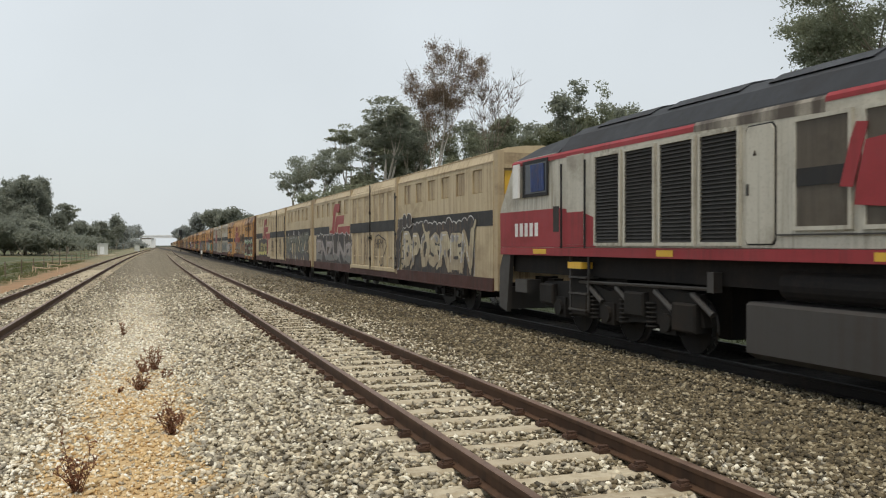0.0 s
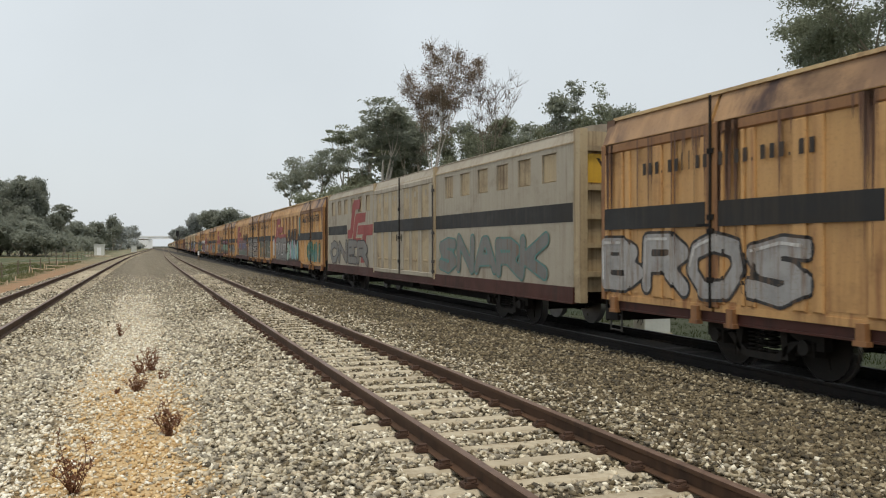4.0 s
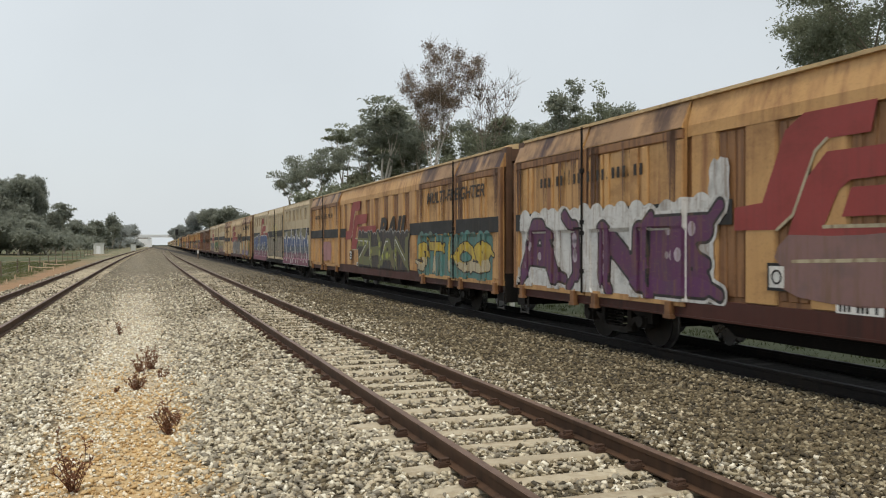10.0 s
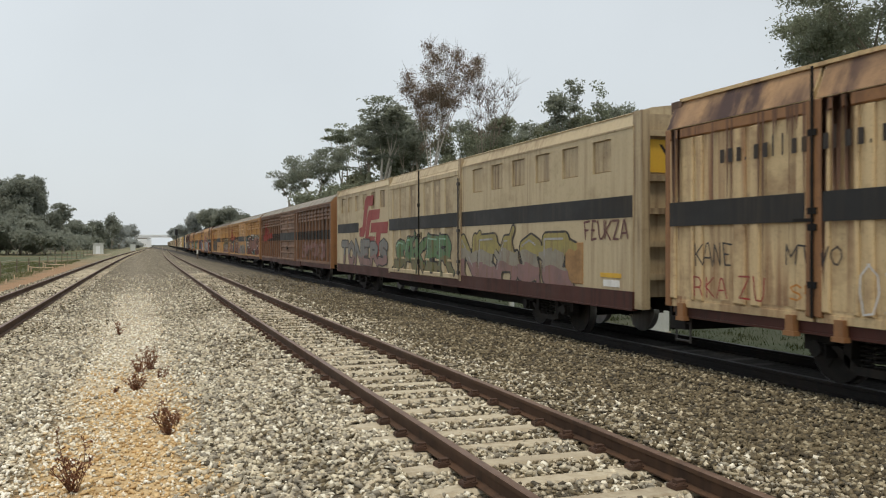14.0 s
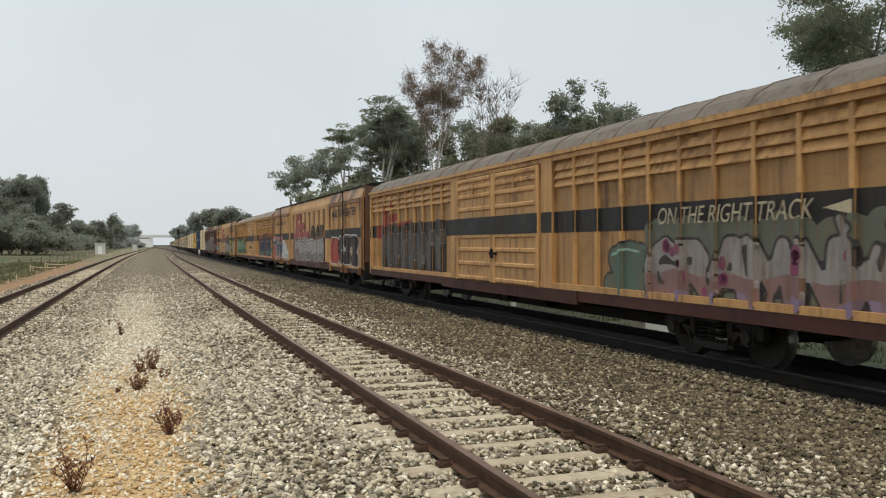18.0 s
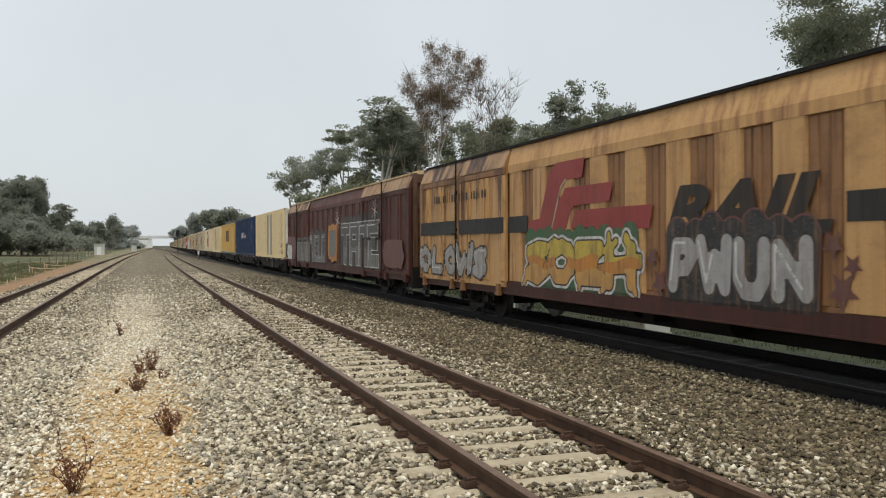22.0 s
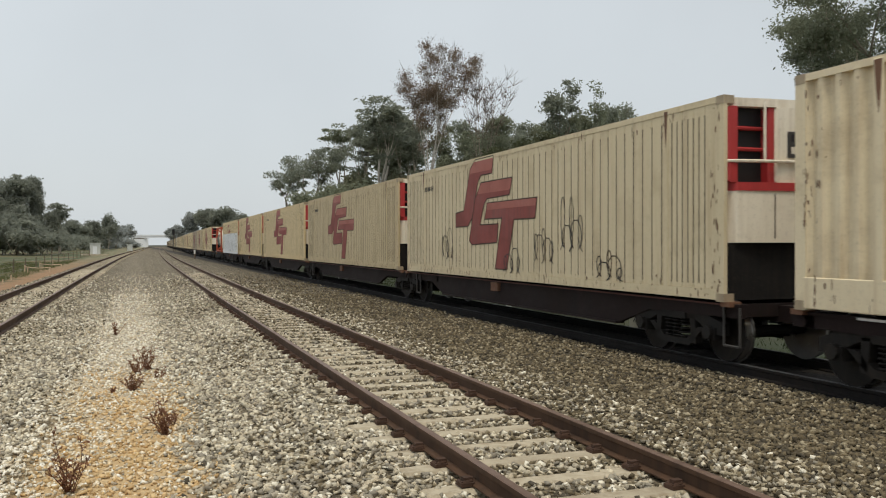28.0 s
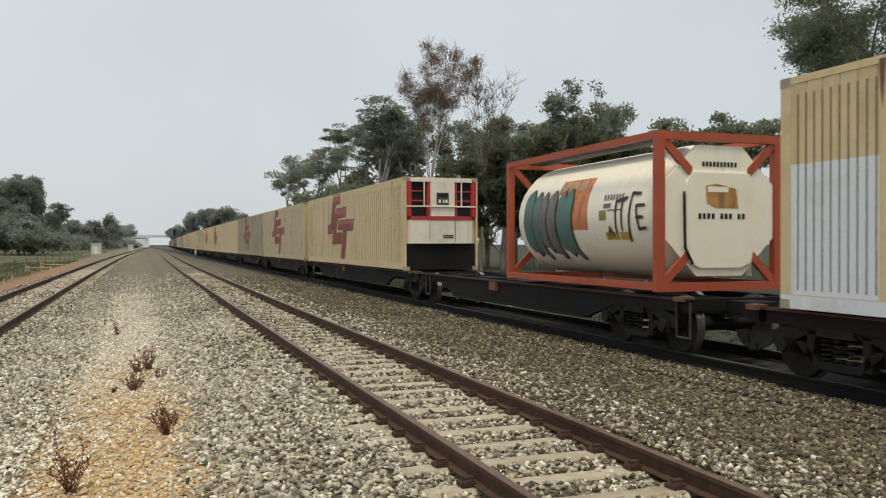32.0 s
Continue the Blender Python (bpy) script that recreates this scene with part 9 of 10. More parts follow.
    for q, (y, z, w, h, col, edge, lean, power) in enumerate((
            (268.2, 1.45, 0.5, 0.9, "moss", "", 0.0, 2.4), (267.45, 1.52, 0.85, 0.9, "apricot", "black", 0.06, 5), (267.42, 1.1, 0.98, 0.42, "heather", "", -0.1, 5), (266.75, 1.52, 0.6, 0.9, "cream", "black", -0.05, 5), (266.7, 1.1, 0.66, 0.42, "heather", "", 0.1, 5),
            (267.1, 1.78, 0.18, 0.3, "dust", "black", 0.2, 3), (267.0, 1.22, 0.16, 0.3, "black", "", -0.3, 2), (267.6, 1.3, 0.08, 0.26, "black", "", 0.0, 2), (266.1, 1.4, 0.4, 0.9, "dust", "", 0.0, 5),
            (265.0, 1.98, 0.34, 0.36, "ochre", "", 0.0, 2.2), (262.95, 1.7, 0.8, 0.75, "ochre", "", 0.0, 2.2), (262.5, 1.3, 0.42, 0.85, "ochre", "", 0.1, 2.6), (264.9, 1.5, 0.7, 1.0, "apricot", "", 0.0, 4), (264.25, 1.56, 0.7, 1.0, "cream", "", 0.05, 4), (263.62, 1.5, 0.7, 1.0, "apricot", "", -0.05, 3.4),
            (263.05, 1.62, 0.52, 0.5, "moss", "", 0.0, 2.3), (262.72, 1.25, 0.5, 0.7, "moss", "", 0.2, 2.5), (264.9, 1.06, 0.72, 0.36, "heather", "", 0.0, 4), (264.2, 1.1, 0.7, 0.42, "heather", "", 0.05, 4), (263.5, 1.06, 0.72, 0.4, "heather", "", 0.0, 4), (264.15, 1.42, 0.1, 0.14, "green", "", 0.0, 2), (265.0, 1.3, 0.2, 0.14, "ochre", "", 0.0, 2))):
        bubble(b, y - 273.5, z, w, h, col, edge, -1.3455 - 0.0011 * q, 0.025, lean, power)
    for k, (y0, y1, z0, z1, col, text) in enumerate(((283.6, 284.5, 1.45, 1.85, "black", "KANE"), (281.6, 282.6, 1.5, 1.8, "black", "MTWO"), (280.7, 281.4, 0.95, 1.7, "white", "OS"), (283.7, 284.5, 1.0, 1.35, "red", "RKA"), (282.9, 283.5, 1.0, 1.4, "red", "ZU"), (279.4, 280.4, 1.1, 1.6, "brown", "NAS"), (282.0, 282.5, 1.05, 1.3, "orange", "SE"), (278.4, 279.2, 1.2, 1.8, "black", "BR"))):
        scrawl(b, y0 - 273.5, y1 - 273.5, z0, z0 + (z1 - z0) * 0.75, col, 31 + k, text, 0.012, -1.337)
    a = A(297.85, "cream covered van with purple and green graffiti letters", [
        (288.6, 294.6, 0.88, 2.05, "ochre", "black", "NEASE", dict(wildly=True, fat=0.21, shine="silver", fades=((0.62, "dust"), (0.36, "rose")))),
        (295.2, 300.6, 0.92, 2.02, "green", "black", "SAKER", dict(wildly=True, fat=0.18, shine="mint", fades=((0.4, "moss"),))),
        (301.6, 308.6, 0.92, 1.95, "grey", "black", "TONERS", dict(fades=((0.4, "rose"),)))])
    scrawl(a, 288.0 - 297.85, 286.45 - 297.85, 1.84, 2.16, "maroon", 27, "FEUKZA", 0.02, -1.243)
    part("vent_panel", MB().slab(-1.252, -1.235, 288.05 - 297.85, 288.75 - 297.85, 1.0, 1.78, 0.01), LOUVRE_DIM, a, "tan metal hatch")
    part("orange_bar", MB().box(-1.245, -1.235, 286.7 - 297.85, 287.4 - 297.85, 1.16, 1.24), YELLOW, a)
    part("number_board", MB().box(-1.245, -1.235, 286.75 - 297.85, 287.3 - 297.85, 1.0, 1.12), WHITE, a)
    C(322.5, "rust-brown louvre van with a round grey roof and faint tags", [(312.5, 318.5, 1.0, 1.9, "rose", "brown", "SMOG", {})], coat=LOUVRE_RUST)
    c = C(347.1, "tan louvre van with maroon and teal graffiti", [
        (336.0, 343.2, 0.9, 2.4, "rose", "black", "NEOFUM", dict(wildly=True, back="lagoon", fat=0.2, outer="white", drop="black", fades=((0.3, "maroon"),))),
        (349.9, 354.1, 0.9, 2.25, "rose", "silver", "REFUE", dict(back="black", fat=0.22, shine="lemon", rim=0.025)),
        (354.5, 358.9, 0.9, 2.1, "rose", "silver", "NEGSY", dict(back="black", fat=0.22, shine="lemon", rim=0.025))])
    for k, (y0, y1, z0, z1) in enumerate(((349.9, 349.1, 1.0, 2.1), (354.9, 354.2, 0.95, 2.3), (344.0, 343.4, 1.0, 2.4))):
        blotch(c, y0 - 347.1, y1 - 347.1, z0, z1, "lagoon", 70 + k, -1.259)
    for k, (y0, y1, z1, col) in enumerate(((345.6, 347.2, 1.75, "dust"), (344.5, 345.5, 1.7, "grey"), (347.3, 348.3, 1.72, "ash"), (348.4, 349.6, 1.45, "rose"))):
        blotch(c, y0 - 347.1, y1 - 347.1, 0.95, z1, col, 51 + k, -1.3235 - 0.0004 * (k % 2))
    for k, (y0, y1, z0, z1, col) in enumerate(((344.0, 345.2, 1.1, 1.75, "black"), (345.4, 346.6, 1.0, 1.8, "black"), (346.7, 347.6, 1.0, 1.85, "slate"), (347.8, 349.4, 1.0, 1.7, "maroon"), (344.0, 345.0, 2.1, 2.4, "white"), (345.3, 345.9, 2.15, 2.4, "orange"))):
        if col in ("black", "slate"):
            scribble(c, y1 - 347.1, y0 - 347.1, z0, z1 - 0.1, col, 90 + k, 0.02, -1.327, 4)
        else:
            scrawl(c, y0 - 347.1, y1 - 347.1, z0, z1, col, 90 + k, 3, 0.016, -1.327)
    c = C(371.7, "tan louvre van with silver and dark graffiti", [
        (360.3, 365.3, 0.72, 2.02, "ash", "black", "GRAMNW", dict(wildly=True, back="sage", fat=0.19, drop="black", spots="magenta", fades=((0.45, "rose"), (0.2, "heather")))), (365.3, 366.7, 0.72, 1.9, "spruce", "black", "S", dict(fat=0.22, shine="mint")),
        (375.4, 382.0, 0.92, 2.3, "slate", "grey", "NNWANY", dict(back="black", fat=0.2, rim=0.025, fades=((0.35, "slate"),)))], roof=ROOF_GREY)
    lettering(c, "ON THE RIGHT TRACK", 364.9 - 371.7, 361.5 - 371.7, 2.06, 2.32, -1.2425, paint("cream"), 0.25, 0.0)
    part("painted_arrow", sheet([(361.35 - 371.7, 2.19), (360.9 - 371.7, 2.28), (360.9 - 371.7, 2.10)], -1.2425), paint("cream"), c)
    b = B(396.1, "tan ribbed freight van with black, white and red graffiti", [
        (385.0, 388.6, 0.88, 2.15, "black", "white", "OZZ", dict(fat=0.27, rim=0.045)), (388.4, 390.0, 0.88, 2.1, "red", "white", "E", dict(fat=0.3, rim=0.05)),
        (396.4, 400.2, 0.95, 2.0, "silver", "black", "ITNH", dict(wildly=True, fat=0.19, outer="white", back="maroon", fades=((0.4, "grey"),))), (392.0, 396.3, 0.95, 2.02, "silver", "black", "ZFACO", dict(wildly=True, fat=0.19, outer="white", back="maroon", fades=((0.4, "grey"),))),
        (403.9, 407.7, 0.9, 2.15, "denim", "white", "TENS", dict(wildly=True, back="coral", shine="white", fat=0.2, rim=0.03, fades=((0.3, "grey"),))), ], roof=UNDER)
    for k, (y0, y1, z1) in enumerate(((404.2, 403.0, 2.0), (403.3, 402.3, 1.8), (402.6, 401.7, 1.5))):
        blotch(b, y0 - 396.1, y1 - 396.1, 0.9, z1, "white", 91 + k, -1.3436 - 0.0004 * k)
    for k, (y, z, r) in enumerate(((403.8, 1.75, 0.12), (403.3, 1.7, 0.13), (403.6, 1.4, 0.12), (403.0, 1.45, 0.13), (402.7, 1.15, 0.12), (402.3, 1.4, 0.11), (402.1, 1.1, 0.11), (403.3, 1.08, 0.1), (402.75, 1.68, 0.1))):
        star(b, y - 396.1, z, r, "black", -1.3465 - 0.0004 * k)
    C(420.9, "tan louvre van with blue and red graffiti", [
        (409.6, 416.2, 0.9, 2.3, "denim", "petrol", "ZGWEC", dict(wildly=True, back="maroon", ring="coral", shine="coral", fat=0.22, spots="red", fades=((0.3, "teal"),))),
        (425.4, 432.2, 0.88, 2.15, "celadon", "black", "THRAK3", dict(wildly=True, fat=0.24, shine="mint", fades=((0.4, "jade"),)))], logo=False)
    b = B(445.1, "tan ribbed freight van with white and orange graffiti", [
        (435.2, 439.9, 0.92, 2.02, "silver", "black", "WHIZ", dict(back="lime", shine="white", fat=0.19)),
        (441.2, 444.3, 0.9, 2.05, "silver", "black", "PWUN", dict(back="black", ring="maroon", fat=0.2, shine="white")),
        (445.2, 449.6, 0.88, 2.0, "yellow", "black", "SOEH", dict(wildly=True, back="forest", fat=0.21, outer="white", rim=0.03, fades=((0.6, "orange"), (0.4, "apricot")))),
        (451.6, 456.9, 0.92, 1.8, "silver", "black", "OLOWS", dict(shine="white", fat=0.2))], roof=UNDER)
    for k, (y, z, r) in enumerate(((444.75, 1.55, 0.2), (444.55, 1.15, 0.26), (440.9, 1.75, 0.2), (440.75, 1.2, 0.26), (440.6, 1.5, 0.16))):
        star(b, y - 445.1, z, r, "maroon", -1.2615 - 0.0004 * k)
    d = B(469.7, "red-brown freight van with tall silver block graffiti", [
        (461.6, 467.9, 0.86, 2.8, "slate", "white", "TANE", dict(back="black", fat=0.155, square=True, rim=0.035, drop="black", shine="white", fades=((0.42, "grey"),))),
        (471.2, 474.6, 0.9, 2.35, "slate", "silver", "VELO", dict(back="black", fat=0.155, square=True, rim=0.03, shine="white", fades=((0.4, "grey"),))), (475.0, 478.3, 0.92, 2.0, "grey", "silver", "RUS", dict(back="slate", fat=0.19, square=True, rim=0.022))],
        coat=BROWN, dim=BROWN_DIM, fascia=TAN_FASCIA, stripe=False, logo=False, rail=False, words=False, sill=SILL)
    blotch(d, 468.6 - 469.7, 470.7 - 469.7, 1.0, 2.7, "orange", 51)
    blotch(d, 468.95 - 469.7, 470.35 - 469.7, 1.15, 2.45, "grey", 52, -1.262)
    blotch(d, 458.4 - 469.7, 461.0 - 469.7, 0.95, 1.95, "maroon", 53, MF - 0.002)
    blotch(d, 478.6 - 469.7, 481.7 - 469.7, 0.92, 2.25, "maroon", 55, MF - 0.001)
    blotch(d, 479.9 - 469.7, 481.6 - 469.7, 0.95, 1.8, "white", 54, MF - 0.003)
    for y, z, r in ((468.15, 2.75, 0.42), (462.0, 2.95, 0.4), (474.3, 2.1, 0.34)):
        mb = MB()
        for k in range(4):
            w = math.pi * k / 4 + 0.25
            ribbon(mb, [(y - 469.7 + r * math.cos(w), z + r * math.sin(w)), (y - 469.7 - r * math.cos(w), z - r * math.sin(w))], 0.014, -1.352)
        part("sprayed_sparkle", mb, paint("white"), d)
    scrawl(d, 480.1 - 469.7, 481.4 - 469.7, 1.05, 1.6, "black", 56, 2, 0.03)


def boxes():
    """The container end of the train: five-unit flats, and more of them into the distance."""
    container(483.6, 497.6, "ivory-yellow flush-sided container with two grey upright patches", BOX_IVORY, "planked", front="unit", z1=3.92)
    g = RIDES[-1][0]
    for y in (0.28, -1.3):
        for z0, z1 in ((1.12, 2.42), (2.44, 3.74)):
            part("grey_patch", MB().box(-1.2185, -1.2145, y - 0.37, y + 0.37, z0, z1), PATCH_GREY, g, "grey upright patch")
    lettering(g, "40' PLUS", -5.1, -6.3, 1.22, 1.48, -1.216, RUST, 0.0, 0.012)
    for k in range(7):
        z = 3.46 - 0.235 * k
        part("painted_bar", MB().box(-1.2165, -1.2145, -5.84, -5.70, z, z + 0.15), paint("rose"), g)
    for k in range(11):
        z = 3.5 - 0.18 * k
        part("painted_arrow", sheet([(-6.05, z), (-6.2, z + 0.06), (-6.05, z + 0.12)], -1.2165), paint("buff"), g)
    part("painted_label", MB().box(-1.2165, -1.2145, -5.95, -5.65, 1.56, 1.86), paint("grey"), g, "faded grey square label")
    c = container(498.6, 513.3, "dark blue corrugated container", BOX_BLUE, "ribbed", z1=3.92)
    slim_writing(c, 1.85, 0.3, 2.33, 2.78, 4, -1.2165, WHITE)
    slim_writing(c, 0.28, -0.5, 2.33, 2.78, 2, -1.2165, paint("orange"))
    slim_writing(c, -0.55, -1.35, 2.33, 2.58, 4, -1.2165, WHITE, 0.1)
    part("yellow_arrow", sheet([(0.035, 3.3), (-0.035, 3.3), (-0.035, 3.48), (-0.09, 3.48), (0.0, 3.62), (0.09, 3.48), (0.035, 3.48)], -1.2165), YELLOW, c, "yellow arrow")
    part("yellow_plate", sheet([(6.75, 1.4), (6.5, 1.4), (6.5, 1.76), (6.75, 1.76)], -1.2165), YELLOW, c, "yellow notice plate")
    for y, top_, rows in ((-5.2, 3.66, (0, 1, 2, 3, 5, 6, 7, 8, 9, 10, 12)), (-5.56, 3.72, (0, 1, 2, 3))):
        for k in rows:
            z = top_ - 0.135 * k
            part("painted_bar", sheet([(y, z - 0.09), (y - 0.07, z - 0.09), (y - 0.07, z), (y, z)], -1.2165), paint("silver"), c)
    part("yellow_plate", sheet([(-5.52, 3.02), (-5.64, 3.02), (-5.64, 3.18), (-5.52, 3.18)], -1.2165), YELLOW, c)
    part("rust_patch", sheet([(-0.95, 1.2), (-0.55, 1.1), (-0.25, 1.5), (-0.4, 2.5), (-0.8, 2.7), (-1.02, 2.0)], 0.0), RUST_RUN, c, "rust bloom on the end").matrix_basis = pose(0, -7.36, 0, 0, 0, 90)
    part("end_arrow", MB().box(-1.0, 0.2, -7.345, -7.341, 1.98, 2.03), YELLOW, c)
    for y in (-5.6, 0.0, 5.6):
        part("yellow_mark", MB().prism([(y - 0.1, 0.98), (y + 0.1, 0.98), (y, 1.10)], -1.2245, -1.2195, "x"), YELLOW, c, "yellow lifting mark")
    c = container(514.7, 529.5, "yellow corrugated container with a dark square patch and teal bottom rail", BOX_YELLOW, "ribbed", z1=3.86)
    coated(c, "dark_patch", inside([(-1.7, 2.1), (1.9, 2.1), (1.9, 3.2), (-1.7, 3.2)]), 0.0, -1.8, 2.0, 2.0, 3.3, corrugated_side(14.8), 0.003, paint("brown"), 0.12)
    part("red_strap", MB().box(-1.223, -1.214, -4.35, -4.1, 1.1, 3.78), paint("orange"), c, "orange-red upright")
    part("teal_rail", MB().box(-1.224, -1.2195, -7.2, 7.2, 0.95, 1.1), paint("teal"), c, "faded teal bottom rail")
    c = container(530.6, 544.6, "cream flush-sided container with grey upright patches", BOX_IVORY, "planked", front="rack", z1=3.86)
    for y in (1.9, 0.6):
        part("grey_patch", MB().box(-1.2165, -1.2135, y - 0.3, y + 0.3, 1.12, 3.76), PATCH_GREY, c, "grey upright patch")
    c = container(545.9, 562.0, "cream corrugated container with a red octagon emblem", BOX_WHITE, "ribbed", z1=3.86)
    o = [(2.05, 2.2), (2.0, 3.5), (-0.35, 3.64), (-1.15, 3.1), (-1.05, 1.52), (1.3, 1.5)]
    tagged(coated(c, "octagon", inside(o), 0.0, -1.4, 2.3, 1.4, 3.75, corrugated_side(16.1), 0.003, paint("red"), 0.1), label="faded red octagon")
    part("bottom_rail", MB().slab(-1.2275, -1.2, -7.9, 7.9, 0.95, 1.34, 0.012), BOX_WHITE, c, "deep cream bottom rail")
    rust_specks(c, 7.95, 0.97, 3.8, -1.2285, 320)
    for y in (-6.75, 6.75):
        part("lashing_post", MB().slab(-1.231, -1.2, y - 0.07, y + 0.07, 0.98, 3.83, 0.01), BOX_WHITE, c, "upright post with rust at its top")
        part("rust_drip", MB().add([(-1.232, y - 0.06, 3.82), (-1.232, y + 0.06, 3.82), (-1.232, y + 0.03, 3.5), (-1.232, y - 0.01, 3.2), (-1.232, y - 0.04, 3.45)], [(0, 1, 2, 3, 4)]), RUST_RUN, c)
    for y in (-7.35, -5.2, -2.6, 3.4, 5.6):
        part("rail_plate", MB().slab(-1.2315, -1.22, y - 0.42, y + 0.42, 1.0, 1.3, 0.008), BOX_WHITE, c)
    part("green_mark", MB().box(-1.2325, -1.231, -6.95, -6.55, 2.3, 2.34), paint("forest"), c)
    slim_writing(c, 1.75, -0.4, 2.62, 3.35, 3, -1.2205, WHITE, 0.05)
    for y in (-1.1, 1.6):
        part("fork_pocket", MB().box(-1.2295, -1.2255, y - 0.22, y + 0.22, 0.96, 1.1), BLACK, c)
        part("pocket_label", MB().box(-1.2295, -1.2255, y - 0.26, y + 0.26, 1.12, 1.24), YELLOW, c)
    edges = [(563.4, 578.6), (579.6, 595.2), (596.2, 611.6), (612.6, 627.1)]
    for i, (a, b) in enumerate(edges):
        c = container(a, b, "cream flush-sided container with a large dull red emblem", (BOX_PALE, BOX_BUFF, BOX_CREAM, BOX_CREAM)[i], "planked", z1=3.86, front="cooler", pitch=0.28)
        h = (b - a) / 2
        rust_specks(c, h - 0.02, 0.95, 3.84, -1.2225, 300 + i)
        e0 = (3.32, 3.04, 2.78, 2.95)[i]
        emblem(c, e0, e0 - 4.86, 1.28, 3.82, -1.216, LOGO_RED if i == 2 else LOGO_BROWN, True)
        bars(c, h - 1.6, h - 2.5, 3.25, 3.38, 7, -1.2155, BLACK, 20 + i)
        if i == 0:
            for k, y in enumerate((0.2, -1.4, -2.6, -4.0, 4.4)):
                scribble(c, y, y - 0.9, 1.15 + 0.25 * (k % 3), 1.7 + 0.5 * (k % 3), "black", 60 + k, 0.011, -1.2185)
    c = container(628.2, 643.2, "container with cream upper half and white repainted lower half", BOX_CREAM, "planked", z1=3.86, front="cooler", top=BOX_GREY, split=2.75, pitch=0.28)
    for k, p in enumerate(([(2.3, 2.8), (1.95, 3.4), (1.6, 3.55), (0.4, 3.62), (0.5, 3.42), (1.5, 3.35), (2.0, 2.8)], [(1.7, 2.8), (1.3, 2.98), (-0.55, 3.12), (-0.45, 2.86), (1.2, 2.8)])):
        part("emblem_stroke", sheet(p, -1.217), LOGO_RED, c, "dull red painted stroke")
    for k, (y, z) in enumerate(((5.4, 1.75), (4.2, 1.7), (1.2, 1.8), (-1.6, 1.65), (-3.2, 1.6), (-5.0, 1.5))):
        scribble(c, y, y - 0.6, z, z + 0.5, "grey", 170 + k, 0.014, -1.2185, 3)
    tank_container(646.0, 652.0)
    spans = [(659.9, 676.3)]
    for s, e in ((483.6, 498.1), (498.1, 514.0), (514.0, 530.05), (530.05, 545.2), (545.2, 562.3)):
        flat_wagon(s, e, 1.7 if s < 484 else 0.15, 1.7 if e > 562 else 0, wheel=s < 484 or e > 562)
    for s, e in ((563.1, 579.1), (579.1, 595.7), (595.7, 612.1), (612.1, 627.7), (627.7, 644.1)):
        flat_wagon(s, e, 1.7 if s < 564 else 0.15, 1.7 if e > 644 else 0, wheel=e > 644)
    flat_wagon(645.2, 659.2, 1.7, 0, skin=UNDER)
    flat_wagon(659.2, 676.8, 0.15, 0, skin=UNDER)
    c = container(659.9, 676.3, "cream container with red emblem and a cooler on its end", BOX_CREAM, "planked", z1=3.86, front="cooler", pitch=0.28)
    emblem(c, 3.5, -1.36, 1.28, 3.82, -1.216, LOGO_BROWN, True)
    rng = random.Random(4)
    s = 677.2
    for i in range(34):
        skin = (BOX_CREAM, BOX_BUFF, BOX_DARK, BOX_CREAM, BOX_WHITE)[rng.randrange(5)]
        if i == 0:
            skin = BOX_BUFF
        c = container(s + 0.3, s + 15.9, "cream flush-sided container far down the train" if skin is not BOX_WHITE else "off-white container far down the train", skin, "planked", z1=3.86)
        if i in (0, 1, 3, 4, 8):
            emblem(c, 7.8 - 4.4, 7.8 - 9.15, 1.28, 3.82, -1.216, LOGO_BROWN)
        flat_wagon(s, s + 16.2, 0.15 if i % 5 else 1.7, 0)
        s += 16.4


locomotive(-3.7, 18.4)
vans()
boxes()


# ---- beside the line ----
DRY = leaf_mat("dry_weed", (0.27, 0.135, 0.085), (0.36, 0.20, 0.12), (0.21, 0.10, 0.065))
HUT = weathered("pale_hut_paint", (0.50, 0.52, 0.49), (0.40, 0.38, 0.33), 0.4)
TIMBER = weathered("grey_post", (0.17, 0.13, 0.095), (0.10, 0.075, 0.055), 0.6, rough=0.9)
WIRE = weathered("fence_wire", (0.30, 0.29, 0.27), (0.15, 0.12, 0.10), 0.4, rough=0.5, metal=0.6)
PEG = weathered("orange_peg", (0.58, 0.44, 0.30), (0.38, 0.25, 0.15), 0.5)
# bridge and sheds: concrete lightened in its colour to imitate haze
HAZED_GREY = weathered("hazed_concrete", (0.78, 0.79, 0.80), (0.66, 0.67, 0.68), 0.4)


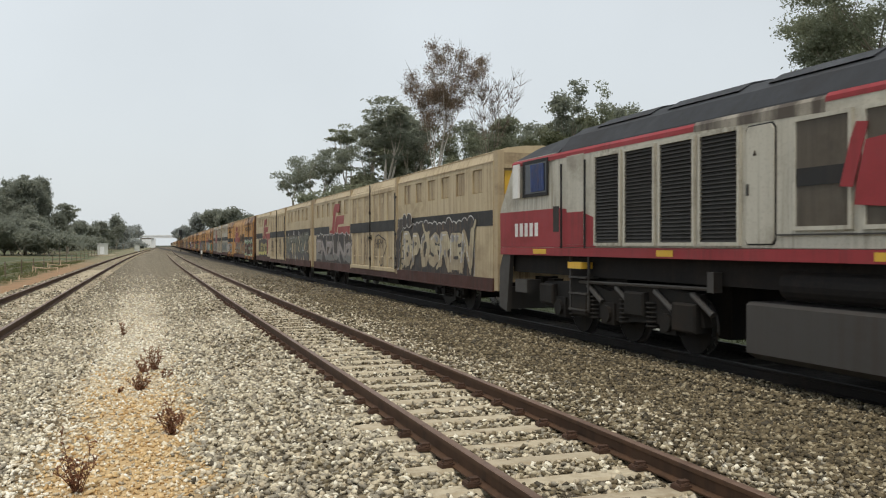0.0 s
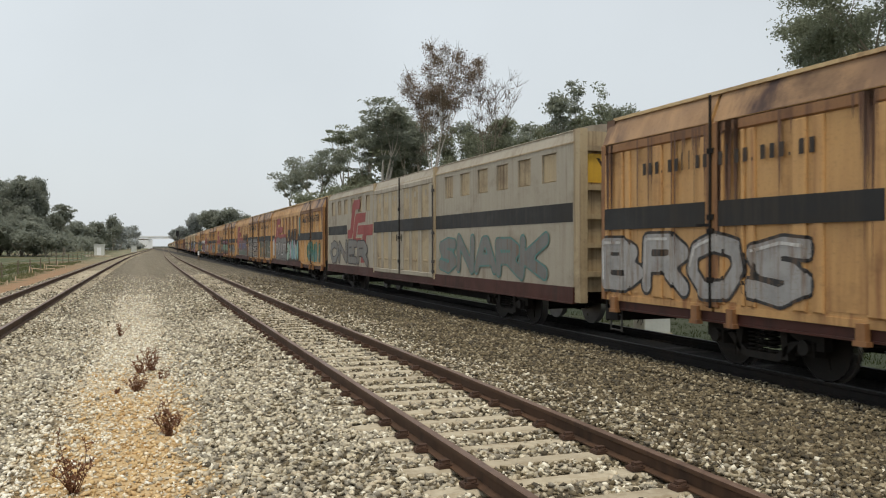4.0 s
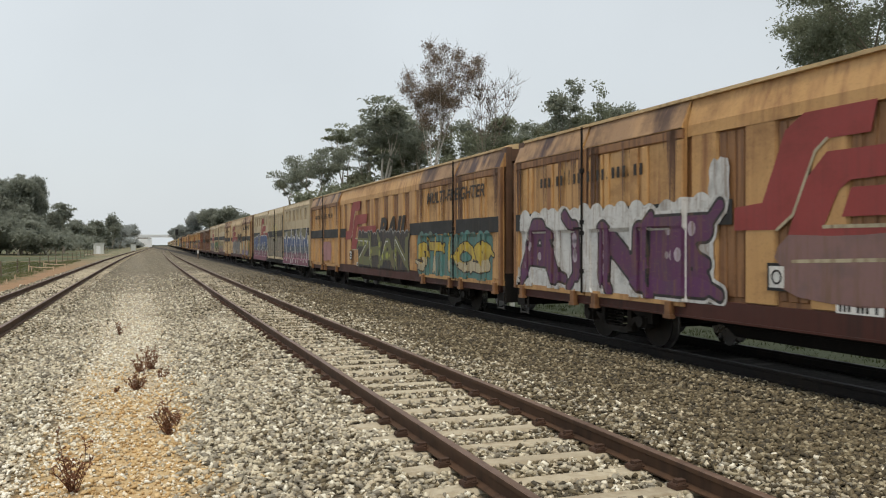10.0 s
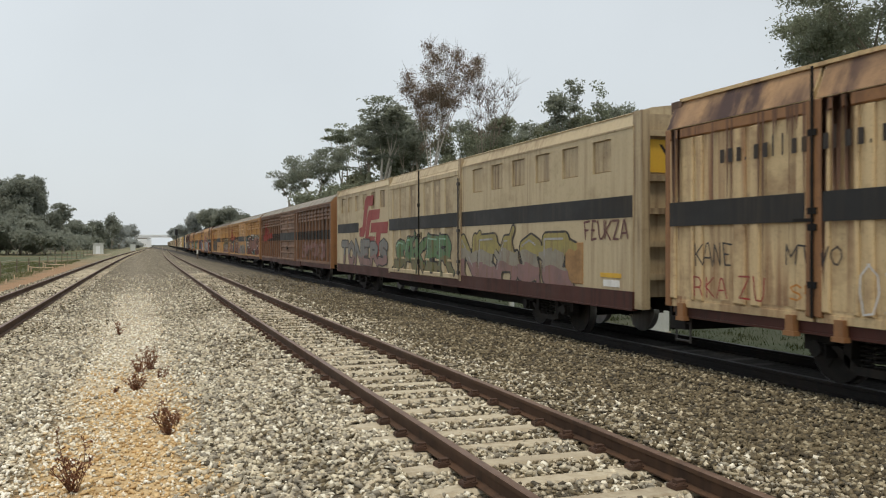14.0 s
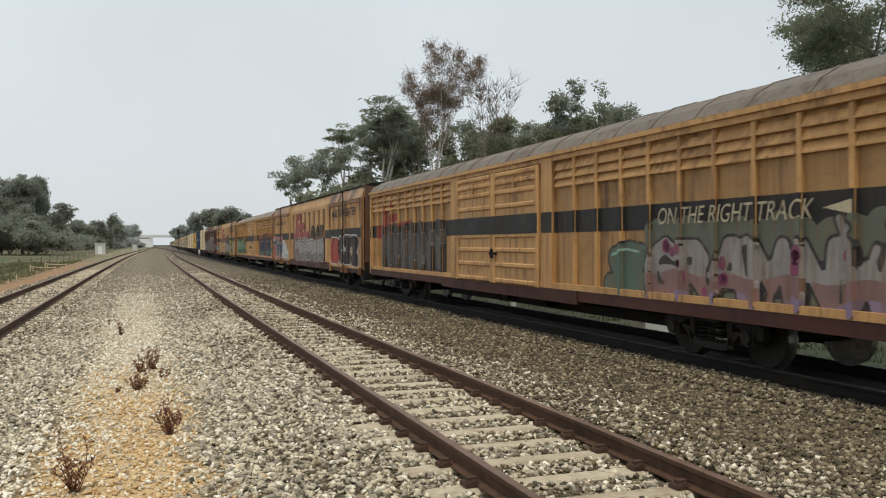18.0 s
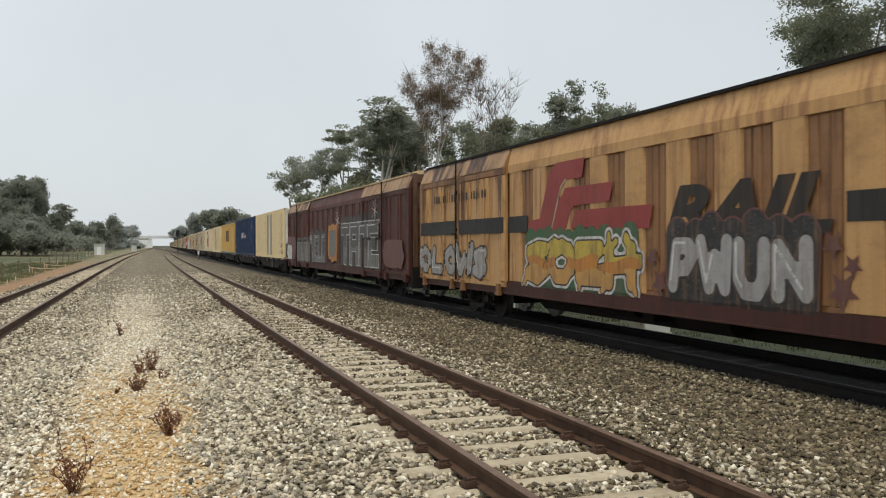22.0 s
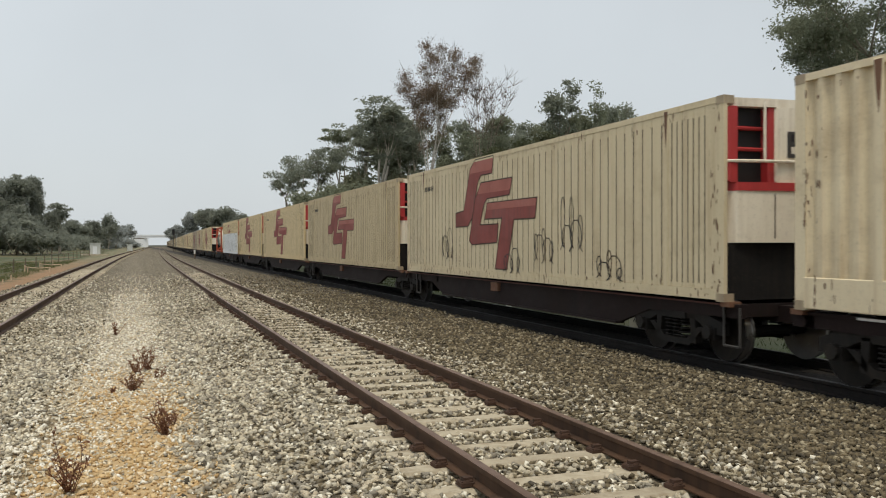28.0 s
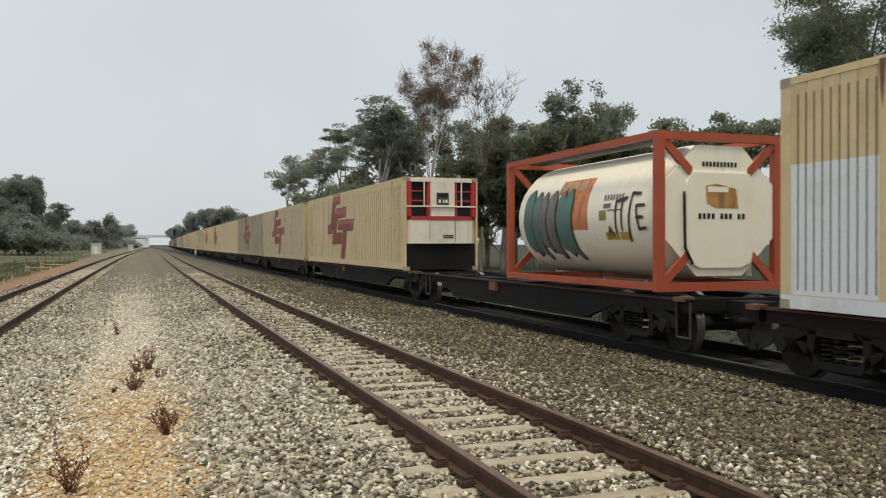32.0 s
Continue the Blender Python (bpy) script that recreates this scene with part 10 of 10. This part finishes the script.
def weed(x, y, height, seed, stems=16):
    """A dry, branching red-brown weed on the footway."""
    rng = random.Random(seed)
    ob = tagged(new("weed"), label="dry red-brown weed growing through the stones", category="weed", group="weeds on the footway")
    ob.matrix_basis = pose(x, y, bed_z(x, y))
    stalk, leaf = MB(), MB()
    for i in range(int(stems * 0.7)):
        w = rng.uniform(0, 6.28)
        lean = rng.uniform(0.1, 1.1)
        p = Vector((rng.uniform(-0.03, 0.03), rng.uniform(-0.03, 0.03), 0))
        d = Vector((math.cos(w) * lean, math.sin(w) * lean, 1)).normalized()
        L = height * rng.uniform(0.5, 1.0)
        for k in range(4):
            q = p + d * L / 4
            stalk.tube(p, q, 0.006 * (1 - k * 0.18), n=4, caps=False)
            for m in range(3):
                e = p.lerp(q, rng.random())
                s = Vector((rng.uniform(-1, 1), rng.uniform(-1, 1), rng.uniform(0.1, 1))).normalized() * height * rng.uniform(0.06, 0.16)
                stalk.tube(e, e + s, 0.003, n=3, caps=False)
                for r in range(3):
                    c = e + s * rng.uniform(0.3, 1.15)
                    a = Vector((rng.uniform(-1, 1), rng.uniform(-1, 1), rng.uniform(-1, 1))).normalized() * 0.018
                    b = a.orthogonal().normalized() * 0.007
                    leaf.add([c - a, c + b, c + a, c - b], [(0, 1, 2, 3)])
            p = q
            d = (d + Vector((rng.uniform(-1, 1), rng.uniform(-1, 1), 0.3)) * 0.2).normalized()
    part("stem_tangle", stalk, DRY, ob)
    part("foliage", leaf, DRY, ob)


for i, (wx, wy, wh, n) in enumerate(((-0.05, 12.45, 0.30, 20), (0.17, 14.2, 0.42, 18), (0.02, 13.9, 0.34, 12), (-0.40, 19.9, 0.34, 12), (0.28, 9.45, 0.42, 18), (0.36, 9.9, 0.2, 8), (-0.50, 7.45, 0.50, 14), (-0.30, 12.2, 0.12, 6), (0.3, 13.4, 0.2, 8))):
    weed(wx, wy, wh, 200 + i, n)


def fence():
    """A wire stock fence on thin posts along the paddock."""
    f = tagged(new("fence"), label="wire stock fence on thin dark posts along the paddock", category="fence")
    ys = [51 + 8.6 * i for i in range(24)]
    rng = random.Random(3)
    for y in ys:
        x = -8.7 - 0.012 * y + bend(y)
        p = part("post", kept("post", lambda mb: mb.box(-0.045, 0.045, -0.045, 0.045, -0.2, 1.3), TIMBER), TIMBER, f)
        p.matrix_basis = pose(x, y, ground_z(x, y), rng.uniform(-2, 2), rng.uniform(-2, 2), 0)
    for z in (0.35, 0.7, 1.0, 1.25):
        mb = MB()
        for y0, y1 in zip(ys, ys[1:]):
            a, b = -8.7 - 0.012 * y0 + bend(y0), -8.7 - 0.012 * y1 + bend(y1)
            mb.tube((a, y0, ground_z(a, y0) + z), (b, y1, ground_z(b, y1) + z), 0.008, n=4, caps=False)
        part("wire", mb, WIRE, f)


fence()


def block(name, label, category, x, y, z, pieces, group=""):
    ob = tagged(new(name), label=label, category=category, group=group)
    ob.matrix_basis = pose(x, y, z)
    for nm, mb, mat in pieces:
        part(nm, mb, mat, ob)
    return ob


hx = -8.0
block("relay_hut", "pale grey relay hut on a low slab beside the line", "hut", hx, 195, ground_z(hx, 195), [
    ("slab", MB().box(-2.6, 2.6, -1.8, 1.8, 0, 0.25), CONCRETE),
    ("wall", MB().box(-1.0, 1.0, -0.9, 0.9, 0.25, 2.45), HUT),
    ("roof", MB().prism([(-1.15, 2.45), (1.15, 2.45), (1.1, 2.58), (-1.1, 2.58)], -1.0, 1.0), HUT),
    ("door", MB().box(-0.45, 0.35, -0.93, -0.9, 0.3, 1.9), BOX_GREY)])
block("location_case", "small pale equipment case far along the line", "cabinet", -7.6 + bend(330), 330, -0.55, [
    ("casing", MB().box(-0.9, 0.9, -0.6, 0.6, 0, 2.2), HUT), ("lid", MB().box(-1.0, 1.0, -0.7, 0.7, 2.2, 2.3), HUT)])
for i, (x, y, hgt) in enumerate(((-7.6, 62, 0.3), (-7.9, 74, 0.5), (-7.4, 48, 0.25), (-8.2, 88, 0.5), (-8.6, 104, 0.6), (-7.3, 56, 0.25))):
    block("marker_peg", "pale orange survey peg in bare earth", "peg", x, y, ground_z(x, y), [("stake", MB().prism([(-0.03, 0.0), (0.03, 0.0), (0.03, hgt), (0, hgt + 0.05), (-0.03, hgt)], -0.02, 0.02), PEG)], "survey pegs beside the line")
for i, y in enumerate((80, 92)):
    block("orange_barrier", "low sagging pale orange rail on two stakes", "barrier", -8.0, y, ground_z(-8.0, y), [
        ("rail", MB().tube((-0.75, 0, 0.42), (0.2, 0, 0.30), 0.035, n=6).tube((0.2, 0, 0.30), (1.2, 0, 0.34), 0.035, n=6), PEG), ("leg", MB().box(-0.8, -0.72, -0.04, 0.04, 0, 0.55), PEG), ("leg", MB().box(1.1, 1.17, -0.04, 0.04, 0, 0.4), PEG)])


def signal(x, y):
    block("railway_signal", "black railway signal head on a slim grey post", "signal", x, y, -0.4, [
        ("post", MB().tube((0, 0, 0), (0, 0, 5.6), 0.09, n=8), PLATE),
        ("head", MB().box(-0.4, 0.4, -0.15, 0.15, 4.7, 6.3), BLACK),
        ("ladder", MB().box(0.25, 0.29, 0.1, 0.14, 0, 4.7).box(0.55, 0.59, 0.1, 0.14, 0, 4.7), PLATE),
        ("platform", MB().box(-0.5, 0.8, -0.1, 0.7, 4.5, 4.58), PLATE)])


signal(6.15 + bend(250), 250)
block("marker_post", "short white-topped marker post in the ballast", "post", 6.45 + bend(118), 118, -0.25, [
    ("post", MB().tube((0, 0, 0), (0, 0, 0.75), 0.11, n=8), TIMBER), ("cap", MB().tube((0, 0, 0.75), (0, 0, 1.25), 0.12, n=8), WHITE)])
bx, by = 11.9, 18.4
block("trackside_cabinet", "white trackside cabinet with a black scribble beyond the train", "cabinet", bx, by, ground_z(bx, by) - 0.02, [
    ("plinth", MB().box(-0.4, 0.4, -0.3, 0.3, 0, 0.15), CONCRETE),
    ("casing", MB().slab(-0.36, 0.36, -0.27, 0.27, 0.15, 0.92, 0.02), HUT),
    ("lid", MB().box(-0.4, 0.4, -0.31, 0.31, 0.92, 0.97), HUT),
    ("scribble", MB().tube((-0.364, 0.05, 0.4), (-0.364, -0.1, 0.6), 0.012, n=5).tube((-0.364, -0.1, 0.6), (-0.364, -0.12, 0.35), 0.012, n=5).tube((-0.364, -0.15, 0.62), (-0.364, -0.2, 0.4), 0.012, n=5), BLACK)])
block("trackside_stub", "short pale pipe stub in the grass beyond the train", "post", 12.2, 27.5, ground_z(12.2, 27.5), [
    ("pipe", MB().tube((0, 0, 0), (0, 0, 0.62), 0.1, n=10), HUT), ("cap", MB().tube((0, 0, 0.62), (0, 0, 0.68), 0.13, n=10), PLATE)])


def overpass(y):
    """A far road bridge across the line, with pale buildings behind."""
    x = bend(y)
    block("road_bridge", "far pale concrete road bridge across the tracks", "bridge", x, y, 0, [
        ("deck", MB().box(-70, 30, -4, 4, 7.0, 8.3), HAZED_GREY), ("parapet", MB().box(-70, 30, -4.2, -4.0, 8.3, 9.3), HAZED_GREY)] +
        [("pier", MB().box(px - 0.8, px + 0.8, -3, 3, -1, 7.0), HAZED_GREY) for px in (-52, -34, -17, -8, 14)])
    for i, (bx, w, d, hh) in enumerate(((-75, 30, 20, 8), (-38, 24, 20, 6.5), (-12, 14, 16, 7.5))):
        block("shed", "far pale industrial shed beyond the bridge", "building", x + bx, y + 60, -1, [
            ("wall", MB().box(-w / 2, w / 2, -d / 2, d / 2, 0, hh), HAZED_GREY),
            ("roof", MB().prism([(-w / 2 - 0.3, hh), (w / 2 + 0.3, hh), (0, hh + 1.6)], -d / 2, d / 2), ROOF_GREY)], "far sheds")


overpass(720)


def tufts():
    """Grass blades along the verges and under the fence."""
    nr = np.random.RandomState(8)
    V = []
    spots = []
    for _ in range(2600):
        spots.append((nr.uniform(11.6, 16.5), nr.uniform(10, 60), nr.uniform(0.05, 0.15)))
    for _ in range(2400):
        spots.append((nr.uniform(-16, -7.6), nr.uniform(38, 130), nr.uniform(0.12, 0.34)))
    for x, y, h in spots:
        z = ground_z(x, y) - 0.02
        if x < 11.7 and x > 0:
            z = bed_z(11.2, y) - 0.2
        for k in range(7):
            w = nr.uniform(0, 6.28)
            a = np.array((math.cos(w), math.sin(w), 0)) * h * 0.09
            o = np.array((x + nr.normal(0, 0.1), y + nr.normal(0, 0.1), z))
            t = o + np.array((nr.normal(0, 0.35) * h, nr.normal(0, 0.35) * h, h * nr.uniform(0.6, 1.1)))
            V += [o - a, o + a, t]
    v = np.array(V)
    for side, mat, label in ((v[:2600 * 21], SHADED_GRASS, "rough green grass beyond the train, darkened with painted shade"), (v[2600 * 21:], STRAW, "rough olive and straw grass along the fence")):
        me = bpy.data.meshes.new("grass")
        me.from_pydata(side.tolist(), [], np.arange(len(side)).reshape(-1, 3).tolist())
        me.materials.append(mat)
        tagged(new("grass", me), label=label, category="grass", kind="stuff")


STRAW = leaf_mat("olive_grass", (0.10, 0.125, 0.05), (0.22, 0.20, 0.10), (0.085, 0.105, 0.04))
# blades behind the train: green lowered to include the shade there
SHADED_GRASS = leaf_mat("shaded_verge_grass", (0.028, 0.043, 0.013), (0.06, 0.062, 0.022), (0.024, 0.035, 0.011))
tufts()


# ---- what moves ----
def motions():
    """The train runs towards the camera and past it; its wheels turn while they are near."""
    beats = [0, 0.5] + [2 * k for k in range(1, 16)] + [31.5, 32]
    for thing, middle in RIDES:
        rows = []
        for t in beats:
            y = middle - run(t)
            rows.append((t, pose(TRAIN + bend(y), y, RAIL_Z["train"], 0, 0, -heading(y))))
        walk(thing, rows)
    for w, middle, off in WHEELS:
        s = middle + off
        near = [k / 30 for k in range(0, 961) if 8.0 < s - run(k / 30) < 34.0]
        if len(near) < 4:
            continue
        at = tuple(w.location)
        turn0 = run(near[0])
        rows = [] if near[0] < 0.02 else [(0.0, pose(*at))]
        for t in near:
            rows.append((t, pose(*at, math.degrees((run(t) - turn0) / 0.45), 0, 0)))
        if near[-1] < 31.9:
            rows.append((32.0, rows[-1][1]))
        walk(w, rows)


motions()
